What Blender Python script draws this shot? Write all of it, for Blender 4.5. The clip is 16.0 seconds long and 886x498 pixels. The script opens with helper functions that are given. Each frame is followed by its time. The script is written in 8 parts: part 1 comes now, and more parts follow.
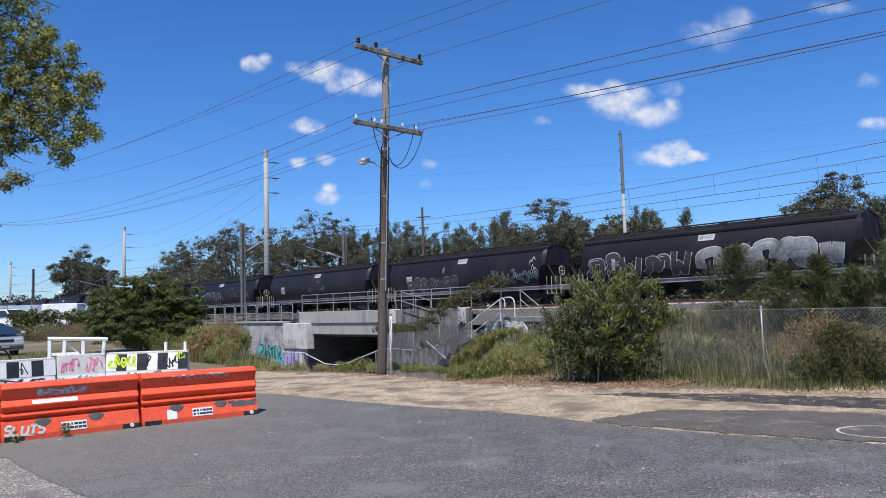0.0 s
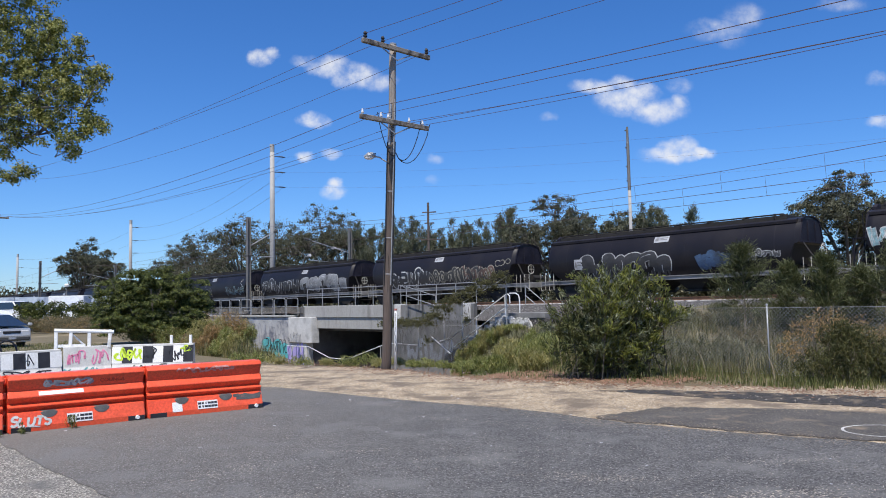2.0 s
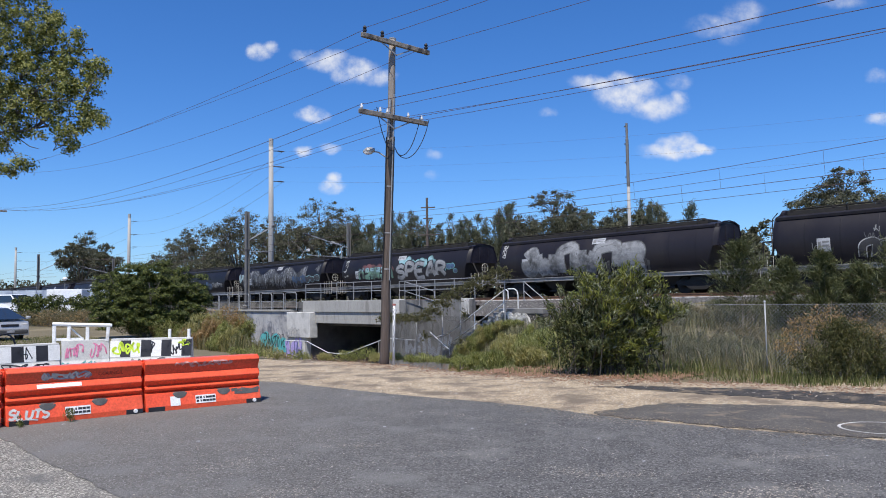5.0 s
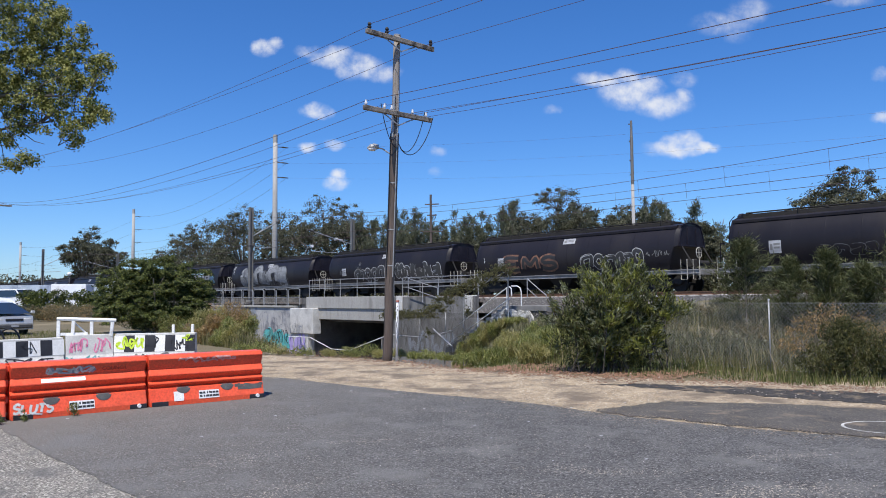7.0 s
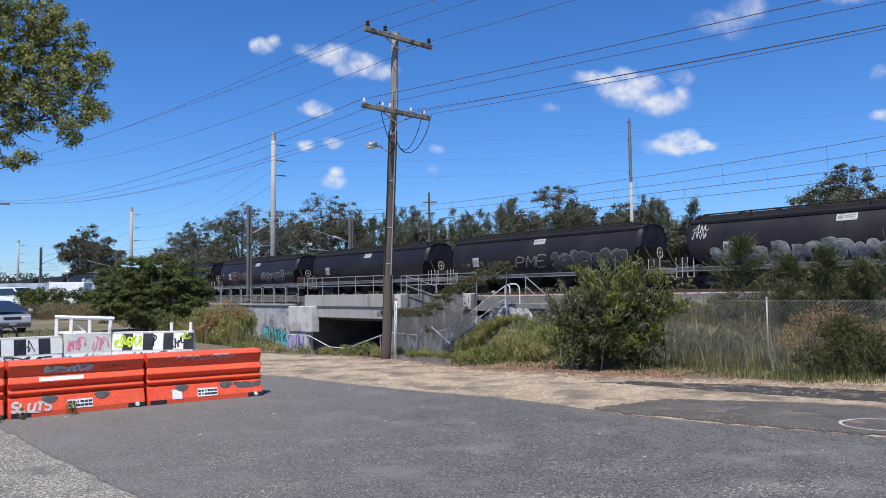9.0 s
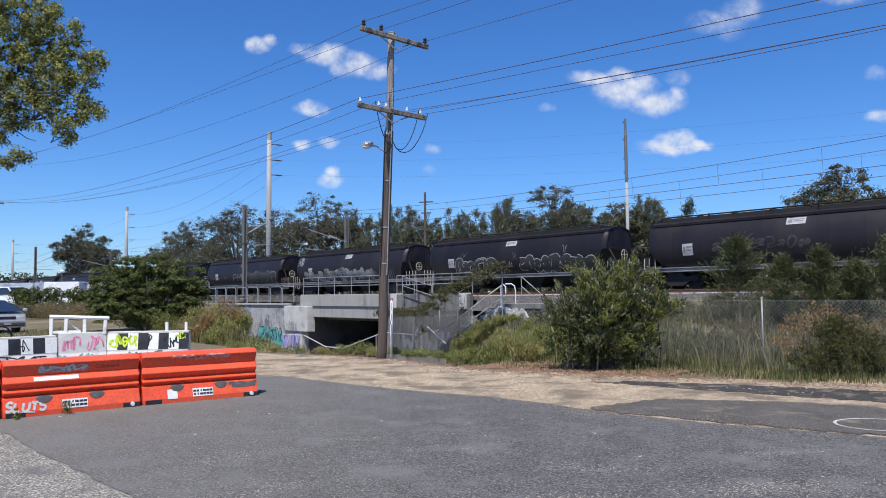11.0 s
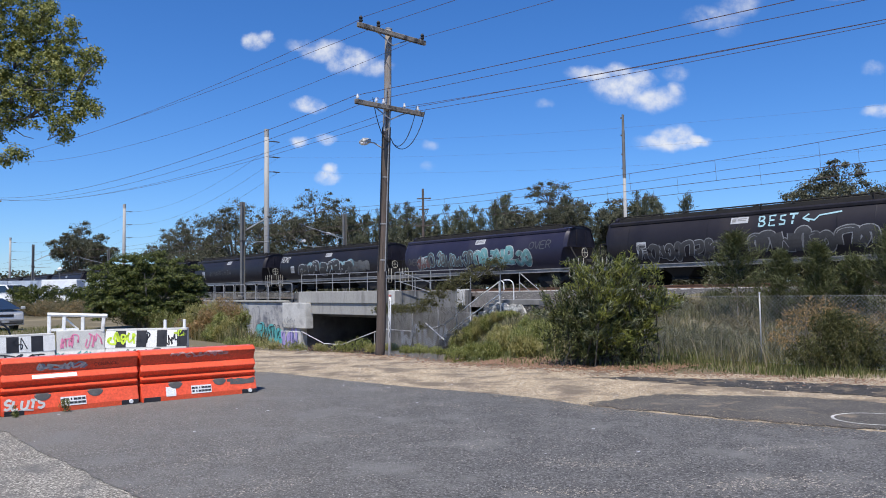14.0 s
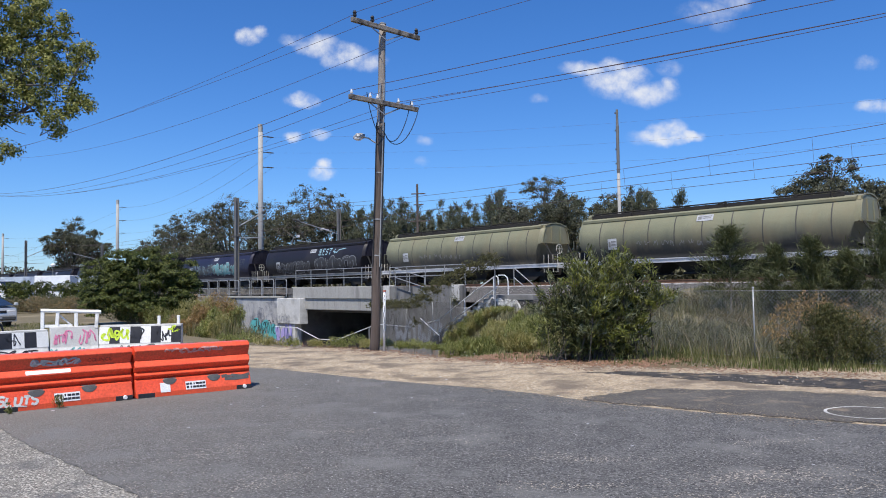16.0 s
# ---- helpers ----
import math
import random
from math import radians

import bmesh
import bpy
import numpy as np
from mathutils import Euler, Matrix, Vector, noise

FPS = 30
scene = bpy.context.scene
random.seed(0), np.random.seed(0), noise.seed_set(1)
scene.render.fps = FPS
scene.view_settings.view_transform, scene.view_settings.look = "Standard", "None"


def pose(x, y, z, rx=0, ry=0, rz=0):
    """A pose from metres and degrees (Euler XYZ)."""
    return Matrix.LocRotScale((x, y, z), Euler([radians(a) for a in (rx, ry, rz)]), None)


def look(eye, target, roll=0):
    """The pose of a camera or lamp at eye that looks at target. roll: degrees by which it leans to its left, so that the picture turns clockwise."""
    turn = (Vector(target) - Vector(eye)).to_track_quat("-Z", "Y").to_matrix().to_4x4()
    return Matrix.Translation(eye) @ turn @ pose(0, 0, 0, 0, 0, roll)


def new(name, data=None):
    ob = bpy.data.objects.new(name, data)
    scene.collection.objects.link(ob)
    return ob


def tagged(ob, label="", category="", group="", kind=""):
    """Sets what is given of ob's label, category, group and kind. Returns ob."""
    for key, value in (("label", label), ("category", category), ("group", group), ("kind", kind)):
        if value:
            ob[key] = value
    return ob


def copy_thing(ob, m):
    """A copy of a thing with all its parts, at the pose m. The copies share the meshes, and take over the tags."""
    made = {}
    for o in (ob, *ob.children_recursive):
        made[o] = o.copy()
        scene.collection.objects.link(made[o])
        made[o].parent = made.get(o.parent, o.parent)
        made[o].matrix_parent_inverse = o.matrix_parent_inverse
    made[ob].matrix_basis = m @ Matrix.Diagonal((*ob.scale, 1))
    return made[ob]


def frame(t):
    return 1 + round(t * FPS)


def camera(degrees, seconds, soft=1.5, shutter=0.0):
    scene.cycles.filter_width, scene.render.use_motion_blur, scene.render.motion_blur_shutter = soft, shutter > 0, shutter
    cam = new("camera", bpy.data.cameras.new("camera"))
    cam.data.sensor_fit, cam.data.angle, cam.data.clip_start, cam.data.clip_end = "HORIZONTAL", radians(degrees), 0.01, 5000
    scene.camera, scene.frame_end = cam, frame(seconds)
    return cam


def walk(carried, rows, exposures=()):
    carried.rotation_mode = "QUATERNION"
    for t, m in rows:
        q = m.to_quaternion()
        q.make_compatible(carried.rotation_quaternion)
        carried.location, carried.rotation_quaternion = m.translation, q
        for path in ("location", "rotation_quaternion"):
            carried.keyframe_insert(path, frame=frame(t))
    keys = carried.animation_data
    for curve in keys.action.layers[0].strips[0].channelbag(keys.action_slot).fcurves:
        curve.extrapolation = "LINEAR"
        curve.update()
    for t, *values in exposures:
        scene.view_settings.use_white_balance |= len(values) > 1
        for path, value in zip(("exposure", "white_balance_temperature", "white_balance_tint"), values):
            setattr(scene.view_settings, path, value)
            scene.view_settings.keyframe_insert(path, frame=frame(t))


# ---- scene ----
# camera: hand-held on the spot, small turns only
cam = camera(61.22, 16.0, soft=0.95)
EYE = (0.0, 0.0, 1.78)
PATH = [(0, 0.000, 4.490, -1.600), (0.5, 0.077, 4.406, -1.165), (1, 0.476, 4.342, -0.884), (1.5, 0.415, 4.266, -1.033),
        (2, 0.423, 4.143, -1.120), (2.5, 0.519, 4.078, -0.899), (3, 0.596, 4.053, -0.705), (3.5, 0.381, 4.049, -0.684),
        (4, 0.249, 4.015, -0.913), (6.5, 0.569, 3.495, -0.612), (7, 0.603, 3.548, -0.540), (7.5, 0.631, 3.569, -0.574),
        (8, 0.646, 3.520, -0.576), (8.5, 0.635, 3.445, -0.579), (9, 0.479, 3.393, -0.575), (11.5, 0.144, 3.365, -0.516),
        (12, 0.159, 3.298, -0.464), (12.5, 0.135, 3.221, -0.619), (13, 0.128, 3.193, -0.559), (13.5, 0.070, 3.146, -0.643),
        (14, 0.019, 3.098, -0.739), (14.5, -0.008, 3.030, -0.814), (15, -0.118, 2.933, -0.887), (15.5, -0.232, 2.805, -0.962),
        (16, -0.401, 2.731, -0.858)]
walk(cam, [(t, Matrix.Translation(EYE) @ pose(0, 0, 0, 0, 0, yaw) @ pose(0, 0, 0, 90 + pitch) @ pose(0, 0, 0, 0, 0, roll))
           for t, yaw, pitch, roll in PATH])

# ---- world, sun ----
SUN_EL, SUN_AZ = 62.0, 193.0      # azimuth clockwise from +y: the sun stands behind the camera, to its left
scene.view_settings.exposure = 0.2


def make_world():
    w = bpy.data.worlds.new("sky")
    scene.world = w
    w.use_nodes = True
    nt = w.node_tree
    nd, ln = nt.nodes, nt.links
    nd.clear()

    def math_(op, a, b=0.0, clamp=False):
        n = nd.new("ShaderNodeMath")
        n.operation, n.use_clamp = op, clamp
        for i, v in enumerate((a, b)):
            if isinstance(v, (int, float)):
                n.inputs[i].default_value = v
            else:
                ln.new(v, n.inputs[i])
        return n.outputs[0]

    sky = nd.new("ShaderNodeTexSky")
    sky.sky_type, sky.sun_disc = "NISHITA", False
    sky.sun_elevation, sky.sun_rotation = radians(SUN_EL), radians(SUN_AZ)
    sky.air_density, sky.dust_density, sky.ozone_density, sky.altitude = 1.0, 0.25, 3.0, 60
    tint = nd.new("ShaderNodeHueSaturation")
    tint.inputs["Saturation"].default_value, tint.inputs["Value"].default_value = 1.1, 1.0
    wb = nd.new("ShaderNodeMixRGB")
    wb.blend_type, wb.inputs[0].default_value, wb.inputs[2].default_value = "MULTIPLY", 1.0, (0.67, 0.88, 1.25, 1)
    ln.new(sky.outputs[0], wb.inputs[1]), ln.new(wb.outputs[0], tint.inputs["Color"])
    # small fair-weather clouds, given by direction: (x/y, z/y, half width, half height, density)
    clouds = [(-0.252, 0.338, 0.022, 0.015, 1), (-0.237, 0.345, 0.014, 0.011, 0.9), (-0.188, 0.335, 0.03, 0.011, 0.55), (-0.158, 0.325, 0.036, 0.019, 0.9), (-0.122, 0.311, 0.042, 0.021, 1), (-0.088, 0.300, 0.028, 0.015, 0.8),
              (-0.182, 0.252, 0.024, 0.013, 1), (-0.170, 0.247, 0.016, 0.010, 0.9), (-0.191, 0.201, 0.018, 0.0095, 0.75), (-0.156, 0.205, 0.018, 0.0095, 0.75), (-0.154, 0.153, 0.022, 0.012, 1), (-0.150, 0.163, 0.013, 0.011, 1),
              (0.408, 0.384, 0.036, 0.022, 0.55), (0.372, 0.366, 0.05, 0.02, 0.6), (0.392, 0.352, 0.024, 0.016, 0.42), (0.203, 0.289, 0.040, 0.014, 0.85), (0.240, 0.294, 0.024, 0.013, 0.9),
              (0.242, 0.269, 0.046, 0.024, 1), (0.262, 0.280, 0.034, 0.018, 1), (0.288, 0.254, 0.046, 0.021, 1), (0.316, 0.266, 0.016, 0.016, 0.75), (0.318, 0.288, 0.022, 0.013, 0.55),
              (0.304, 0.194, 0.052, 0.015, 1), (0.313, 0.203, 0.036, 0.018, 1), (0.340, 0.195, 0.026, 0.010, 0.9), (0.14, 0.249, 0.015, 0.009, 0.45), (0.586, 0.292, 0.021, 0.011, 0.5),
              (0.596, 0.232, 0.034, 0.012, 0.85), (0.545, 0.396, 0.045, 0.012, 0.5), (-0.017, 0.195, 0.014, 0.009, 0.42), (-0.019, 0.166, 0.012, 0.008, 0.4)]
    co = nd.new("ShaderNodeTexCoord")
    sep = nd.new("ShaderNodeSeparateXYZ")
    ln.new(co.outputs["Generated"], sep.inputs[0])
    y = math_("MAXIMUM", sep.outputs[1], 0.02)
    u0, v0 = math_("DIVIDE", sep.outputs[0], y), math_("DIVIDE", sep.outputs[2], y)
    comb = nd.new("ShaderNodeCombineXYZ")
    ln.new(u0, comb.inputs[0]), ln.new(v0, comb.inputs[1])

    def cloud_noise(scale, detail, rough=0.6):
        n = nd.new("ShaderNodeTexNoise")
        n.inputs["Scale"].default_value, n.inputs["Detail"].default_value = scale, detail
        n.inputs["Roughness"].default_value = rough
        ln.new(comb.outputs[0], n.inputs["Vector"])
        return n
    warp = cloud_noise(30.0, 5.0)
    wsep = nd.new("ShaderNodeSeparateColor")
    ln.new(warp.outputs["Color"], wsep.inputs[0])
    u = math_("ADD", u0, math_("MULTIPLY", math_("SUBTRACT", wsep.outputs[0], 0.5), 0.028))
    v = math_("ADD", v0, math_("MULTIPLY", math_("SUBTRACT", wsep.outputs[1], 0.5), 0.018))
    body = None
    for cx, cy, a, b, k in clouds:
        dx = math_("MULTIPLY", math_("SUBTRACT", u, cx), 1 / a)
        dy = math_("MULTIPLY", math_("SUBTRACT", v, cy), 1 / b)
        r2 = math_("ADD", math_("MULTIPLY", dx, dx), math_("MULTIPLY", dy, dy))
        e = math_("MULTIPLY", math_("SUBTRACT", 1.0, r2, clamp=True), k)
        body = e if body is None else math_("MAXIMUM", body, e)
    fine = cloud_noise(34.0, 7.0, 0.6)
    f = math_("ADD", math_("MULTIPLY", fine.outputs["Fac"], 3.0), -0.55)
    soft = nd.new("ShaderNodeMapRange")
    soft.interpolation_type = "SMOOTHSTEP"
    soft.inputs["From Min"].default_value, soft.inputs["From Max"].default_value = 0.0, 1.4
    ln.new(math_("MULTIPLY", body, f), soft.inputs["Value"])
    dens = math_("MULTIPLY", soft.outputs[0], 0.95, clamp=True)
    mix = nd.new("ShaderNodeMixRGB")
    ln.new(dens, mix.inputs[0]), ln.new(tint.outputs[0], mix.inputs[1])
    mix.inputs[2].default_value = (7.0, 7.2, 7.7, 1)
    bg = nd.new("ShaderNodeBackground")
    bg.inputs["Strength"].default_value = 0.103
    out = nd.new("ShaderNodeOutputWorld")
    ln.new(mix.outputs[0], bg.inputs["Color"]), ln.new(bg.outputs[0], out.inputs["Surface"])


make_world()
sun = new("sun", bpy.data.lights.new("sun", "SUN"))
sun.data.energy, sun.data.angle, sun.data.color = 5.0, radians(0.53), (1.0, 0.95, 0.87)
_az, _el = radians(SUN_AZ), radians(SUN_EL)
SUN_DIR = Vector((math.sin(_az) * math.cos(_el), math.cos(_az) * math.cos(_el), math.sin(_el)))
sun.matrix_world = look(SUN_DIR * 50, (0, 0, 0))

# ---- the railway's own axes: s metres along the track, d metres across it ----
THETA = radians(42.79)
US, UD = Vector((-math.sin(THETA), math.cos(THETA), 0)), Vector((math.cos(THETA), math.sin(THETA), 0))
TRACK_TURN = 90 + 42.79
GRADE = -0.005
RAIL_Z, RAIL_S = 1.85, 17.9
TRACK_D, NEAR_TRACK_D = 35.3, 30.9


def sd(s, d, z=0.0):
    p = US * s + UD * d
    return Vector((p.x, p.y, z))


def rail_z(s):
    return RAIL_Z + GRADE * (s - RAIL_S)


# ---- materials ----
def nodes_of(name):
    m = bpy.data.materials.new(name)
    m.use_nodes = True
    nt = m.node_tree
    return m, nt.nodes, nt.links, nt.nodes["Principled BSDF"]


def surface(name, c1, c2, scale=6.0, rough=0.7, metal=0.0, bump=0.25, fine=60.0, stain=None, stain_scale=0.8, stain_at=(0.52, 0.7),
            vary=0.0, spec=0.5, stretch=(1, 1, 1), dist=0.01, island=False, grain_amp=0.25, speck=None, speck_scale=150.0,
            speck_at=(0.62, 0.7), low_grime_shade=None, dust=None):
    """Two colours mixed by a middle-sized noise, grain on top, stains with a shape of their own, and a fine relief."""
    m, nd, ln, bsdf = nodes_of(name)
    co = nd.new("ShaderNodeTexCoord")
    mp = nd.new("ShaderNodeMapping")
    mp.inputs["Scale"].default_value = stretch
    ln.new(co.outputs["Object"], mp.inputs[0])

    def noise_(sc, detail):
        n = nd.new("ShaderNodeTexNoise")
        n.inputs["Scale"].default_value, n.inputs["Detail"].default_value, n.inputs["Roughness"].default_value = sc, detail, 0.62
        ln.new(mp.outputs[0], n.inputs["Vector"])
        return n.outputs["Fac"]

    def ramp(f, a, b):
        r = nd.new("ShaderNodeMapRange")
        r.inputs["From Min"].default_value, r.inputs["From Max"].default_value = a, b
        ln.new(f, r.inputs["Value"])
        return r.outputs[0]

    def mix(f, a, b, kind="MIX"):
        n = nd.new("ShaderNodeMixRGB")
        n.blend_type = kind
        for i, v in enumerate((f, a, b)):
            if isinstance(v, (int, float)):
                n.inputs[i].default_value = v
            elif isinstance(v, tuple):
                n.inputs[i].default_value = (*v, 1)
            else:
                ln.new(v, n.inputs[i])
        return n.outputs[0]
    mid, grain = noise_(scale, 5), noise_(fine, 3)
    col = mix(ramp(mid, 0.32, 0.68), c1, c2)
    g = mix(ramp(grain, 0.25, 0.75), (1 - grain_amp,) * 3, (1 + grain_amp * 0.9,) * 3)
    col = mix(1.0, col, g, "MULTIPLY")
    if dust:
        # dust gathered towards one side in drifts: (colour, x where it begins, x where it is thick)
        sp = nd.new("ShaderNodeSeparateXYZ")
        ln.new(co.outputs["Object"], sp.inputs[0])
        hh = nd.new("ShaderNodeMath")
        hh.operation = "ADD"
        wob = nd.new("ShaderNodeMapRange")
        wob.inputs["To Min"].default_value, wob.inputs["To Max"].default_value = -3.0, 3.0
        ln.new(noise_(0.45, 6), wob.inputs["Value"])
        ln.new(sp.outputs[0], hh.inputs[0]), ln.new(wob.outputs[0], hh.inputs[1])
        col = mix(ramp(hh.outputs[0], dust[1], dust[2]), col, mix(0.55, col, dust[0]))
    if speck:
        col = mix(ramp(noise_(speck_scale, 2), *speck_at), col, speck)
    if low_grime_shade:
        # grime thrown up from below, with the shade under the curve painted in: (colour, height where it ends, height
        # where it is thick)
        sp = nd.new("ShaderNodeSeparateXYZ")
        ln.new(co.outputs["Object"], sp.inputs[0])
        hh = nd.new("ShaderNodeMath")
        hh.operation = "ADD"
        ln.new(sp.outputs[2], hh.inputs[0])
        wob = nd.new("ShaderNodeMapRange")
        wob.inputs["To Min"].default_value, wob.inputs["To Max"].default_value = -0.45, 0.45
        ln.new(noise_(1.3, 6), wob.inputs["Value"]), ln.new(wob.outputs[0], hh.inputs[1])
        col = mix(ramp(hh.outputs[0], low_grime_shade[1], low_grime_shade[2]), col, low_grime_shade[0])
    if stain:
        col = mix(ramp(noise_(stain_scale, 6), *stain_at), col, stain)
    if vary:
        oi = nd.new("ShaderNodeNewGeometry" if island else "ShaderNodeObjectInfo")
        r = ramp(oi.outputs["Random Per Island" if island else "Random"], 0, 1)
        col = mix(1.0, col, mix(r, (1 - vary,) * 3, (1 + vary,) * 3), "MULTIPLY")
    ln.new(col, bsdf.inputs["Base Color"])
    rr = nd.new("ShaderNodeMapRange")
    rr.inputs["To Min"].default_value, rr.inputs["To Max"].default_value = max(0.05, rough - 0.12), min(1, rough + 0.12)
    ln.new(mid, rr.inputs["Value"])
    ln.new(rr.outputs[0], bsdf.inputs["Roughness"])
    bsdf.inputs["Metallic"].default_value = metal
    bsdf.inputs["Specular IOR Level"].default_value = spec
    if bump:
        b = nd.new("ShaderNodeBump")
        b.inputs["Strength"].default_value, b.inputs["Distance"].default_value = bump, dist
        h = nd.new("ShaderNodeMath")
        h.operation = "ADD"
        ln.new(mid, h.inputs[0]), ln.new(grain, h.inputs[1])
        ln.new(h.outputs[0], b.inputs["Height"])
        ln.new(b.outputs[0], bsdf.inputs["Normal"])
    return m


def foliage(name, c1, c2, c3, trans=0.35, rough=0.5):
    """Leaves: three tones from leaf to leaf, and some light through them."""
    m, nd, ln, bsdf = nodes_of(name)
    geo = nd.new("ShaderNodeNewGeometry")
    ramp = nd.new("ShaderNodeValToRGB")
    el = ramp.color_ramp.elements
    el[0].color, el[1].color = (*c1, 1), (*c3, 1)
    e = el.new(0.5)
    e.color = (*c2, 1)
    ln.new(geo.outputs["Random Per Island"], ramp.inputs[0])
    ln.new(ramp.outputs[0], bsdf.inputs["Base Color"])
    bsdf.inputs["Roughness"].default_value = rough
    bsdf.inputs["Specular IOR Level"].default_value = 0.35
    tr = nd.new("ShaderNodeBsdfTranslucent")
    ln.new(ramp.outputs[0], tr.inputs["Color"])
    mx = nd.new("ShaderNodeMixShader")
    mx.inputs[0].default_value = trans
    ln.new(bsdf.outputs[0], mx.inputs[1]), ln.new(tr.outputs[0], mx.inputs[2])
    ln.new(mx.outputs[0], nd["Material Output"].inputs["Surface"])
    return m


M = {}
M["asphalt"] = surface("asphalt", (0.067, 0.0638, 0.0612), (0.112, 0.1076, 0.104), 1.6, 0.92, bump=1.0, fine=34, stain=(0.162, 0.157, 0.15), stain_scale=0.9, stain_at=(0.52, 0.7), dist=0.03, grain_amp=1.0, speck=(0.27, 0.263, 0.25), speck_scale=44, speck_at=(0.57, 0.66), dust=((0.2, 0.182, 0.158), 0.5, -6.0))
M["patch"] = surface("dark_asphalt", (0.055, 0.05, 0.045), (0.105, 0.095, 0.083), 1.6, 0.9, bump=0.9, fine=34, stain=(0.27, 0.21, 0.145), stain_scale=1.9, stain_at=(0.55, 0.8), dist=0.015, grain_amp=0.6, speck=(0.32, 0.28, 0.22), speck_scale=40)
M["old_paving"] = surface("old_paving", (0.145, 0.134, 0.115), (0.21, 0.194, 0.167), 2.0, 0.95, bump=1.0, fine=36, stain=(0.115, 0.11, 0.105), stain_scale=1.6, stain_at=(0.5, 0.68), dist=0.025, grain_amp=0.95, speck=(0.52, 0.485, 0.425), speck_scale=40, speck_at=(0.53, 0.62))
M["spilt_tar"] = surface("spilt_tar", (0.026, 0.024, 0.023), (0.06, 0.055, 0.05), 3.0, 0.9, bump=1.0, fine=40, stain=(0.26, 0.2, 0.135), stain_scale=2.6, stain_at=(0.52, 0.68), dist=0.03, grain_amp=0.8)
M["dirt"] = surface("dirt", (0.25, 0.185, 0.115), (0.43, 0.335, 0.22), 1.9, 0.95, bump=1.0, fine=13, stain=(0.16, 0.125, 0.09), stain_scale=1.1, stain_at=(0.47, 0.62), dist=0.05, grain_amp=0.6, speck=(0.60, 0.54, 0.45), speck_scale=30, speck_at=(0.56, 0.64))
M["ground"] = surface("ground_soil", (0.15, 0.12, 0.07), (0.125, 0.105, 0.055), 0.5, 0.95, bump=0.7, fine=25, stain=(0.25, 0.20, 0.12), stain_scale=0.15, dist=0.02)
M["ballast"] = surface("ballast", (0.05, 0.047, 0.045), (0.115, 0.108, 0.102), 9, 0.95, bump=1.0, fine=14, stain=(0.075, 0.055, 0.042), stain_scale=0.4, dist=0.06, grain_amp=0.75, speck=(0.34, 0.32, 0.30), speck_scale=11, speck_at=(0.6, 0.68))
M["rail"] = surface("rail_steel", (0.16, 0.085, 0.05), (0.24, 0.14, 0.09), 3, 0.6, 0.5, 0.2)
M["sleeper"] = surface("sleeper_concrete", (0.42, 0.40, 0.37), (0.55, 0.53, 0.5), 2, 0.9, vary=0.15)
M["concrete"] = surface("bridge_concrete", (0.31, 0.302, 0.282), (0.43, 0.42, 0.395), 1.6, 0.85, bump=0.4, fine=40, stain=(0.17, 0.163, 0.15), stain_scale=1.6, stain_at=(0.48, 0.7), stretch=(1, 1, 0.16))
M["concrete_white"] = surface("painted_concrete", (0.46, 0.455, 0.435), (0.6, 0.593, 0.57), 1.5, 0.8, bump=0.3, stain=(0.27, 0.26, 0.245), stain_scale=1.3, stain_at=(0.5, 0.74))
M["wall_grey"] = surface("patched_wall", (0.33, 0.33, 0.33), (0.45, 0.45, 0.45), 0.8, 0.9, bump=0.35, stain=(0.14, 0.147, 0.175), stain_scale=0.9, stain_at=(0.48, 0.66))
M["galv"] = surface("galvanised_steel", (0.27, 0.275, 0.28), (0.40, 0.405, 0.41), 8, 0.5, 0.35, 0.1)
M["galv_bright"] = surface("bright_galvanised_steel", (0.62, 0.625, 0.63), (0.76, 0.765, 0.77), 8, 0.5, 0.1, 0.1)
M["mast"] = surface("mast_concrete", (0.30, 0.292, 0.28), (0.40, 0.392, 0.375), 1.5, 0.85, bump=0.2, stretch=(1, 1, 0.2))
M["mast_steel"] = surface("mast_steel", (0.15, 0.145, 0.135), (0.21, 0.2, 0.19), 2, 0.65, 0.3, 0.15)
M["dark_steel"] = surface("dark_steel", (0.07, 0.068, 0.066), (0.13, 0.125, 0.12), 3, 0.6, 0.4, 0.15)
M["timber"] = surface("weathered_timber", (0.07, 0.052, 0.043), (0.135, 0.106, 0.09), 5, 0.85, bump=0.8, fine=40, stain=(0.045, 0.03, 0.026), stain_scale=1.5, stretch=(1, 1, 0.06))
M["timber_grey"] = surface("grey_timber", (0.15, 0.132, 0.115), (0.26, 0.235, 0.205), 5, 0.85, bump=0.6, fine=40, stain=(0.05, 0.044, 0.04), stain_scale=3.5, stain_at=(0.48, 0.62))
M["timber_pale"] = surface("pale_timber", (0.20, 0.172, 0.15), (0.32, 0.285, 0.255), 5, 0.85, bump=0.7, fine=40, stain=(0.11, 0.085, 0.07), stain_scale=1.5, stretch=(1, 1, 0.06))
M["wire"] = surface("wire", (0.10, 0.06, 0.06), (0.13, 0.08, 0.075), 2, 0.6, 0.2, 0)
M["porcelain"] = surface("porcelain", (0.6, 0.595, 0.59), (0.7, 0.695, 0.69), 4, 0.25, bump=0)
M["black_rubber"] = surface("black_insulator", (0.012, 0.012, 0.013), (0.022, 0.022, 0.024), 4, 0.45, bump=0)
M["orange"] = surface("orange_plastic", (0.72, 0.082, 0.032), (0.80, 0.112, 0.046), 1.5, 0.36, bump=0.12, fine=30, stain=(0.55, 0.075, 0.03), stain_scale=1.3, stain_at=(0.56, 0.8))
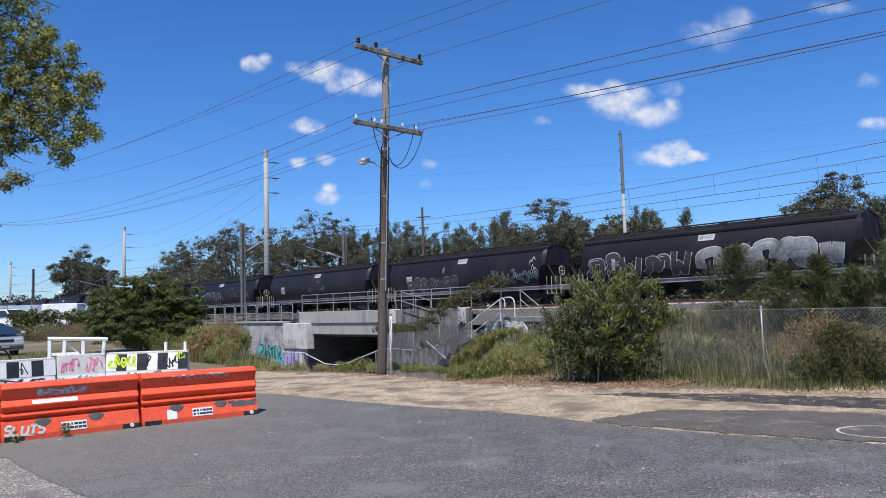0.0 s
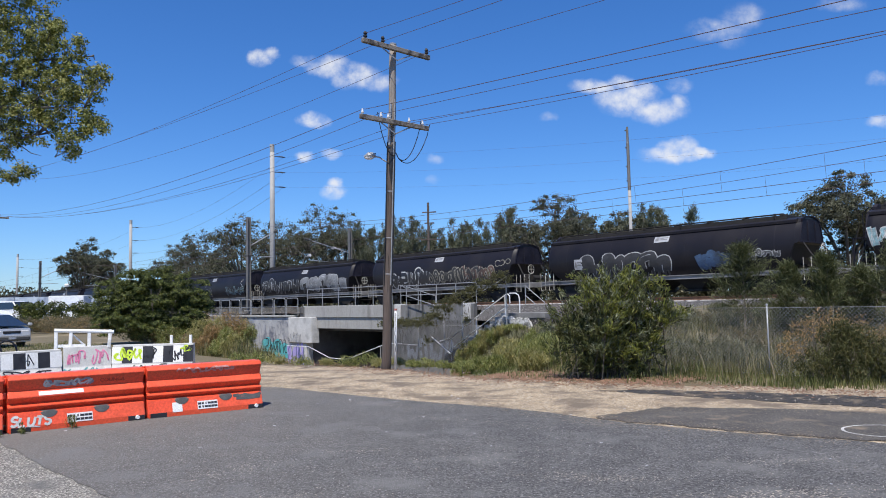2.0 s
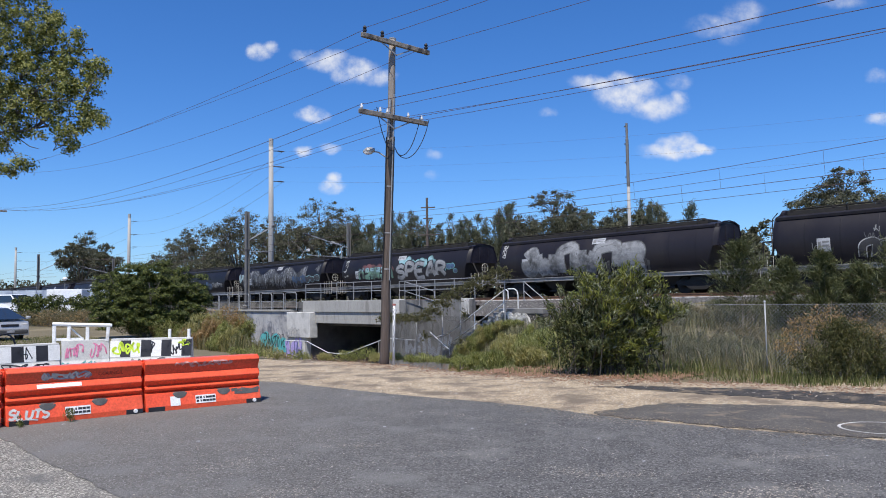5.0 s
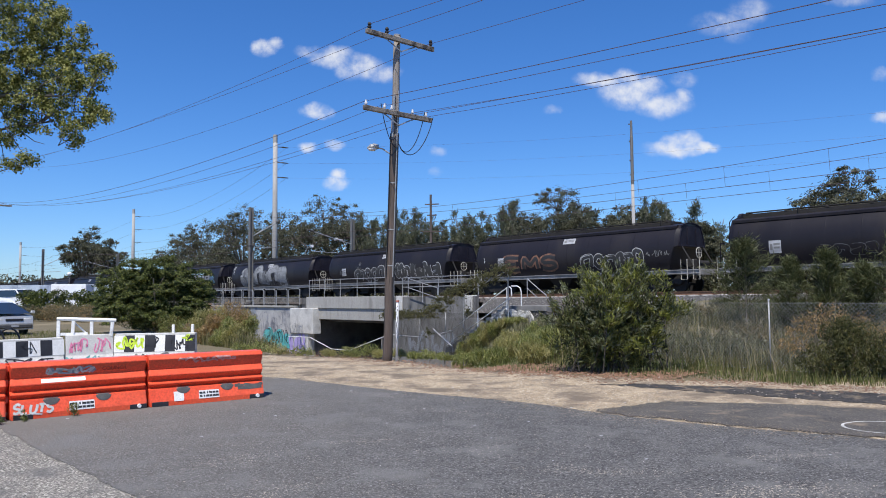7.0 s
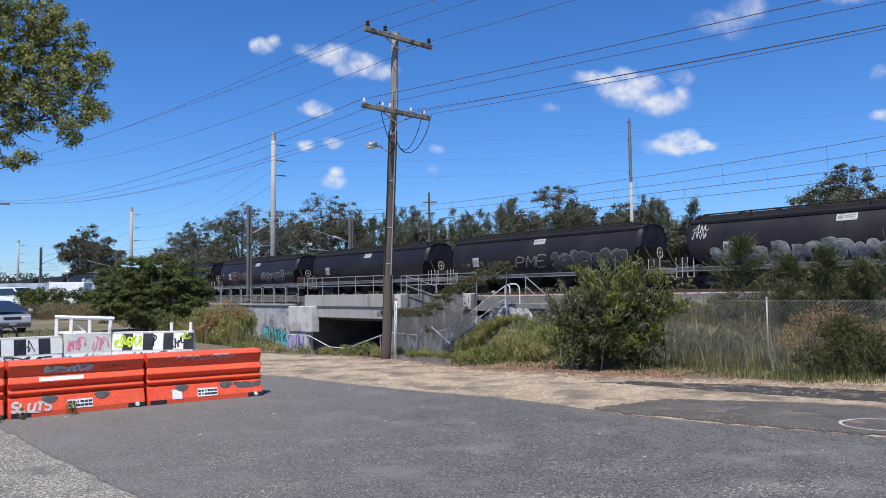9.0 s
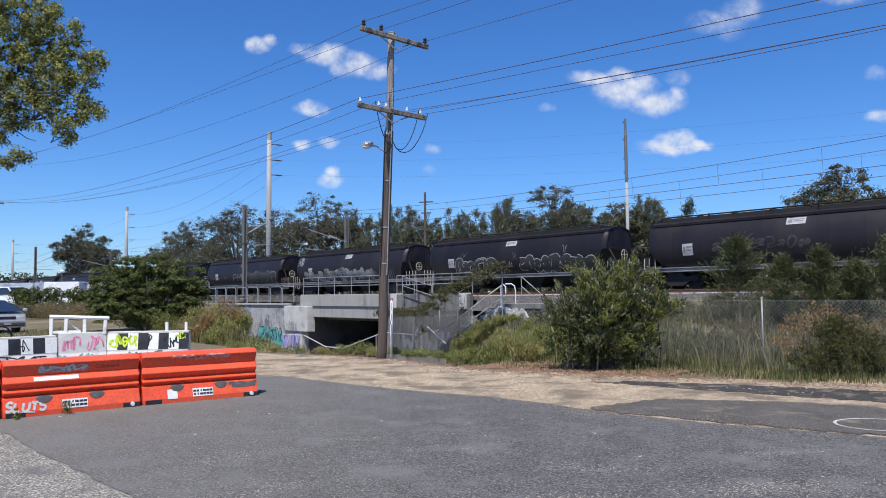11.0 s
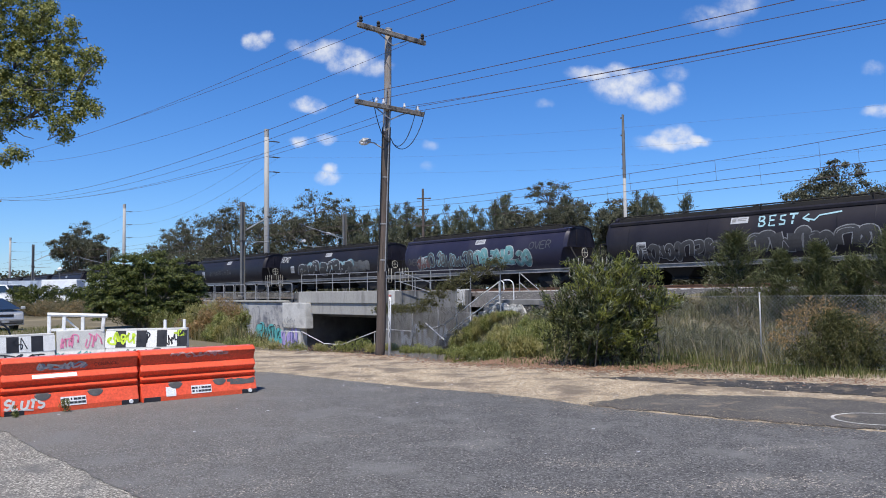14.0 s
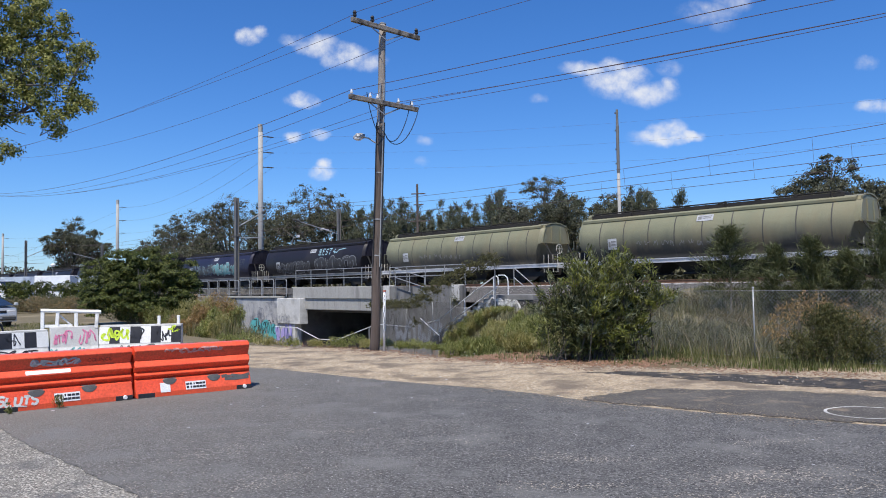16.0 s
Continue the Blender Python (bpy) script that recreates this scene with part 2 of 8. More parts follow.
M["white_paint"] = surface("white_paint", (0.70, 0.70, 0.68), (0.82, 0.82, 0.80), 3, 0.6, bump=0.15, stain=(0.45, 0.44, 0.42), stain_scale=2.5, stain_at=(0.56, 0.8))
M["black_paint"] = surface("black_paint", (0.014, 0.014, 0.018), (0.03, 0.03, 0.036), 3, 0.55, bump=0.15, vary=0.0)
M["grey_rubber"] = surface("grey_rubber", (0.06, 0.06, 0.062), (0.10, 0.10, 0.10), 6, 0.8)
M["wagon_black"] = surface("wagon_black", (0.0120, 0.0103, 0.0132), (0.0172, 0.0150, 0.0188), 0.7, 0.47, spec=0.3, bump=0.06, stain=(0.034, 0.029, 0.0265), stain_scale=0.5, stain_at=(0.52, 0.85), vary=0.25, stretch=(1, 1, 0.3))
M["wagon_navy"] = surface("wagon_navy", (0.018, 0.0165, 0.034), (0.024, 0.0225, 0.043), 0.7, 0.42, spec=0.35, bump=0.06, stain=(0.05, 0.045, 0.06), stain_scale=0.5, stain_at=(0.5, 0.85), stretch=(1, 1, 0.3))
M["wagon_green"] = surface("wagon_green", (0.18, 0.182, 0.112), (0.222, 0.218, 0.136), 0.5, 0.55, bump=0.08, low_grime_shade=((0.04, 0.04, 0.036), 2.62, 1.6), stain=(0.22, 0.17, 0.09), stain_scale=0.35, stain_at=(0.5, 0.8), stretch=(1, 1, 0.3))
M["wagon_under"] = surface("wagon_underside", (0.012, 0.0105, 0.0095), (0.024, 0.0205, 0.018), 2, 0.8, bump=0.2)
M["wagon_grime"] = surface("wagon_grime", (0.05, 0.048, 0.042), (0.09, 0.085, 0.072), 0.9, 0.75, bump=0.1, stretch=(1, 1, 0.5))
M["sill_grey"] = surface("wagon_sill", (0.46, 0.46, 0.47), (0.62, 0.62, 0.63), 1.5, 0.6, bump=0.1, stain=(0.12, 0.11, 0.1), stain_scale=0.9, stain_at=(0.55, 0.8))
M["sill_dark"] = surface("wagon_sill_dark", (0.19, 0.185, 0.182), (0.31, 0.305, 0.3), 1.5, 0.6, bump=0.1, stain=(0.06, 0.055, 0.052), stain_scale=0.9, stain_at=(0.5, 0.74))
M["label_white"] = surface("label_white", (0.66, 0.66, 0.65), (0.76, 0.76, 0.75), 9, 0.5, bump=0.05, stain=(0.4, 0.3, 0.27), stain_scale=9, stain_at=(0.58, 0.7))
M["cream_rail"] = surface("cream_rail_paint", (0.40, 0.38, 0.33), (0.52, 0.5, 0.44), 3, 0.6, bump=0.1, stain=(0.2, 0.17, 0.14), stain_scale=2.5)
M["wagon_end"] = surface("wagon_end_navy", (0.008, 0.0075, 0.014), (0.0125, 0.0115, 0.021), 0.7, 0.7, spec=0.2, bump=0.06, stain=(0.035, 0.032, 0.04), stain_scale=0.9, stain_at=(0.5, 0.85))
M["placard"] = surface("placard_white", (0.34, 0.345, 0.36), (0.48, 0.485, 0.5), 2, 0.4, bump=0, stain=(0.2, 0.2, 0.21), stain_scale=2.2, stain_at=(0.5, 0.72))
M["bark_far"] = surface("grey_bark", (0.09, 0.08, 0.068), (0.15, 0.135, 0.115), 4, 0.9, bump=0.4, stretch=(1, 1, 0.25))
M["bark"] = surface("bark", (0.16, 0.13, 0.10), (0.28, 0.25, 0.21), 4, 0.9, bump=0.6, stretch=(1, 1, 0.25))
M["dark_bark"] = surface("dark_bark", (0.05, 0.042, 0.035), (0.085, 0.073, 0.062), 4, 0.9, bump=0.5, stretch=(1, 1, 0.25))
M["leaf_gum"] = foliage("gum_leaves", (0.018, 0.021, 0.012), (0.078, 0.081, 0.046), (0.215, 0.21, 0.13), 0.26)
M["leaf_pine"] = foliage("sheoak_needles", (0.075, 0.085, 0.05), (0.145, 0.157, 0.098), (0.24, 0.248, 0.16), 0.38)
M["leaf_near"] = foliage("broad_leaves", (0.07, 0.09, 0.02), (0.21, 0.225, 0.05), (0.45, 0.43, 0.15), 0.42)
M["leaf_bush"] = foliage("bush_leaves", (0.02, 0.031, 0.006), (0.062, 0.085, 0.017), (0.2, 0.215, 0.055), 0.3)
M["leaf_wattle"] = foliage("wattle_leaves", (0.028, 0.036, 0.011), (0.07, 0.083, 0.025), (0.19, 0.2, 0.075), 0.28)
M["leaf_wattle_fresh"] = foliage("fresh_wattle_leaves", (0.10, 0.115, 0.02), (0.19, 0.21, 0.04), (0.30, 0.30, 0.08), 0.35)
# pale sprays, whose colour also stands in for glints of leaf gloss
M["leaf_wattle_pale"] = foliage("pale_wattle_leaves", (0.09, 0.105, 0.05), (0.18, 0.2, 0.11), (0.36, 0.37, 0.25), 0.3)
M["leaf_weed"] = foliage("weed_leaves", (0.12, 0.14, 0.035), (0.33, 0.355, 0.11), (0.56, 0.54, 0.26), 0.55)
M["leaf_dry"] = foliage("dry_scrub", (0.09, 0.088, 0.042), (0.18, 0.158, 0.08), (0.31, 0.245, 0.14), 0.3)
M["grass"] = foliage("grass_blades", (0.075, 0.085, 0.026), (0.165, 0.16, 0.06), (0.36, 0.30, 0.165), 0.35)
M["grass_rank"] = foliage("rank_grass", (0.065, 0.072, 0.03), (0.145, 0.145, 0.068), (0.30, 0.27, 0.15), 0.35)
M["grass_green"] = foliage("green_grass", (0.06, 0.08, 0.02), (0.13, 0.15, 0.042), (0.26, 0.255, 0.10), 0.35)


def paint(name, c, rough=0.5):
    return surface(name, tuple(v * 0.9 for v in c), tuple(min(1, v * 1.08) for v in c), 3, rough, bump=0.05, fine=25)


def worn_paint(name, c):
    """Sprayed paint gone thin in places, the dark side showing through."""
    return surface(name, tuple(v * 0.85 for v in c), tuple(min(1, v * 1.1) for v in c), 1.6, 0.55, bump=0.05, fine=25, stain=tuple(0.02 + v * 0.22 for v in c), stain_scale=1.7, stain_at=(0.44, 0.66), grain_amp=0.35)


M["w_silver"] = worn_paint("worn_silver", (0.27, 0.275, 0.28))
M["w_ash"] = worn_paint("worn_ash", (0.12, 0.12, 0.118))
M["w_smoke"] = worn_paint("worn_smoke", (0.05, 0.048, 0.05))
M["w_teal"] = worn_paint("worn_teal", (0.16, 0.36, 0.36))
M["w_green"] = worn_paint("worn_green", (0.17, 0.31, 0.23))
M["w_brown"] = worn_paint("worn_brown", (0.15, 0.085, 0.062))
M["w_rust"] = worn_paint("worn_rust", (0.25, 0.125, 0.075))
M["w_red"] = worn_paint("worn_red", (0.18, 0.075, 0.068))
M["w_blue"] = worn_paint("worn_blue", (0.06, 0.11, 0.2))
M["w_cyan"] = worn_paint("worn_cyan", (0.27, 0.43, 0.46))
M["w_white"] = worn_paint("worn_white", (0.5, 0.5, 0.49))
M["w_cream"] = worn_paint("worn_cream", (0.36, 0.33, 0.26))
M["g_white"] = paint("spray_white", (0.5, 0.5, 0.48))
M["g_silver"] = paint("spray_silver", (0.19, 0.19, 0.185))
M["g_teal"] = paint("spray_teal", (0.07, 0.26, 0.26))
M["g_cyan"] = paint("spray_light_blue", (0.30, 0.47, 0.52))
M["g_purple"] = paint("spray_lilac", (0.40, 0.34, 0.66))
M["g_pink"] = paint("spray_pink", (0.70, 0.22, 0.36))
M["g_lime"] = paint("spray_lime", (0.55, 0.72, 0.05))
M["g_black"] = paint("spray_black", (0.02, 0.02, 0.024))
M["g_dark"] = paint("spray_dark", (0.035, 0.034, 0.034))
M["g_ash"] = paint("spray_ash", (0.085, 0.085, 0.084))
M["g_slate"] = paint("spray_slate", (0.27, 0.29, 0.33))
M["g_teal2"] = paint("spray_turquoise", (0.10, 0.42, 0.44))
M["g_slate2"] = paint("spray_dark_slate", (0.15, 0.165, 0.2))
M["g_blue"] = paint("spray_blue", (0.09, 0.13, 0.30))


# ---- mesh tools ----
def obj(name, bm, material, parent=None, label="", smooth=False, loc=None):
    me = bpy.data.meshes.new(name)
    bm.to_mesh(me)
    bm.free()
    for m in material if isinstance(material, (list, tuple)) else [material]:
        me.materials.append(m)
    if smooth:
        for p in me.polygons:
            p.use_smooth = True
    ob = new(name, me)
    if parent is not None:
        ob.parent = parent
    if loc is not None:
        ob.matrix_basis = loc
    if label:
        ob["label"] = label
    return ob


def part(name, bm, material, parent, label="", smooth=False, loc=None):
    return obj(name, bm, material, parent, label, smooth, loc)


def thing(name, m, label, category, group="", kind=""):
    e = new(name)
    e.empty_display_size = 0.2
    e.matrix_basis = m
    return tagged(e, label, category, group, kind)


def box(bm, c, size, rz=0.0, bevel=0.0, rx=0.0, ry=0.0):
    g = bmesh.ops.create_cube(bm, size=1)
    m = Matrix.LocRotScale(c, Euler((radians(rx), radians(ry), radians(rz))), size)
    bmesh.ops.transform(bm, matrix=m, verts=g["verts"])
    if bevel:
        ed = list({e for v in g["verts"] for e in v.link_edges})
        bmesh.ops.bevel(bm, geom=ed, offset=bevel, segments=1, affect="EDGES", profile=0.5)
    return bm


def tube(bm, pts, r, n=8, cap=True):
    """A tube along points; r is one radius or one for each point."""
    pts = [Vector(p) for p in pts]
    rs = list(r) if isinstance(r, (list, tuple)) else [r] * len(pts)
    rings = []
    for i, p in enumerate(pts):
        a, b = pts[max(i - 1, 0)], pts[min(i + 1, len(pts) - 1)]
        d = (b - a).normalized()
        ref = Vector((0, 0, 1)) if abs(d.z) < 0.95 else Vector((1, 0, 0))
        x = d.cross(ref).normalized()
        y = d.cross(x)
        rings.append([bm.verts.new(p + (x * math.cos(k * math.tau / n) + y * math.sin(k * math.tau / n)) * rs[i]) for k in range(n)])
    for a, b in zip(rings, rings[1:]):
        for k in range(n):
            bm.faces.new((a[k], a[(k + 1) % n], b[(k + 1) % n], b[k]))
    if cap and n > 2:
        bm.faces.new(rings[0][::-1]), bm.faces.new(rings[-1])
    return bm


def extrude(bm, prof, x0, x1, axis="x"):
    """A closed profile of (y, z) drawn out from x0 to x1."""
    a = [bm.verts.new((x0, y, z)) for y, z in prof]
    b = [bm.verts.new((x1, y, z)) for y, z in prof]
    n = len(prof)
    for k in range(n):
        bm.faces.new((a[k], a[(k + 1) % n], b[(k + 1) % n], b[k]))
    bm.faces.new(a[::-1]), bm.faces.new(b)
    return bm


def fixed(bm):
    bmesh.ops.recalc_face_normals(bm, faces=bm.faces)
    return bm


def mesh_np(name, verts, faces, material, parent=None, label="", loc=None, smooth=False):
    me = bpy.data.meshes.new(name)
    me.from_pydata(np.asarray(verts, float).tolist(), [], np.asarray(faces).tolist())
    me.materials.append(material)
    if smooth:
        me.polygons.foreach_set("use_smooth", [True] * len(me.polygons))
    ob = new(name, me)
    if parent is not None:
        ob.parent = parent
    if loc is not None:
        ob.matrix_basis = loc
    if label:
        ob["label"] = label
    return ob


def leaves(rng, centres, length, width, up=0.0, droop=0.0, out=None, face=None):
    """Bent leaf blades (four corners, two triangles) at the given centres. out: main direction of each leaf; face: way it faces."""
    n = len(centres)
    d = rng.normal(size=(n, 3))
    d[:, 2] += up - droop
    if out is not None:
        d = d * 0.6 + out
    d /= np.linalg.norm(d, axis=1)[:, None]
    if face is not None:
        nf = face + rng.normal(size=(n, 3)) * 0.45
        d = np.cross(nf, rng.normal(size=(n, 3))) * np.array([1, 1, 1]) + np.array([0, 0, up * 0.3])
        d /= np.linalg.norm(d, axis=1)[:, None] + 1e-9
        w = np.cross(d, nf)
    else:
        w = np.cross(d, rng.normal(size=(n, 3)))
    w /= np.linalg.norm(w, axis=1)[:, None] + 1e-9
    k = np.cross(d, w)
    ln = (length * rng.uniform(0.6, 1.25, n))[:, None]
    wd = (width * rng.uniform(0.7, 1.25, n))[:, None]
    a, b = centres - d * ln / 2, centres + d * ln / 2 - k * ln * 0.12
    c, e = centres + w * wd / 2 + k * wd * 0.2, centres - w * wd / 2 + k * wd * 0.2
    v = np.stack([a, c, b, e], 1).reshape(-1, 3)
    i = np.arange(n)[:, None] * 4
    f = np.concatenate([i + np.array([[0, 1, 2]]), i + np.array([[0, 2, 3]])], 1).reshape(-1, 3)
    return v, f


def in_blobs(rng, blobs, n, shell=0.45):
    """Points in a set of ellipsoids (x, y, z, rx, ry, rz), denser to their outsides."""
    b = np.array(blobs, float)
    vol = b[:, 3] * b[:, 4] * b[:, 5]
    pick = rng.choice(len(b), n, p=vol ** 0.75 / (vol ** 0.75).sum())
    d = rng.normal(size=(n, 3))
    d /= np.linalg.norm(d, axis=1)[:, None]
    r = (shell + (1 - shell) * rng.random(n) ** 0.6)[:, None] if shell >= 0 else np.abs(rng.normal(0, 0.55, n))[:, None].clip(0, 1.5)
    return b[pick, :3] + d * r * b[pick, 3:6], d


# ---- lie of the land ----
def smooth_step(a, b, x):
    t = min(1.0, max(0.0, (x - a) / (b - a)))
    return t * t * (3 - 2 * t)


def land(x, y):
    """Height of the open ground: flat at the road, rising to the railway, sinking to the underpass."""
    s, d = -x * math.sin(THETA) + y * math.cos(THETA), x * math.cos(THETA) + y * math.sin(THETA)
    bank = smooth_step(17.5, 26.5, d) * 1.15 * (1 - 0.55 * smooth_step(0.68, 0.9, s / max(d, 8.0))) + smooth_step(27.2, 28.9, d) * 0.4
    dip = smooth_step(11.5, 25.5, d) * -2.6
    r = s / max(d, 8.0)
    k = smooth_step(0.89, 1.1, r) * (1 - smooth_step(2.0, 2.7, r))
    z = bank * (1 - k) + k * dip
    if d > (30.2 if s > 28 else 28.3):
        z = -2.5 if 36.4 < s < 46.4 and d < 44 else 1.5 + GRADE * (s - RAIL_S)
        if d > 44:
            z -= smooth_step(44, 60, d) * 1.5
        return z
    if z != 0 and d > 14:
        z += noise.noise((x * 0.25, y * 0.25, 0)) * 0.12 * smooth_step(14, 18, d)
    return z


def ground_sheet():
    fine = list(np.arange(-40, 56, 0.8))
    coarse = [60, 70, 85, 110, 150, 220, 350, 600, 1000, 1800]
    xs = [-c for c in coarse[::-1]] + [-50, -45] + fine + coarse
    ys = [-1800, -900, -400, -150, -60, -25, -12] + list(np.arange(-6, 80, 0.8)) + [82, 90, 100, 115, 135, 160, 220, 350, 600, 1000, 1800]
    v = [(x, y, land(x, y) - 0.03) for y in ys for x in xs]
    w = len(xs)
    f = [(j * w + i, j * w + i + 1, (j + 1) * w + i + 1, (j + 1) * w + i) for j in range(len(ys) - 1) for i in range(w - 1)]
    tagged(mesh_np("ground", v, f, M["ground"], smooth=True), "dry grassy soil sloping between road and railway", "ground", kind="structure")


def flat_sheet(name, outline, z, thick, material, label, rag=0.06, seed=1, step=0.1):
    """A thin slab with a ragged rim over an outline of (x, y)."""
    pts = []
    n = len(outline)
    for i in range(n):
        a, b = Vector((*outline[i], 0)), Vector((*outline[(i + 1) % n], 0))
        k = max(1, min(160, int((b - a).length / step)))
        nrm = Vector((b.y - a.y, a.x - b.x, 0)).normalized()
        for j in range(k):
            p = a.lerp(b, j / k)
            pts.append(p + nrm * rag * (noise.noise((p.x * 1.1, p.y * 1.1, seed)) * 1.1 + noise.noise((p.x * 4, p.y * 4, seed)) + 0.8 * noise.noise((p.x * 11, p.y * 11, seed))))
    bm = bmesh.new()
    top = [bm.verts.new((p.x, p.y, z)) for p in pts]
    low = [bm.verts.new((p.x, p.y, z - thick)) for p in pts]
    f = bm.faces.new(top)
    m = len(pts)
    for i in range(m):
        bm.faces.new((top[i], low[i], low[(i + 1) % m], top[(i + 1) % m]))
    bmesh.ops.triangulate(bm, faces=[f])
    fixed(bm)
    return tagged(obj(name, bm, material), label, name.split("_")[-1], kind="structure")


def ground_works():
    ground_sheet()
    road_edge = [(-4.3, 16.7), (-3.7, 16.45), (-1.03, 14.05), (0.96, 12.6), (1.78, 11.8), (2.46, 10.95), (3.72, 9.97), (4.86, 9.33), (8, 6.9), (20, -4.0), (30, -13)]
    flat_sheet("dirt_verge", [(-7.5, 24), (-2.6, 21.5), (-1.3, 20.2), (0.7, 17.7), (2.5, 16.9), (4.6, 15.5), (6.65, 14.95), (8.5, 15.0), (20, 4), (30, -6), (30, -14),
                              (20, -5), (5, 8.2), (2, 10), (-1, 12.5), (-4.6, 15.2), (-9, 20)], 0.004, 0.05, M["dirt"],
               "pale sandy dirt verge between asphalt and weeds", 0.12, 3)
    flat_sheet("paving", [(-40, -20), (-1.5, -20), (-1.0, 3.9), (-2.4, 6.6), (-5.0, 9.4), (-6.0, 10.6), (-5.0, 12.6), (-12, 24), (-40, 30)], 0.006, 0.05, M["old_paving"],
               "old pale worn pavement with exposed gravel", 0.03, 5)
    flat_sheet("road", [(30, -20), (-1.2, -20), (-1.0, 4.83), (-2.78, 6.7), (-3.79, 7.77), (-5.04, 9.06), (-5.64, 9.73), (-6.3, 10.4), (-9.5, 13.5), (-6.5, 16.6)] + road_edge, 0.018, 0.06, M["asphalt"],
               "grey weathered asphalt turning area with a ragged edge", 0.035, 7)
    flat_sheet("patch", [(2.15, 11.5), (2.7, 11.9), (3.4, 12.3), (4.2, 12.3), (5.3, 11.95), (6.4, 11.3), (9, 9.0), (8.4, 7.3), (4.9, 9.46), (3.78, 10.1), (2.62, 11.05)], 0.022, 0.06, M["patch"],
               "darker asphalt patch beside the road", 0.12, 9)
    flat_sheet("strip", [(2.9, 14.85), (3.7, 14.95), (5.6, 14.2), (7.3, 13.3), (9.7, 11.3), (8.9, 10.5), (6.4, 12.15), (5.2, 13.1), (3.9, 14.1)], 0.012, 0.03, M["spilt_tar"],
               "thin strip of spilt dark asphalt on the verge", 0.12, 11)
    # painted ring round a survey mark
    bm = bmesh.new()
    c, r0, r1 = Vector((5.62, 9.86, 0.0265)), 0.445, 0.48
    a, b = [], []
    for i in range(41):
        t = i / 40 * math.tau * 0.93 + 0.5
        j = 1 + 0.03 * noise.noise((i * 0.4, 0, 0))
        for lst, r in ((a, r0), (b, r1)):
            lst.append(bm.verts.new(c + Vector((math.cos(t) * r * 1.15, math.sin(t) * r, 0)) * j))
    for i in range(40):
        bm.faces.new((a[i], b[i], b[i + 1], a[i + 1]))
    fixed(bm)
    tagged(obj("painted_ring", bm, M["concrete_white"]), "white spray-painted ring on dark asphalt", "road marking", kind="structure")


ground_works()


# ---- railway ----
def railway():
    s0, s1 = -90.0, 330.0
    for nm, d in (("near", NEAR_TRACK_D), ("far", TRACK_D)):
        for k in (-0.7175, 0.7175):
            bm = bmesh.new()
            prof = [(-0.07, 0), (0.07, 0), (0.07, 0.015), (0.01, 0.03), (0.01, 0.11), (0.035, 0.12), (0.035, 0.155), (-0.035, 0.155), (-0.035, 0.12), (-0.01, 0.11), (-0.01, 0.03), (-0.07, 0.015)]
            extrude(bm, prof, s0, s1)
            fixed(bm)
            m = Matrix.Translation(sd(0, d + k, rail_z(0) - 0.155)) @ pose(0, 0, 0, 0, math.degrees(-math.atan(GRADE)), TRACK_TURN)
            tagged(obj("rail", bm, M["rail"], loc=m), "rusty steel rail on concrete sleepers", "rail", "rails of the railway", "structure")
    # ballast bed with sloped shoulders, open over the underpass
    for a, b in ((s0, 36.6), (46.2, s1)):
        bm = bmesh.new()
        n = int((b - a) / 1.0)
        rows = []
        for i in range(n + 1):
            s = a + (b - a) * i / n
            row = []
            for d, z in ((27.3, -0.95), (27.9, -0.72), (28.6, -0.42), (29.2, -0.2), (30.2, -0.19), (32, -0.2), (33.2, -0.22), (34.6, -0.19), (36.6, -0.2), (37.6, -0.35), (39.4, -1.0)):
                if a > 40 and d < 28.5:
                    d, z = 28.5, -0.45
                elif s > 27.8 and d < 28.8:
                    d, z = 28.8, -0.4
                row.append(bm.verts.new(sd(s, d + 0.08 * noise.noise((s * 0.7, d, 0)), rail_z(s) + z + 0.07 * noise.noise((s * 1.5, d * 1.5, 3)))))
            rows.append(row)
        for p, q in zip(rows, rows[1:]):
            for i in range(len(p) - 1):
                bm.faces.new((p[i], q[i], q[i + 1], p[i + 1]))
        fixed(bm)
        tagged(obj("ballast", bm, M["ballast"], smooth=True), "grey brown crushed stone ballast bed", "ballast", kind="stuff")
    # sleepers: those the camera passes nearest
    bm = box(bmesh.new(), (0, 0, 0), (0.23, 2.5, 0.2), bevel=0.02)
    ob = obj("sleeper", bm, M["sleeper"], loc=pose(0, 0, -50))
    first = True
    bed = thing("track_sleepers", pose(0, 0, 0), "concrete sleepers bedded in grey ballast", "sleepers", kind="structure")
    s = -4.0
    while s < 60:
        if not 36.3 < s < 46.5:
            m = Matrix.Translation(sd(s, NEAR_TRACK_D, rail_z(s) - 0.25)) @ pose(0, 0, 0, 0, 0, TRACK_TURN)
            if first:
                ob.matrix_basis, first = m, False
                o2 = ob
            else:
                o2 = bpy.data.objects.new("sleeper", ob.data)
                scene.collection.objects.link(o2)
                o2.matrix_basis = m
            o2.parent = bed
        s += 0.65


railway()

# ---- the train ----
L = 17.0


def half_width(z):
    """The barrel's half width at a height above the rails."""
    return 1.47 * math.sqrt(max(0.05, 1 - ((z - 2.15) / 1.64) ** 2))


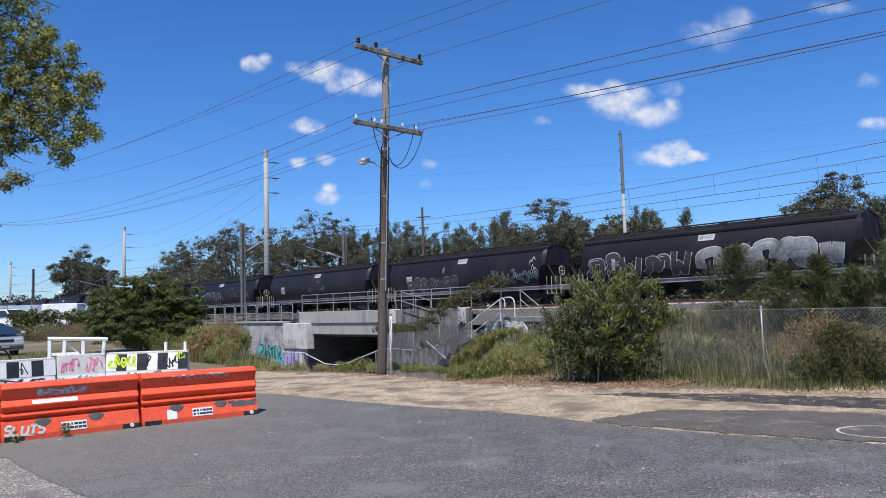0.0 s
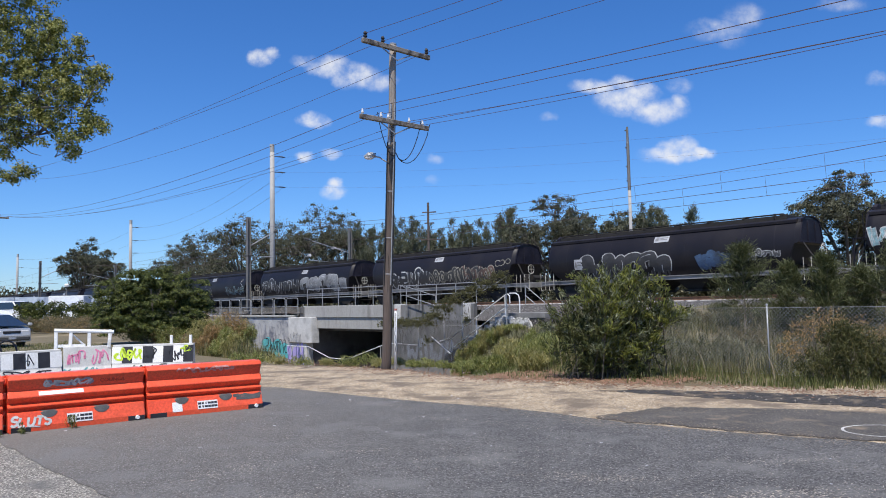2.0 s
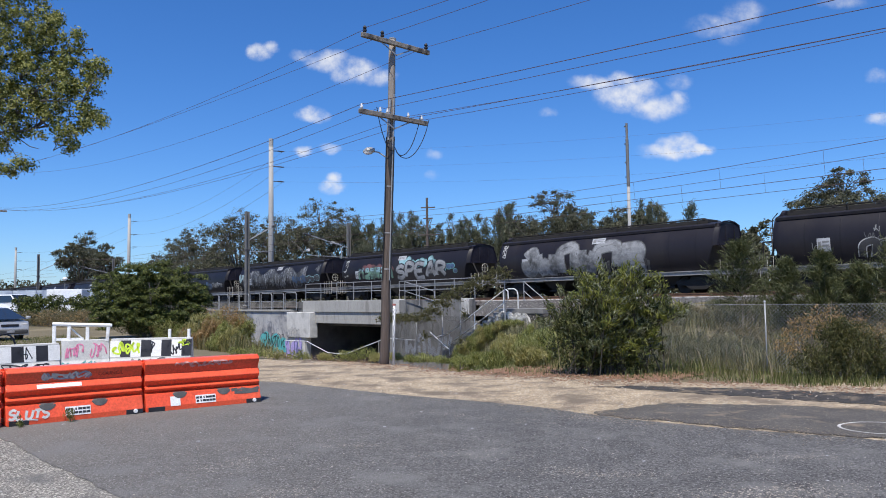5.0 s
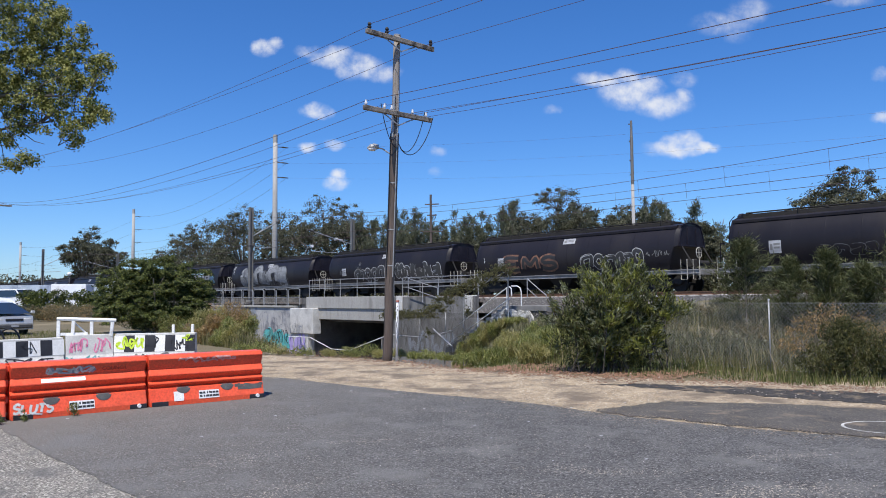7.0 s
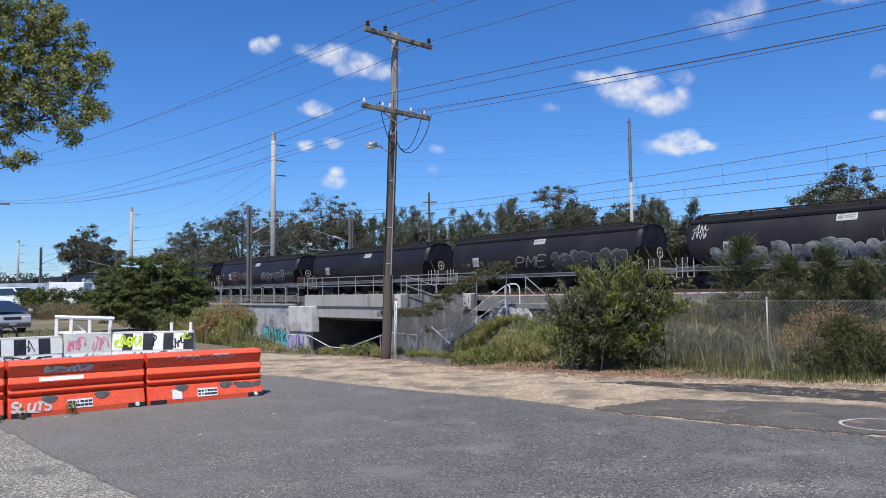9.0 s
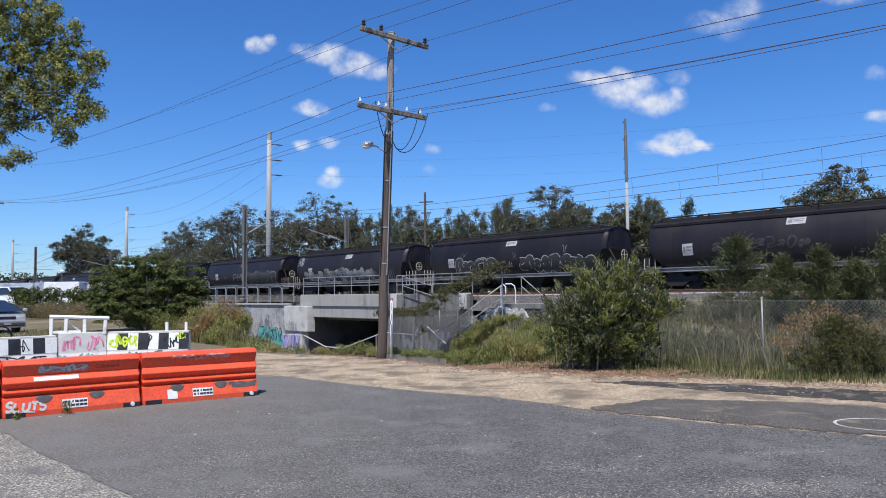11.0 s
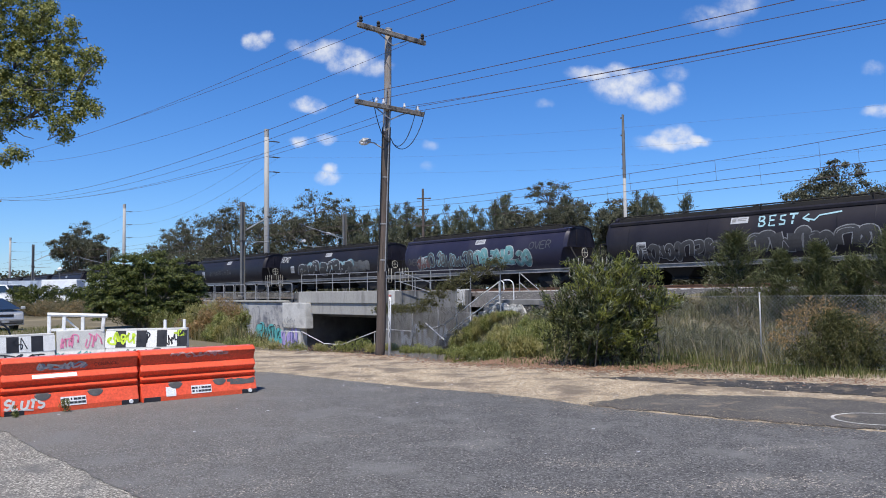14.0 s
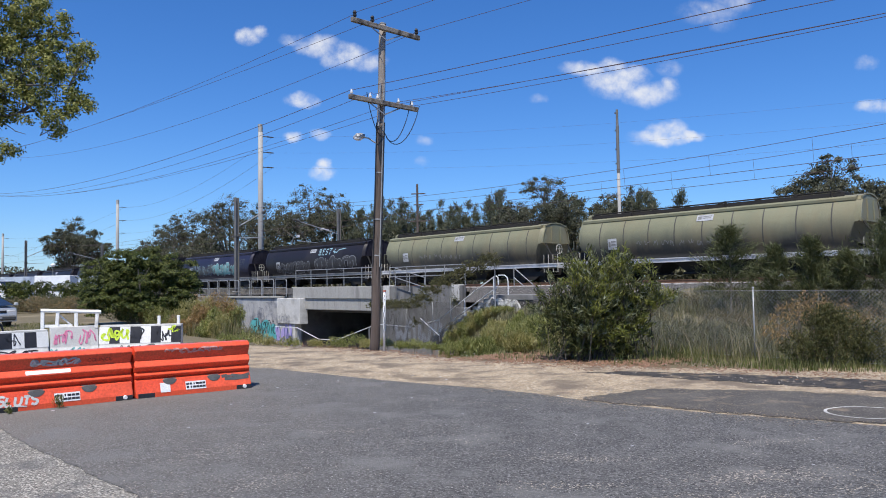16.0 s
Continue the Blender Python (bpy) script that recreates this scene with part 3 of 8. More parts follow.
def wagon_body():
    """Barrel-sided hopper: the section is carried along, its foot rising to both ends."""
    bm = bmesh.new()
    stations = [(-6.66, 2.34), (-6.5, 2.26), (-6.36, 1.9), (-6.22, 1.5), (-6.05, 1.13)] + [(x, 1.1) for x in (-5, -3, -1, 1, 3, 5, 6.4)] + [(7.0, 1.3), (7.3, 1.6), (7.46, 1.85), (7.56, 2.0)]
    rings = []
    for x, zb in stations:
        k = 0.87 if x < -6.6 else 0.96 if x > 7.5 else 1.0
        zs = [zb + (3.22 - zb) * f for f in (0, 0.1, 0.2, 0.3, 0.4, 0.5, 0.6, 0.7, 0.8, 0.9, 1)]
        right = [(half_width(z) * k, z) for z in zs] + [(1.0, 3.24), (0.9, 3.40), (0.5, 3.50)]
        prof = right + [(-y, z) for y, z in right[::-1]]
        rings.append([bm.verts.new((x, y, z)) for y, z in prof])
    n = len(rings[0])
    for a, b in zip(rings, rings[1:]):
        for k in range(n):
            bm.faces.new((a[k], a[(k + 1) % n], b[(k + 1) % n], b[k]))
    bm.faces.new(rings[0][::-1]), bm.faces.new(rings[-1])
    fixed(bm)
    return bm


def ribbon(bm, pts, width, lift, side=1.0, flat=False):
    """A painted stroke along (x, z) points on the wagon's curved side (or on a flat face), as wide as given."""
    pts = [Vector((a, b)) for a, b in pts]
    prev = None
    for i, p in enumerate(pts):
        d = (pts[min(i + 1, len(pts) - 1)] - pts[max(i - 1, 0)])
        d = d.normalized() if d.length else Vector((1, 0))
        nrm = Vector((-d.y, d.x))
        row = []
        for k in (-0.5, 0.0, 0.5):
            q = p + nrm * width * k
            row.append(bm.verts.new((q.x, (lift if flat else side * (half_width(q.y) + lift)), q.y)))
        if prev:
            bm.faces.new((prev[0], row[0], row[1], prev[1])), bm.faces.new((prev[1], row[1], row[2], prev[2]))
        prev = row
    return bm


def round_path(pts, n=4):
    """Points of a smooth line through the given ones."""
    out = []
    m = len(pts)
    for i in range(m - 1):
        p0, p1, p2, p3 = (Vector(pts[max(i - 1, 0)]), Vector(pts[i]), Vector(pts[i + 1]), Vector(pts[min(i + 2, m - 1)]))
        for j in range(n):
            t = j / n
            out.append(0.5 * (2 * p1 + (p2 - p0) * t + (2 * p0 - 5 * p1 + 4 * p2 - p3) * t * t + (3 * p1 - p0 - 3 * p2 + p3) * t ** 3))
    out.append(Vector(pts[-1]))
    return [(p.x, p.y) for p in out]


def bubble_letters(rng, x0, x1, z0, z1, step):
    """Strokes of swollen shapes that say nothing: loops, arches and hooks side by side."""
    strokes = []
    x = x0
    while x < x1:
        w = step * rng.uniform(0.5, 1.35)
        h0, h1 = z0 + rng.uniform(-0.1, 0.16), z1 - rng.uniform(-0.12, 0.32) * (z1 - z0)
        k = rng.integers(0, 5)
        c = x + w / 2
        if k == 0:
            p = [(c - w * 0.3, h0), (c - w * 0.3, h1), (c + w * 0.3, h1 - 0.1), (c + w * 0.3, h0)]
        elif k == 1:
            p = [(c + w * 0.3, h1), (c - w * 0.25, h1), (c - w * 0.2, (h0 + h1) / 2), (c + w * 0.25, (h0 + h1) / 2 - 0.1), (c + w * 0.2, h0), (c - w * 0.3, h0)]
        elif k == 2:
            p = [(c + 0.3 * w * math.cos(a), (h0 + h1) / 2 + (h1 - h0) / 2 * math.sin(a)) for a in np.linspace(0.4, 6.3, 9)]
        elif k == 3:
            p = [(c - w * 0.3, h1), (c - w * 0.2, h0), (c + w * 0.05, (h0 + h1) / 2), (c + w * 0.2, h0), (c + w * 0.32, h1)]
        else:
            p = [(c - w * 0.3, h0), (c - w * 0.25, h1), (c + w * 0.25, h1), (c + w * 0.1, (h0 + h1) / 2), (c + w * 0.35, h0)]
        lean = rng.uniform(-0.25, 0.25)
        p = [(a + (b - h0) * lean, b + rng.uniform(-0.05, 0.05)) for a, b in p]
        strokes.append(round_path(p))
        x += w * 0.86
    return strokes


STROKES = {
    "A": [[(0, 0), (0.42, 1), (0.58, 1), (1, 0)], [(0.22, 0.36), (0.78, 0.36)]],
    "B": [[(0, 0), (0, 1), (0.65, 0.95), (0.8, 0.76), (0.6, 0.55), (0, 0.52)], [(0.6, 0.55), (0.95, 0.3), (0.75, 0.03), (0, 0)]],
    "E": [[(0.95, 1), (0, 1), (0, 0), (0.95, 0)], [(0, 0.5), (0.75, 0.5)]],
    "I": [[(0.5, 0), (0.5, 1)]],
    "L": [[(0, 1), (0, 0), (0.85, 0)]],
    "M": [[(0, 0), (0.08, 1), (0.5, 0.4), (0.92, 1), (1, 0)]],
    "O": [[(0.5, 1), (0.05, 0.75), (0.05, 0.25), (0.5, 0), (0.95, 0.25), (0.95, 0.75), (0.5, 1)]],
    "P": [[(0, 0), (0, 1), (0.7, 0.97), (0.9, 0.75), (0.65, 0.5), (0.05, 0.46)]],
    "R": [[(0, 0), (0, 1), (0.7, 0.97), (0.9, 0.75), (0.65, 0.52), (0.05, 0.5)], [(0.45, 0.5), (0.95, 0)]],
    "S": [[(0.92, 0.85), (0.5, 1), (0.08, 0.8), (0.2, 0.56), (0.8, 0.45), (0.92, 0.2), (0.5, 0), (0.05, 0.14)]],
    "T": [[(0, 1), (1, 1)], [(0.5, 1), (0.48, 0)]],
    "U": [[(0, 1), (0.04, 0.25), (0.45, 0), (0.9, 0.25), (0.95, 1)]],
    "V": [[(0, 1), (0.48, 0), (1, 1)]],
    "Z": [[(0, 1), (0.95, 1), (0.05, 0), (1, 0)]],
}


def word_strokes(word, x0, x1, z0, z1, seed=0, lean=0.12, gap=0.2):
    """Each letter's strokes as lists of (x, z), written from x0 to x1."""
    rng = np.random.default_rng(seed)
    w = (x1 - x0) / len(word)
    out = []
    for i, ch in enumerate(word):
        dz, hs = rng.uniform(-0.06, 0.06) * (z1 - z0), rng.uniform(0.9, 1.08)
        out.append([[(x0 + w * (i + gap / 2 + (1 - gap) * a + lean * b), z0 + dz + (z1 - z0) * b * hs) for a, b in st] for st in STROKES[ch]])
    return out


def fat_letter(wagon, strokes, fat, rim, line, fill, k, label="sprayed swollen letter"):
    """A broad stroke in the outline's colour with a narrower one in the filling's colour over it."""
    bm = bmesh.new()
    for st in strokes:
        p = round_path(st, 5)
        ribbon(bm, p, fat + 2 * rim, 0.010 + 0.0012 * (k % 3))
    n = len(bm.faces)
    for st in strokes:
        p = round_path(st, 5)
        ribbon(bm, p, fat, 0.0165 + 0.0012 * (k % 3))
    bm.faces.ensure_lookup_table()
    for f in bm.faces[n:]:
        f.material_index = 1
    return part("graffiti_letter", bm, [M[line], M[fill] if fill else M["g_dark"]], wagon, label)


def add_word(wagon, word, x0, x1, z0, z1, fat, rim, line, fill, seed=0, lean=0.12):
    for k, st in enumerate(word_strokes(word, x0, x1, z0, z1, seed, lean)):
        fat_letter(wagon, st, fat, rim, line, fill, k, "sprayed fat letter")


def add_script(wagon, word, x0, x1, z0, z1, width, colour, seed=0):
    for st in word_strokes(word, x0, x1, z0, z1, seed, 0.2):
        bm = bmesh.new()
        for p in st:
            ribbon(bm, round_path(p), width, 0.015)
        part("graffiti_letter", bm, M[colour], wagon, "thin sprayed letter")


def add_cloud(wagon, seed, x0, x1, z0, z1, n, fill, line):
    """Overlapping round puffs sprayed behind the letters."""
    rng = np.random.default_rng(seed)
    for i in range(n):
        c = (x0 + (x1 - x0) * (i + 0.5) / n + rng.normal() * 0.08, rng.uniform(z0, z1))
        r = abs(x1 - x0) / n * rng.uniform(0.45, 0.8)
        bm = bmesh.new()
        for mat_, rr, lift in ((0, r + 0.05, 0.005), (1, r, 0.0075)):
            ring = [(c[0] + rr * math.cos(a), c[1] + rr * 0.8 * math.sin(a)) for a in np.linspace(0, math.tau, 13)[:-1]]
            mid = bm.verts.new((c[0], half_width(c[1]) + lift, c[1]))
            vs = [bm.verts.new((x, half_width(z) + lift, z)) for x, z in ring]
            for k in range(12):
                f = bm.faces.new((mid, vs[k], vs[(k + 1) % 12]))
                f.material_index = mat_
        part("graffiti_puff", bm, [M[line], M[fill]], wagon, "sprayed round puff")


def add_piece(wagon, seed, x0, x1, z0, z1, step, fill, line, fat=0.26, rim=0.07):
    rng = np.random.default_rng(seed)
    for i, p in enumerate(bubble_letters(rng, x0, x1, z0, z1, step)):
        fat_letter(wagon, [p[::4] + [p[-1]]], fat, rim, line, fill, i)
        # a thin pale stroke inside the shape
        if fill and i % 2:
            q = p[len(p) // 3:2 * len(p) // 3 + 2]
            part("graffiti_shine", ribbon(bmesh.new(), [(a + 0.06, b + 0.05) for a, b in q], 0.03, 0.0205), M[line], wagon, "thin pale sprayed stroke")


def add_wash(wagon, seed, x0, x1, z0, z1, n, colours):
    """Old paint run down the side in thin vertical streaks, under a scalloped upper line."""
    rng = np.random.default_rng(seed)
    bms = {c: bmesh.new() for c in colours}
    for i in range(n):
        x = rng.uniform(x0, x1)
        top = z1 - 0.5 * abs(math.sin((x - x0) * 1.05)) ** 3 - rng.uniform(0, 0.25)
        low = max(z0, top - rng.uniform(0.3, 1.5))
        ribbon(bms[colours[i % len(colours)]], [(x + 0.02 * k, top + (low - top) * k / 4) for k in range(5)], rng.uniform(0.02, 0.12), 0.006 + 0.004 * rng.random())
    for c, bm in bms.items():
        part("paint_run", bm, M[c], wagon, "paint run down in thin streaks")["kind"] = "stuff"


def add_tag(wagon, seed, x, z, size, colour):
    rng = np.random.default_rng(seed)
    p, q = [], x
    for j in range(9):
        p.append((q, z + rng.uniform(-0.5, 0.5) * size))
        q -= size * 0.22 * rng.uniform(-0.2, 1.2)
    part("graffiti_tag", ribbon(bmesh.new(), round_path(p), 0.03, 0.014), M[colour], wagon, "thin sprayed scribble")


def make_wagon(skin, end_skin, sill, seam, label):
    w = thing("hopper_wagon", pose(0, 0, 0), label, "grain wagon", "wagons of the train")
    part("body", wagon_body(), skin, w, smooth=True).data.set_sharp_from_angle(angle=radians(32))
    # faint vertical weld seams, standing proud
    for x in np.linspace(-5.6, 6.2, 9):
        bm = bmesh.new()
        prev = None
        for z in np.linspace(1.15, 3.18, 17):
            row = [bm.verts.new((x + dx, half_width(z) + lift, z)) for dx, lift in ((-0.03, 0.003), (0, 0.006), (0.03, 0.003))]
            if prev:
                bm.faces.new((prev[0], row[0], row[1], prev[1])), bm.faces.new((prev[1], row[1], row[2], prev[2]))
            prev = row
        part("seam", bm, seam, w)
    # the top chord along both eaves, and the hatch coaming with its walkway
    for y in (-1.0, 1.0):
        bm = extrude(bmesh.new(), [(y * 1.1, 3.2), (y * 1.17, 3.215), (y * 1.18, 3.33), (y * 1.12, 3.375), (y * 0.92, 3.42), (y * 0.92, 3.2)], -6.52, 7.5)
        fixed(bm)
        part("top_chord", bm, skin, w)
    bm = bmesh.new()
    for y in (-0.66, 0.66):
        box(bm, (0.65, y, 3.53), (13.1, 0.07, 0.24), bevel=0.015)
    box(bm, (0.65, 0, 3.56), (13.0, 1.3, 0.06))
    for x in np.linspace(-5.7, 7.0, 8):
        box(bm, (x, 0, 3.66), (0.14, 1.42, 0.09), bevel=0.01)
    for x in (-5.4, -0.6, 4.6):
        tube(bm, [(x, 0.7, 3.4), (x, 0.74, 3.74)], 0.05, 6)
    part("roof_walkway", bm, M["wagon_under"], w)
    part("roof_plank", box(bmesh.new(), (0.65, 0.6, 3.71), (12.8, 0.2, 0.05), bevel=0.01), M["wagon_under"], w)
    bm = extrude(bmesh.new(), [(-0.6, 3.3), (0.6, 3.3), (0.6, 3.6), (0.4, 3.74), (-0.4, 3.74), (-0.6, 3.6)], 7.36, 7.54)
    fixed(bm)
    part("headboard", bm, end_skin, w)
    bm = bmesh.new()
    for y in (-1.22, 1.22):
        extrude(bm, [(y - 0.1, 0.9), (y + 0.1, 0.9), (y + 0.1, 0.94), (y + 0.03, 0.95), (y + 0.03, 1.07), (y + 0.1, 1.08), (y + 0.1, 1.12), (y - 0.1, 1.12)], -7.8, 8.25)
    for x in (-7.2, 7.7):
        box(bm, (x, 0, 1.0), (1.2, 2.3, 0.12))
    for x in (-7.8, 8.25):
        box(bm, (x, 0, 0.98), (0.1, 2.56, 0.3), bevel=0.02)
    fixed(bm)
    part("frame", bm, sill, w)
    for x, f in ((-6.66, -1), (7.56, 1)):
        # flat end panel with upright ribs inside a thin arched rim, open below it
        z0 = 2.36 if f < 0 else 2.3
        slim = 0.87 if f < 0 else 0.96
        rise = [(half_width(z) * slim * 0.93, z) for z in np.linspace(z0, 3.15, 6)] + [(0.8, 3.4)]
        bm = bmesh.new()
        extrude(bm, rise + [(-y, z) for y, z in rise[::-1]], x + f * 0.005, x + f * 0.03)
        for y in (-0.42, 0.42):
            box(bm, (x + f * 0.045, y, (z0 + 3.3) / 2), (0.05, 0.07, 3.25 - z0), bevel=0.01)
        fixed(bm)
        part("end_panel", bm, end_skin, w)
        outer = [(half_width(z) * slim * 1.005, z) for z in np.linspace(z0 - 0.06, 3.22, 8)] + [(1.0, 3.38), (0.5, 3.53), (0.0, 3.57)]
        inner = [(y * 0.94, z - (0.06 if z > 3.3 else 0.0)) for y, z in outer]
        bm = bmesh.new()
        full_o = outer + [(-y, z) for y, z in outer[-2::-1]]
        full_i = inner + [(-y, z) for y, z in inner[-2::-1]]
        rows = [[bm.verts.new((xx, y, z)) for y, z in ring] for ring, xx in ((full_o, x), (full_o, x + f * 0.06), (full_i, x + f * 0.06), (full_i, x))]
        for p, q in zip(rows, rows[1:]):
            for k in range(len(p) - 1):
                bm.faces.new((p[k], p[k + 1], q[k + 1], q[k]))
        fixed(bm)
        part("end_flange", bm, end_skin, w)
        part("end_sill", box(bmesh.new(), (x + f * 0.04, 0, z0 - 0.02), (0.12, 2.75 * slim, 0.07), bevel=0.01), end_skin, w)
        bm = bmesh.new()
        for y in (-1.05, 1.05):
            tube(bm, [(x + f * 0.03, y, z0), (x + f * (0.8 if f < 0 else 0.5), y, 1.1)], 0.04, 6)
        tube(bm, [(x - f * 0.9, 0, 1.5), (x + f * 0.45, 0, 1.1)], 0.06, 6)
        box(bm, (x + f * 0.3, 0.5, 1.45), (0.34, 0.5, 0.42), bevel=0.04)
        tube(bm, [(x + f * 0.45, -0.7, 1.45), (x + f * 0.45, 0.2, 1.45)], 0.15, 10)
        part("brake_gear", bm, M["wagon_under"], w)
    for x in (-7.62, -6.95, 7.5, 8.12):
        bm = tube(bmesh.new(), [(x - 0.17, 1.3, 1.62), (x - 0.17, 1.3, 0.62), (x + 0.17, 1.3, 0.62), (x + 0.17, 1.3, 1.62)], 0.022, 6)
        part("handrail", bm, M["cream_rail"], w, "cream grab rail")
    bm = bmesh.new()
    for y in (0.25, 0.65):
        tube(bm, [(7.92, y, 1.05), (7.92, y, 3.35), (7.65, y, 3.62)], 0.022, 6)
    for z in np.arange(1.3, 3.4, 0.3):
        tube(bm, [(7.92, 0.25, z), (7.92, 0.65, z)], 0.016, 5)
    part("end_ladder", bm, end_skin, w)
    bm = bmesh.new()
    for y in (-1.1, 1.1):
        tube(bm, [(7.62, y, 2.32), (8.2, y, 2.3), (8.2, y, 1.1)], 0.025, 6)
    tube(bm, [(8.2, -1.1, 2.3), (8.2, 1.1, 2.3)], 0.025, 6)
    tube(bm, [(8.2, -1.1, 1.7), (8.2, 1.1, 1.7)], 0.02, 6)
    part("end_guard", bm, end_skin, w)
    rim = [(-7.45, 0.7 + 0.27 * math.cos(a), 1.95 + 0.27 * math.sin(a)) for a in np.linspace(0, math.tau, 17)]
    bw = part("brake_wheel", tube(bmesh.new(), rim, 0.02, 5), M["cream_rail"], w)
    for k in (0, 4):
        part("spoke", tube(bmesh.new(), [rim[k], rim[k + 8]], 0.015, 5), M["cream_rail"], bw)
    # discharge hoppers
    for x in (-3.6, -1.2, 1.2, 3.6):
        bm = bmesh.new()
        t = [bm.verts.new((x + a, b, 1.12)) for a, b in ((-1.15, -1.1), (1.15, -1.1), (1.15, 1.1), (-1.15, 1.1))]
        u = [bm.verts.new((x + a, b, 0.38)) for a, b in ((-0.35, -0.7), (0.35, -0.7), (0.35, 0.7), (-0.35, 0.7))]
        for k in range(4):
            bm.faces.new((t[k], t[(k + 1) % 4], u[(k + 1) % 4], u[k]))
        bm.faces.new(u), bm.faces.new(t)
        box(bm, (x, 0, 0.34), (0.95, 1.7, 0.1), bevel=0.01)
        fixed(bm)
        part("hopper", bm, M["wagon_under"], w)
    for x in (-5.5, 6.3):
        bm = box(bmesh.new(), (x, 0, 0.72), (0.5, 2.2, 0.3), bevel=0.03)
        bg = part("bogie", bm, M["wagon_under"], w)
        for y in (-1.02, 1.02):
            bm = extrude(bmesh.new(), [(x - 1.25, 0.56), (x - 1.1, 0.68), (x - 0.5, 0.66), (x - 0.35, 0.86), (x + 0.35, 0.86), (x + 0.5, 0.66), (x + 1.1, 0.68), (x + 1.25, 0.56),
                                       (x + 1.1, 0.4), (x + 0.75, 0.44), (x + 0.4, 0.2), (x - 0.4, 0.2), (x - 0.75, 0.44), (x - 1.1, 0.4)], y - 0.07, y + 0.07)
            bmesh.ops.transform(bm, matrix=Matrix(((0, 1, 0, 0), (1, 0, 0, 0), (0, 0, 1, 0), (0, 0, 0, 1))), verts=bm.verts)
            fixed(bm)
            part("side_frame", bm, M["wagon_under"], bg)
        for xx in (-0.9, 0.9):
            bm = bmesh.new()
            for y in (-0.75, 0.75):
                tube(bm, [(x + xx, y - 0.07, 0.42), (x + xx, y - 0.03, 0.42), (x + xx, y - 0.03, 0.42), (x + xx, y + 0.06, 0.42)], [0.42, 0.42, 0.46, 0.46] if y < 0 else [0.46, 0.46, 0.42, 0.42], 18)
            tube(bm, [(x + xx, -0.9, 0.42), (x + xx, 0.9, 0.42)], 0.08, 8)
            part("wheelset", bm, M["wagon_under"], bg)
    for x, f in ((-8.2, -1), (8.45, 1)):
        bm = box(bmesh.new(), (x, 0, 0.82), (0.8, 0.22, 0.2), bevel=0.03)
        box(bm, (x + f * 0.15, 0.05 * f, 0.82), (0.28, 0.34, 0.3), bevel=0.05)
        part("coupler", bm, M["wagon_under"], w)
    for x, z, a, b in ((0.2, 2.98, 0.85, 0.3), (5.4, 1.97, 0.55, 0.58)):
        bm = bmesh.new()
        prev = None
        for k in np.linspace(-0.5, 0.5, 5):
            zz = z + b * k
            row = [bm.verts.new((x + a * j, half_width(zz) + 0.016, zz)) for j in (-0.5, 0.5)]
            if prev:
                bm.faces.new((prev[0], row[0], row[1], prev[1]))
            prev = row
        fixed(bm)
        pl = part("placard", bm, M["placard"], w, "white data panel")
        bm = bmesh.new()
        for k, (u0, u1) in enumerate(((-0.1, 0.42), (-0.1, 0.38), (-0.42, -0.2))):
            zz = z + b * (0.22 - 0.28 * (k % 2)) if k < 2 else z
            ribbon(bm, [(x - a * u0, zz), (x - a * u1, zz)], b * (0.14 if k < 2 else 0.5), 0.021)
        part("lettering_bar", bm, M["g_silver"], pl)
    return w


WAGONS = {}


def make_train():
    kinds = {"black": make_wagon(M["wagon_black"], M["wagon_end"], M["sill_dark"], M["wagon_black"], "black barrel-sided grain hopper wagon with sprayed graffiti, on rails"),
             "navy": make_wagon(M["wagon_navy"], M["wagon_end"], M["sill_dark"], M["wagon_navy"], "navy blue barrel-sided grain hopper wagon with teal graffiti"),
             "green": make_wagon(M["wagon_green"], M["wagon_green"], M["sill_grey"], M["wagon_grime"], "faded olive green grain hopper wagon with grey sill and grimy sides")}
    used = set()
    for n in range(-10, 19):
        kind = "green" if n >= 16 else "navy" if n == 14 else "black"
        if kind in used:
            w = copy_thing(kinds[kind], pose(0, 0, 0))
        else:
            w = kinds[kind]
        WAGONS[n] = (w, kind)
        used.add(kind)


make_train()


def wagon_pose(n, t):
    s = 17.69 + (1.0845 * t - 0.00143 * t * t - n) * L
    p = sd(s, TRACK_D, rail_z(s))
    return Matrix.Translation(p) @ pose(0, 0, 0, 0, 0, TRACK_TURN) @ pose(0, 0, 0, 0, math.degrees(-math.atan(GRADE)))


# ---- underpass ----
M["rough_white"] = surface("rough_sprayed_concrete", (0.42, 0.41, 0.39), (0.6, 0.59, 0.56), 4.0, 0.95, bump=1.0, fine=18, stain=(0.14, 0.135, 0.12), stain_scale=3.2, stain_at=(0.47, 0.6), dist=0.05, grain_amp=0.6)
M["stone_wall"] = surface("stained_stone", (0.12, 0.112, 0.1), (0.22, 0.205, 0.18), 3.5, 0.95, bump=0.8, fine=14, stain=(0.06, 0.056, 0.05), stain_scale=1.4, stain_at=(0.45, 0.65), dist=0.04, grain_amp=0.5)
# wall grey, darkened in colour for the shade of mesh and creeper
M["dark_wall"] = surface("dark_wall", (0.15, 0.148, 0.145), (0.225, 0.222, 0.216), 1.4, 0.9, bump=0.5, stain=(0.095, 0.093, 0.092), stain_scale=1.2, stain_at=(0.46, 0.64), stretch=(1, 1, 0.4))
# concrete with the dimness inside the underpass put into its colour
M["shaded"] = surface("shaded_concrete", (0.085, 0.082, 0.078), (0.14, 0.135, 0.13), 1.0, 0.9, stain=(0.06, 0.058, 0.056))
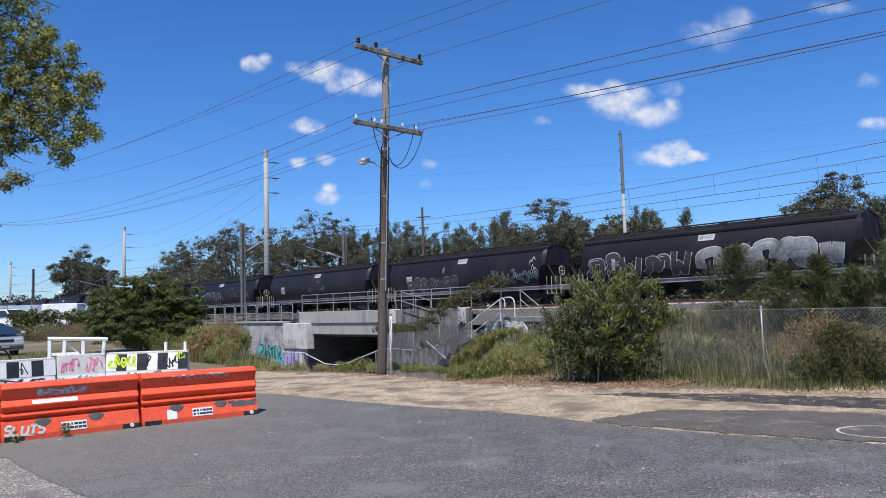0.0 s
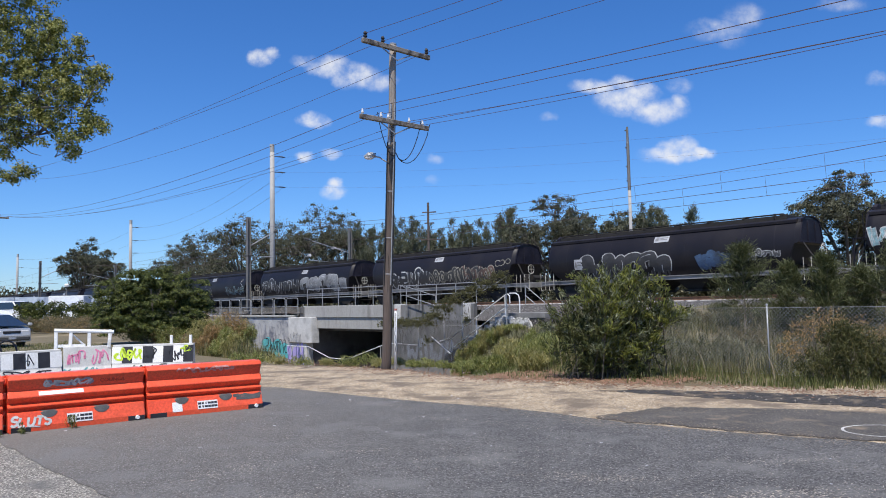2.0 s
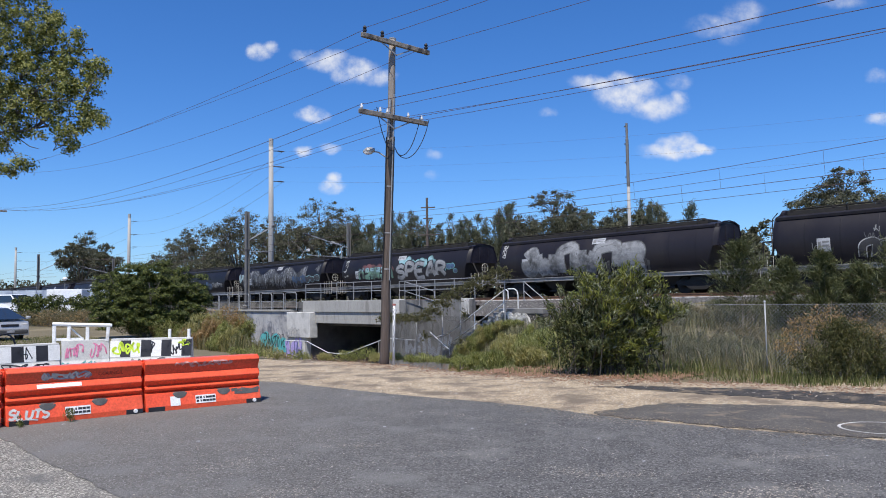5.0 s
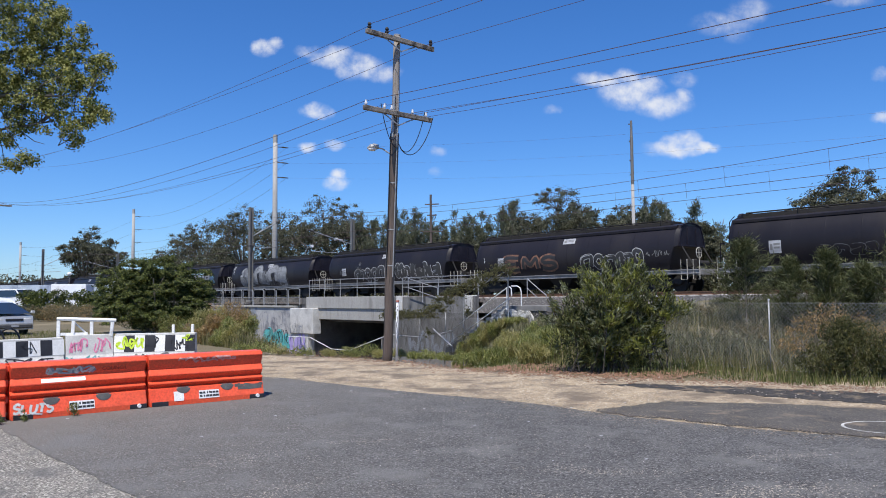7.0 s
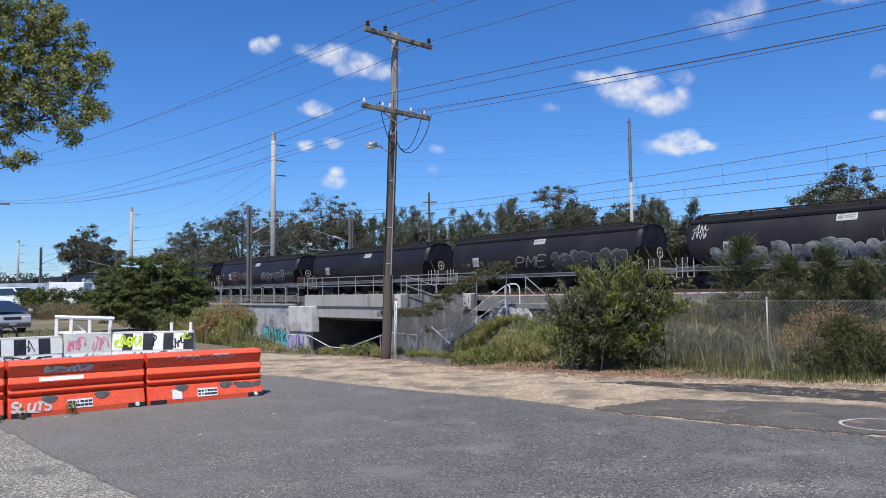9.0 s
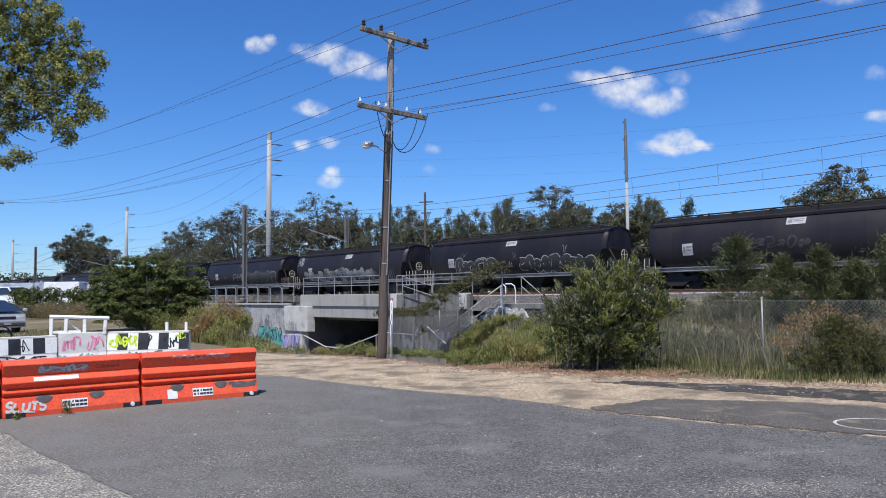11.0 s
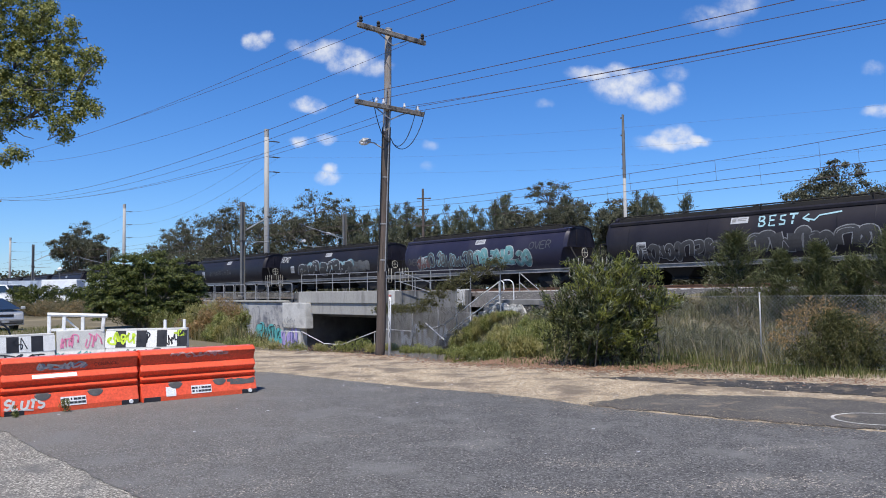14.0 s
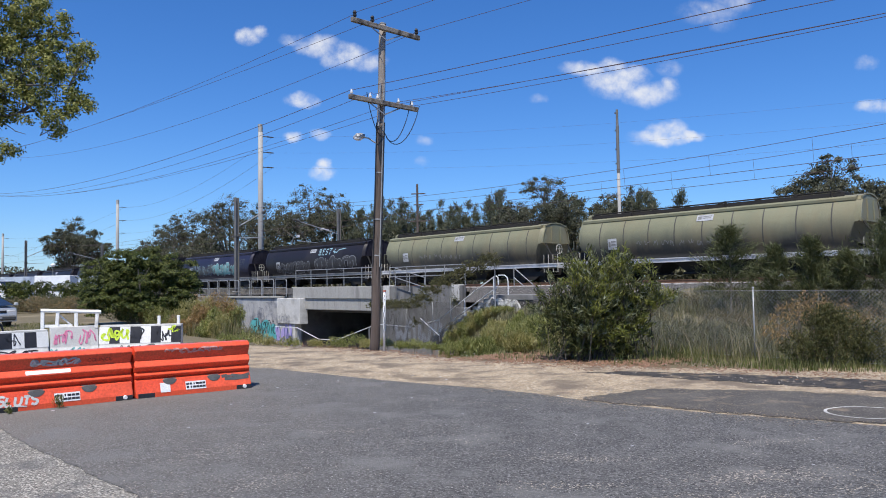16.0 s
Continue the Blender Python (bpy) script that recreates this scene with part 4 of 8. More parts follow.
def slab(bm, s0, s1, d0, d1, z0, z1, bevel=0.0):
    """A block in the railway's axes."""
    c = sd((s0 + s1) / 2, (d0 + d1) / 2, (z0 + z1) / 2)
    return box(bm, c, (abs(s1 - s0), abs(d1 - d0), z1 - z0), TRACK_TURN, bevel)


def underpass():
    br = thing("rail_bridge", pose(0, 0, 0), "grey concrete rail underbridge over a dark low underpass", "bridge", kind="structure")
    part("girder", slab(bmesh.new(), 36.6, 45.2, 28.45, 43.7, 0.22, 1.74, 0.03), M["concrete"], br)
    part("kerb", slab(bmesh.new(), 36.6, 45.7, 28.36, 28.7, 0.98, 1.76, 0.02), M["concrete"], br)
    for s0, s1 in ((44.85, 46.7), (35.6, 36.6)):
        part("abutment", slab(bmesh.new(), s0, s1, 28.6, 43.7, -2.7, 1.7), M["shaded"], br)
    part("bearing_block", slab(bmesh.new(), 44.2, 47.2, 27.95, 28.62, -0.78, 0.98, 0.03), M["concrete_white"], br, "white painted concrete block")
    part("bearing_block", slab(bmesh.new(), 45.0, 47.2, 28.05, 28.62, -2.7, -0.78, 0.03), M["concrete_white"], br)
    part("back_wall", slab(bmesh.new(), 34, 48, 43.6, 44.2, -2.7, 1.5), M["wall_grey"], br)
    # retaining walls
    part("retaining_wall", slab(bmesh.new(), 47.2, 74, 28.3, 28.75, -2.9, 1.0, 0.02), M["wall_grey"], br, "patched grey wall with painted-over graffiti")
    part("coping", slab(bmesh.new(), 47.2, 74, 28.2, 28.85, 1.0, 1.14, 0.02), M["concrete"], br)
    part("upper_wall", slab(bmesh.new(), 45.7, 74, 28.95, 29.2, 1.0, 1.68, 0.02), M["stone_wall"], br, "dark stained stone wall above the coping")
    part("wing_wall", slab(bmesh.new(), 28.5, 36.6, 28.4, 28.8, -2.9, 0.55, 0.02), M["dark_wall"], br, "grey wing wall with sprayed scribbles")
    part("wing_beam", slab(bmesh.new(), 28.9, 36.6, 28.5, 28.8, 0.55, 1.74, 0.02), M["dark_wall"], br)
    for s in (29.1, 35.1):
        part("wing_post", slab(bmesh.new(), s, s + 0.55, 28.42, 28.86, 0.9, 1.78, 0.02), M["concrete_white"], br)
    floor = slab(bmesh.new(), 36.6, 45.75, 14, 43.6, -2.6, -2.42)
    part("road_slab", floor, M["asphalt"], br)
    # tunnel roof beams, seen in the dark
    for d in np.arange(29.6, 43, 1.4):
        part("soffit_beam", slab(bmesh.new(), 36.6, 45.75, d, d + 0.5, 0.02, 0.24), M["shaded"], br)


underpass()


def rail_fence(name, pts, zs, height, label, step=1.6, group="bridge handrails", r=0.024):
    """Galvanised two-rail handrail with posts along (s, d) points."""
    f = thing(name, pose(0, 0, 0), label, "handrail", group)
    a = [sd(p[0], p[1], z) for p, z in zip(pts, zs)]
    for k in (1.0, 0.5):
        part("rail", tube(bmesh.new(), [p + Vector((0, 0, height * k)) for p in a], r, 8), M["galv"], f)
    for p, q in zip(a, a[1:]):
        n = max(1, round((q - p).length / step))
        for i in range(n + 1):
            b = p.lerp(q, i / n)
            bm = tube(bmesh.new(), [b, b + Vector((0, 0, height))], r, 8)
            box(bm, b + Vector((0, 0, 0.01)), (0.12, 0.12, 0.02), TRACK_TURN)
            part("post", bm, M["galv"], f)
    return f


def hoop_fence(s0, s1, d, z, h, n, label):
    """A row of galvanised hoops, each a rounded frame of its own."""
    f = thing("hoop_railing", pose(0, 0, 0), label, "handrail", "wall hoop railings")
    w = (s1 - s0) / n
    for i in range(n):
        a, b = s0 + w * (i + 0.06), s0 + w * (i + 0.94)
        pts = [sd(a, d, z), sd(a, d, z + h - 0.12), sd(a + 0.05, d, z + h - 0.03), sd(a + 0.14, d, z + h), sd(b - 0.14, d, z + h), sd(b - 0.05, d, z + h - 0.03), sd(b, d, z + h - 0.12), sd(b, d, z)]
        part("hoop", tube(bmesh.new(), pts, 0.028, 8), M["galv"], f)
        part("mid_rail", tube(bmesh.new(), [sd(a, d, z + h * 0.52), sd(b, d, z + h * 0.52)], 0.022, 8), M["galv"], f)


rail_fence("bridge_handrail", [(45.6, 28.55), (36.0, 28.55)], [1.74, 1.74], 1.18, "galvanised two-rail handrail on the bridge kerb", 1.95)
hoop_fence(46.3, 62, 28.27, 1.1, 1.25, 9, "row of galvanised hoop railings on the retaining wall")
rail_fence("walkway_handrail", [(35.4, 28.75), (28.9, 28.75)], [1.74, 1.76], 1.12, "galvanised two-rail handrail beside the track", 1.6)




# ---- planting ----
M["stalk"] = foliage("dry_stalk", (0.16, 0.135, 0.085), (0.24, 0.2, 0.13), (0.34, 0.29, 0.2), 0.2)

def branchy(bm, rng, base, top, r, levels=2, spread=0.6, n=4):
    """A tapered trunk with limbs; returns the tips."""
    base, top = Vector(base), Vector(top)
    mid = base.lerp(top, 0.5) + Vector(rng.normal(size=3)) * 0.04 * (top - base).length
    tube(bm, [base, base.lerp(mid, 0.5), mid, top], [r, r * 0.85, r * 0.7, r * 0.4], 7)
    tips = [top]
    if levels:
        for i in range(n):
            k = 0.45 + 0.5 * (i + rng.random() * 0.6) / n
            b = base.lerp(mid, k * 2) if k < 0.5 else mid.lerp(top, k * 2 - 1)
            ln = (top - base).length * rng.uniform(0.3, 0.5)
            a = rng.random() * math.tau
            d = Vector((math.cos(a) * spread, math.sin(a) * spread, rng.uniform(0.35, 0.8))).normalized()
            tips += branchy(bm, rng, b, b + d * ln, r * 0.42, levels - 1, spread, max(2, n - 1))
    return tips


def gum_tree(loc, height, half, seed, leaf_size, n_tufts, per, label, group):
    """A trunk forking into limbs, each limb carrying a dome of flattened leaf tufts with gaps between."""
    rng = np.random.default_rng(seed)
    t = thing("gum_tree", pose(*loc), label, "tree", group)
    bm = bmesh.new()
    fork = Vector((rng.normal() * 0.02, rng.normal() * 0.02, 0.3)) * height
    tube(bm, [(0, 0, -0.4), fork * 0.5 + Vector((0.05, 0, 0)), fork], [height * 0.024, height * 0.02, height * 0.016], 8)
    domes = []
    nd_ = 10 if half > 3 else 7
    for i in range(nd_):
        a = i * 2.4 + rng.uniform(-0.4, 0.4)
        q = 0.0 if i == 0 else rng.uniform(0.35, 0.68)
        r = half * rng.uniform(0.38, 0.52)
        top = height * (1.0 if i == 0 else rng.uniform(0.9, 1.0) - 0.26 * q if i % 3 else rng.uniform(0.5, 0.68))
        c = Vector((math.cos(a) * q * half, math.sin(a) * q * half, top - r * 0.75))
        domes.append((c, r))
        mid = fork.lerp(c, 0.55) + Vector((0, 0, 0.06 * height * q))
        tube(bm, [fork, mid, c], [height * 0.011, height * 0.008, height * 0.004], 6)
    cs, fs = [], []
    weight = np.array([r for _, r in domes]) ** 1.6
    for k in rng.choice(len(domes), n_tufts, p=weight / weight.sum()):
        c, r = domes[k]
        d = rng.normal(size=3)
        d[2] = abs(d[2]) * 0.8 - (0.55 if rng.random() < 0.3 else 0.12)
        d /= np.linalg.norm(d)
        p = np.array(c) + d * r * np.array([1, 1, 0.8]) * rng.uniform(0.55, 1.04)
        p[2] = min(p[2], height)
        tr = half * rng.uniform(0.045, 0.15)
        e = rng.normal(size=(per, 3))
        e /= np.linalg.norm(e, axis=1)[:, None]
        low = e[:, 2] < 0
        e[low, 2] *= 0.7
        cs.append(p + e * np.array([tr, tr, tr * 0.75]) * np.abs(rng.normal(0.6, 0.4, (per, 1))))
        fs.append(e * 0.7 + rng.normal(size=(per, 3)) * 0.35 + np.array([0, 0, 0.35]))
        if rng.random() < 0.4:
            tube(bm, [c - Vector((0, 0, r * 0.4)), Vector(p)], [height * 0.0035, height * 0.0012], 4)
    part("trunk", bm, M["bark_far"], t, smooth=True)
    # thin foliage between the tufts
    fill, way = in_blobs(rng, [(*c, r, r, r * 0.8) for c, r in domes], n_tufts * per // 4, 0.2)
    cs.append(fill), fs.append(way)
    v, f = leaves(rng, np.concatenate(cs), leaf_size, leaf_size * 0.45, face=np.concatenate(fs))
    mesh_np("crown", v, f, M["leaf_gum"], t)
    return t


def sheoak_tree(loc, height, seed, n):
    """Several leaning leaders, each a spire of fine upswept needle sprays."""
    rng = np.random.default_rng(seed)
    t = thing("sheoak_tree", pose(*loc), "slender feathery grey-green sheoak behind the railway", "tree", "sheoaks behind the railway")
    bm = bmesh.new()
    cs, ds = [], []
    for j in range(9):
        a, rr, top = rng.random() * math.tau, height * rng.uniform(0.02, 0.2), height * (1 if j == 0 else rng.uniform(0.68, 0.97))
        foot, tip = Vector((0, 0, height * 0.12)), Vector((math.cos(a) * rr, math.sin(a) * rr, top))
        tube(bm, [foot, foot.lerp(tip, 0.5) + Vector((0.1, 0, 0)), tip], [height * 0.012, height * 0.006, 0.02], 5)
        for _ in range(22):
            k = rng.random() ** 0.8
            p = foot.lerp(tip, 0.22 + 0.78 * k)
            b = rng.random() * math.tau
            ln = height * (0.09 * (1 - k) ** 0.8 + 0.018) * rng.uniform(0.6, 1.3)
            q = p + Vector((math.cos(b) * ln, math.sin(b) * ln, ln * rng.uniform(0.5, 1.3)))
            m = n // 198
            u = rng.random((m, 1)) ** 0.7
            cs.append(np.array(p) + (np.array(q) - np.array(p)) * u + rng.normal(size=(m, 3)) * 0.16)
            ds.append(np.tile(np.array([math.cos(b) * 0.5, math.sin(b) * 0.5, 0.9]), (m, 1)))
    tube(bm, [(0, 0, -0.4), (0, 0, height * 0.3)], [height * 0.018, height * 0.012], 7)
    part("trunk", bm, M["bark_far"], t, smooth=True)
    v, f = leaves(rng, np.concatenate(cs), 0.5, 0.055, out=np.concatenate(ds))
    mesh_np("crown", v, f, M["leaf_pine"], t)
    return t


def clumpy(owner, rng, lobes, clumps, r, per, fill, length, width, material, up=0.35, turned=True, sprays=0):
    """Leaves in tufts over the lobes' outsides, with a thin dark filling between: lit tufts and deep gaps."""
    lb = np.array(lobes, float)
    area = (lb[:, 3] * lb[:, 5]) ** 0.8
    cs, ds = [], []
    for k in rng.choice(len(lb), clumps, p=area / area.sum()):
        d = rng.normal(size=3)
        d[2] = abs(d[2]) * 0.9 - 0.25
        d /= np.linalg.norm(d)
        c = lb[k, :3] + d * lb[k, 3:6] * rng.uniform(0.8, 1.06)
        if c[2] < 0.12:
            continue
        rr = r * rng.uniform(0.6, 1.25)
        e = rng.normal(size=(per, 3))
        e /= np.linalg.norm(e, axis=1)[:, None]
        e[:, 2] = np.abs(e[:, 2]) * 0.8 - 0.1
        cs.append(c + (e * rr * rng.random((per, 1)) ** 0.4 if turned else rng.normal(size=(per, 3)) * np.array([1.2, 1.2, 0.55]) * rr * 0.75))
        ds.append(e + np.array([0, 0, 0.5]))
    f0, f1 = in_blobs(rng, [(*l[:3], *(0.82 * q for q in l[3:])) for l in lobes], fill, 0.3)
    c, d = np.concatenate(cs + [f0]), np.concatenate(ds + [f1])
    ok = c[:, 2] > 0.03
    c, d = c[ok], d[ok]
    for _ in range(sprays):
        # single shoots that break the outline
        k = rng.integers(0, len(lb))
        e = rng.normal(size=3)
        e[2] = abs(e[2])
        e /= np.linalg.norm(e)
        p = lb[k, :3] + e * lb[k, 3:6] * 0.9
        u = rng.random((22, 1)) * rng.uniform(0.3, 0.65)
        c = np.concatenate([c, p + (e + np.array([0, 0, 0.35])) * u + rng.normal(size=(22, 3)) * 0.035])
        d = np.concatenate([d, np.tile(e, (22, 1))])
    v, f = leaves(rng, c, length, width, up=up, face=d + np.array([0, 0, 0.25])) if turned else leaves(rng, c, length, width, up=up, out=d * 0.45)
    mesh_np("foliage", v, f, material, owner)


def planting():
    # gum trees behind the railway, and finer sheoaks between them
    gums = [(-55, 150, 15, 1.3), (-46.6, 139, 17.0, 1.3), (-35, 126, 18, 1.2), (-27, 118, 16.2, 1.3), (-18.5, 108, 17, 1.25), (-14, 103, 14.8, 1.1), (-40, 133, 13, 1.3), (-23, 113, 14, 1.2),
            (11.0, 76.5, 13.2, 1.2), (16.5, 70.5, 10.5, 1.0), (21.5, 65.4, 8.3, 1.0), (29.8, 56, 11.3, 1.3), (34.2, 57, 9.4, 1.1), (25.0, 62, 7.0, 0.8), (-92.6, 190, 20.5, 1.05), (-98.5, 198, 18, 0.9), (-83.5, 182, 17, 0.7)]
    for i, (x, y, h, w) in enumerate(gums):
        far = x < -80
        gum_tree((x, y, 0), h * 0.98, h * (0.245 * w + 0.07), 40 + i, 0.42 if far else 0.22 if x > 0 else 0.26, 170 if far else 250 if x > 20 else 180, 80 if far else 72 if x < 0 else 92,
                 "tall grey-green gum tree with an open tufted crown behind the railway", "gum trees behind the railway")
    rng = np.random.default_rng(5)
    for i in range(26):
        k = i / 25
        x, y = -13 + 36 * k + rng.uniform(-0.6, 0.6), 101.5 - 38 * k + rng.uniform(0, 6)
        sheoak_tree((x, y, 0), (14.6 - 4.4 * k) * rng.uniform(0.82, 1.03), 80 + i, 6200)
    for i in range(30):
        k = i / 29
        x, y = -50 + 77 * k, 136 - 74 * k + rng.uniform(-2, 2)
        h = rng.uniform(9.6, 11.4) * (1 - 0.26 * k)
        gum_tree((x, y, 0), h, h * 0.36, 120 + i, 0.32, 50, 44, "dark bushy tree filling the line behind the railway", "trees behind the railway")
    # low wooded rise far off
    c, d = in_blobs(rng, [(-330 + 9 * i, 350 + rng.uniform(-10, 10), 6 + rng.uniform(-2, 2), 9, 5, rng.uniform(6, 9)) for i in range(26)], 15000, 0.2)
    v, f = leaves(rng, c, 1.8, 0.9)
    tagged(mesh_np("far_woods", v, f, M["leaf_gum"]), "dark low woods on the far rise", "woods", kind="stuff")
    # the round bush by the parking ground
    rng = np.random.default_rng(7)
    b = thing("round_bush", pose(-15.7, 39.7, 0), "dense rounded dark green bush beside the road", "bush")
    bm = bmesh.new()
    for i in range(9):
        a = i * 0.7
        branchy(bm, rng, (0.3 * math.cos(a), 0.3 * math.sin(a), -0.1), (1.9 * math.cos(a), 1.3 * math.sin(a), 2.2 + 0.6 * (i % 2)), 0.07, 1, 0.7, 3)
    part("stem", bm, M["bark"], b)
    lobes = [(-1.6, 0, 1.9, 1.45, 1.3, 1.5), (0.1, -0.2, 2.1, 1.9, 1.5, 1.75), (1.6, 0, 1.8, 1.45, 1.3, 1.5), (-0.8, -0.5, 1.0, 2.0, 1.4, 1.1), (1.1, -0.5, 0.9, 1.9, 1.4, 1.0),
             (0, -0.5, 0.7, 2.45, 1.4, 0.75), (-2.3, 0, 1.2, 0.8, 0.9, 1.2), (2.4, 0, 1.1, 0.75, 0.9, 1.1), (-0.9, 0, 2.9, 1.2, 1.0, 0.85), (0.7, 0, 3.0, 1.2, 1.0, 0.85), (-1.75, 0, 2.4, 1.2, 1.1, 1.1), (1.65, 0, 2.45, 1.2, 1.1, 1.1)]
    clumpy(b, rng, lobes, 420, 0.32, 130, 12000, 0.125, 0.06, M["leaf_bush"], 0.35, True, 26)
    wattle_bush()


def wattle_bush():
    """Thin stems fanning out of one foot; sprays of long narrow leaves at their outer ends, bare and dark below."""
    rng = np.random.default_rng(71)
    w = thing("wattle_bush", pose(3.3, 17.3, 0), "leafy green wattle bush with bare dark stems at the verge", "bush")
    edge_x, edge_z = [-1.15, -0.9, -0.45, 0.2, 0.6, 0.95, 1.4, 1.85, 2.15], [1.0, 1.7, 2.25, 2.15, 2.2, 2.32, 2.1, 1.65, 1.45]
    bm = bmesh.new()
    cs, ds, tone = [], [], []
    for i in range(76):
        x = rng.uniform(-1.1, 1.95) if i % 3 else rng.normal(0.45, 0.55)
        top = float(np.interp(x, edge_x, edge_z))
        z = top * (rng.uniform(0.8, 1.04) if i % 3 else rng.uniform(0.22, 0.75))
        tip = Vector((x, rng.uniform(-0.75, 0.7) * (1 - 0.25 * abs(x - 0.4)), z))
        foot = Vector((rng.normal(0.4, 0.55), rng.normal(0, 0.15), -0.06))
        mid = foot.lerp(tip, 0.5) + Vector((rng.normal() * 0.08 - 0.12 * (tip.x - foot.x), rng.normal() * 0.06, 0.16))
        tube(bm, [foot, foot.lerp(mid, 0.55), mid, tip], [0.014, 0.012, 0.009, 0.004], 5)
        for j in range(13):
            k = 0.14 + 0.88 * rng.random() ** 0.75
            p = foot.lerp(mid, k * 2) if k < 0.5 else mid.lerp(tip, k * 2 - 1)
            d = (tip - mid).normalized() * 0.7 + Vector((rng.normal() * 0.75, rng.normal() * 0.7, rng.uniform(-0.2, 0.8)))
            d.normalize()
            ln = rng.uniform(0.18, 0.42)
            if j % 2:
                tube(bm, [p, p + d * ln], [0.004, 0.002], 3)
            m = 19
            u = rng.random((m, 1)) ** 0.6
            cs.append(np.array(p) + np.array(d) * ln * u + rng.normal(size=(m, 3)) * 0.045)
            ds.append(np.tile(np.array(d) * 1.0 + np.array([0, 0, 0.25]), (m, 1)))
            tone.append(np.full(m, (i * 7 + j) % 5))
    # leaves filling the base, mostly dark-toned to stand in for the shade there
    for i in range(46):
        p = np.array((rng.uniform(-0.85, 1.35), rng.uniform(-0.6, 0.5), rng.uniform(0.12, 0.95)))
        e = rng.normal(size=(34, 3))
        cs.append(p + e * np.array((0.13, 0.13, 0.11)))
        ds.append(e * 0.5 + np.array((0, 0, 0.4)))
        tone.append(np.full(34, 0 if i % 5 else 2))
    part("stem", bm, M["dark_bark"], w)
    c, d, tone = np.concatenate(cs), np.concatenate(ds), np.concatenate(tone)
    # lower leaves on one side take the dark tone, all but the pale ones
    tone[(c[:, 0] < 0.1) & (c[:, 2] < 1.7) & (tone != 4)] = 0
    ok = c[:, 2] > 0.06
    c, d, tone = c[ok], d[ok], tone[ok]
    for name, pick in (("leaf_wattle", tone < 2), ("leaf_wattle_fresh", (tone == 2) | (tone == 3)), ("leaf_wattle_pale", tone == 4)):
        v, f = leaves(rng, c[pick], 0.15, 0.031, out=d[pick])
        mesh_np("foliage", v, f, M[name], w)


planting()


def grass_stuff(name, seed, n, area, h, material, label, keep=None, thin=-0.12):
    """Blades of tall grass over a stretch of the railway's axes."""
    rng = np.random.default_rng(seed)
    s0, s1, d0, d1 = area
    s, d = rng.uniform(s0, s1, n), rng.uniform(d0, d1, n)
    clump = np.array([noise.noise((a * 0.45, b * 0.45, seed)) for a, b in zip(s, d)])
    ok = clump > thin
    if keep is not None:
        ok &= np.array([keep(a, b) for a, b in zip(s, d)])
    s, d, clump = s[ok], d[ok], clump[ok]
    n = len(s)
    x, y = s * US.x + d * UD.x, s * US.y + d * UD.y
    z = np.array([land(a, b) for a, b in zip(x, y)]) - 0.05
    hh = h * (0.4 + 0.75 * rng.random(n) ** 1.5) * (0.9 + 1.0 * clump)
    a = rng.random(n) * math.tau
    lean = rng.uniform(0.1, 0.55, n) * hh
    wd = rng.uniform(0.0035, 0.0075, n) * (1 + h)
    base = np.stack([x, y, z], 1)
    side = np.stack([-np.sin(a), np.cos(a), 0 * a], 1) * wd[:, None]
    out = np.stack([np.cos(a), np.sin(a), 0 * a], 1)
    mid = base + out * (lean * 0.35)[:, None] + np.array([0, 0, 1]) * (hh * 0.6)[:, None]
    tip = base + out * lean[:, None] + np.array([0, 0, 1]) * hh[:, None]
    v = np.stack([base - side, base + side, mid + side * 0.8, mid - side * 0.8, tip], 1).reshape(-1, 3)
    i = np.arange(n)[:, None] * 5
    f = np.concatenate([i + np.array([[0, 1, 2]]), i + np.array([[0, 2, 3]]), i + np.array([[3, 2, 4]])], 1).reshape(-1, 3)
    tagged(mesh_np(name, v, f, material), label, "grass", kind="stuff")



EDGE = lambda s, d: d > 12.95 + max(0, 13 - s) * 0.29 + 0.5 * noise.noise((s * 0.55, 2.0, 5.0)) + 0.3 * noise.noise((s * 2.1, 1.0, 3.0)) and s < 1.02 * d
grass_stuff("tall_grass", 3, 40000, (-14, 24, 16.6, 18.6), 0.36, M["grass"], "tall dry yellow-green grass behind the wire fence", EDGE)
grass_stuff("bank_grass", 6, 34000, (-14, 30, 19, 28.2), 0.36, M["grass_rank"], "rough grass on the railway bank", EDGE, -0.5)
grass_stuff("rank_grass", 12, 60000, (-14, 24, 17, 23.5), 0.55, M["grass_rank"], "rank grey-brown grass behind the wire fence", EDGE)
grass_stuff("verge_grass", 4, 22000, (-8, 24, 12.9, 17.5), 0.21, M["grass_green"], "fresh green weeds along the verge", EDGE)
grass_stuff("dry_stalks", 14, 1000, (-12, 22, 15.4, 22), 0.85, M["stalk"], "pale dry weed stalks behind the fence", EDGE, -0.3)
grass_stuff("fence_grass", 16, 15000, (-10, 13, 14.6, 17.6), 0.2, M["grass"], "short dry grass along the foot of the wire fence", EDGE, -0.7)
grass_stuff("fence_weeds", 18, 9000, (-10, 14, 14.8, 17.8), 0.26, M["grass_green"], "fresh green grass along the foot of the wire fence", EDGE, -0.35)
grass_stuff("verge_tufts", 9, 3600, (15, 27, 12.6, 14.6), 0.13, M["grass"], "thin dry tufts at the end of the verge")
grass_stuff("mound_grass", 8, 26000, (25.5, 42, 13.2, 19.5), 0.75, M["grass"], "tall dry grass in front of the retaining wall", lambda s, d: -s * 0.6794 + d * 0.7338 < -0.235 * (s * 0.7338 + d * 0.6794) and -s * 0.6794 + d * 0.7338 > -0.335 * (s * 0.7338 + d * 0.6794))
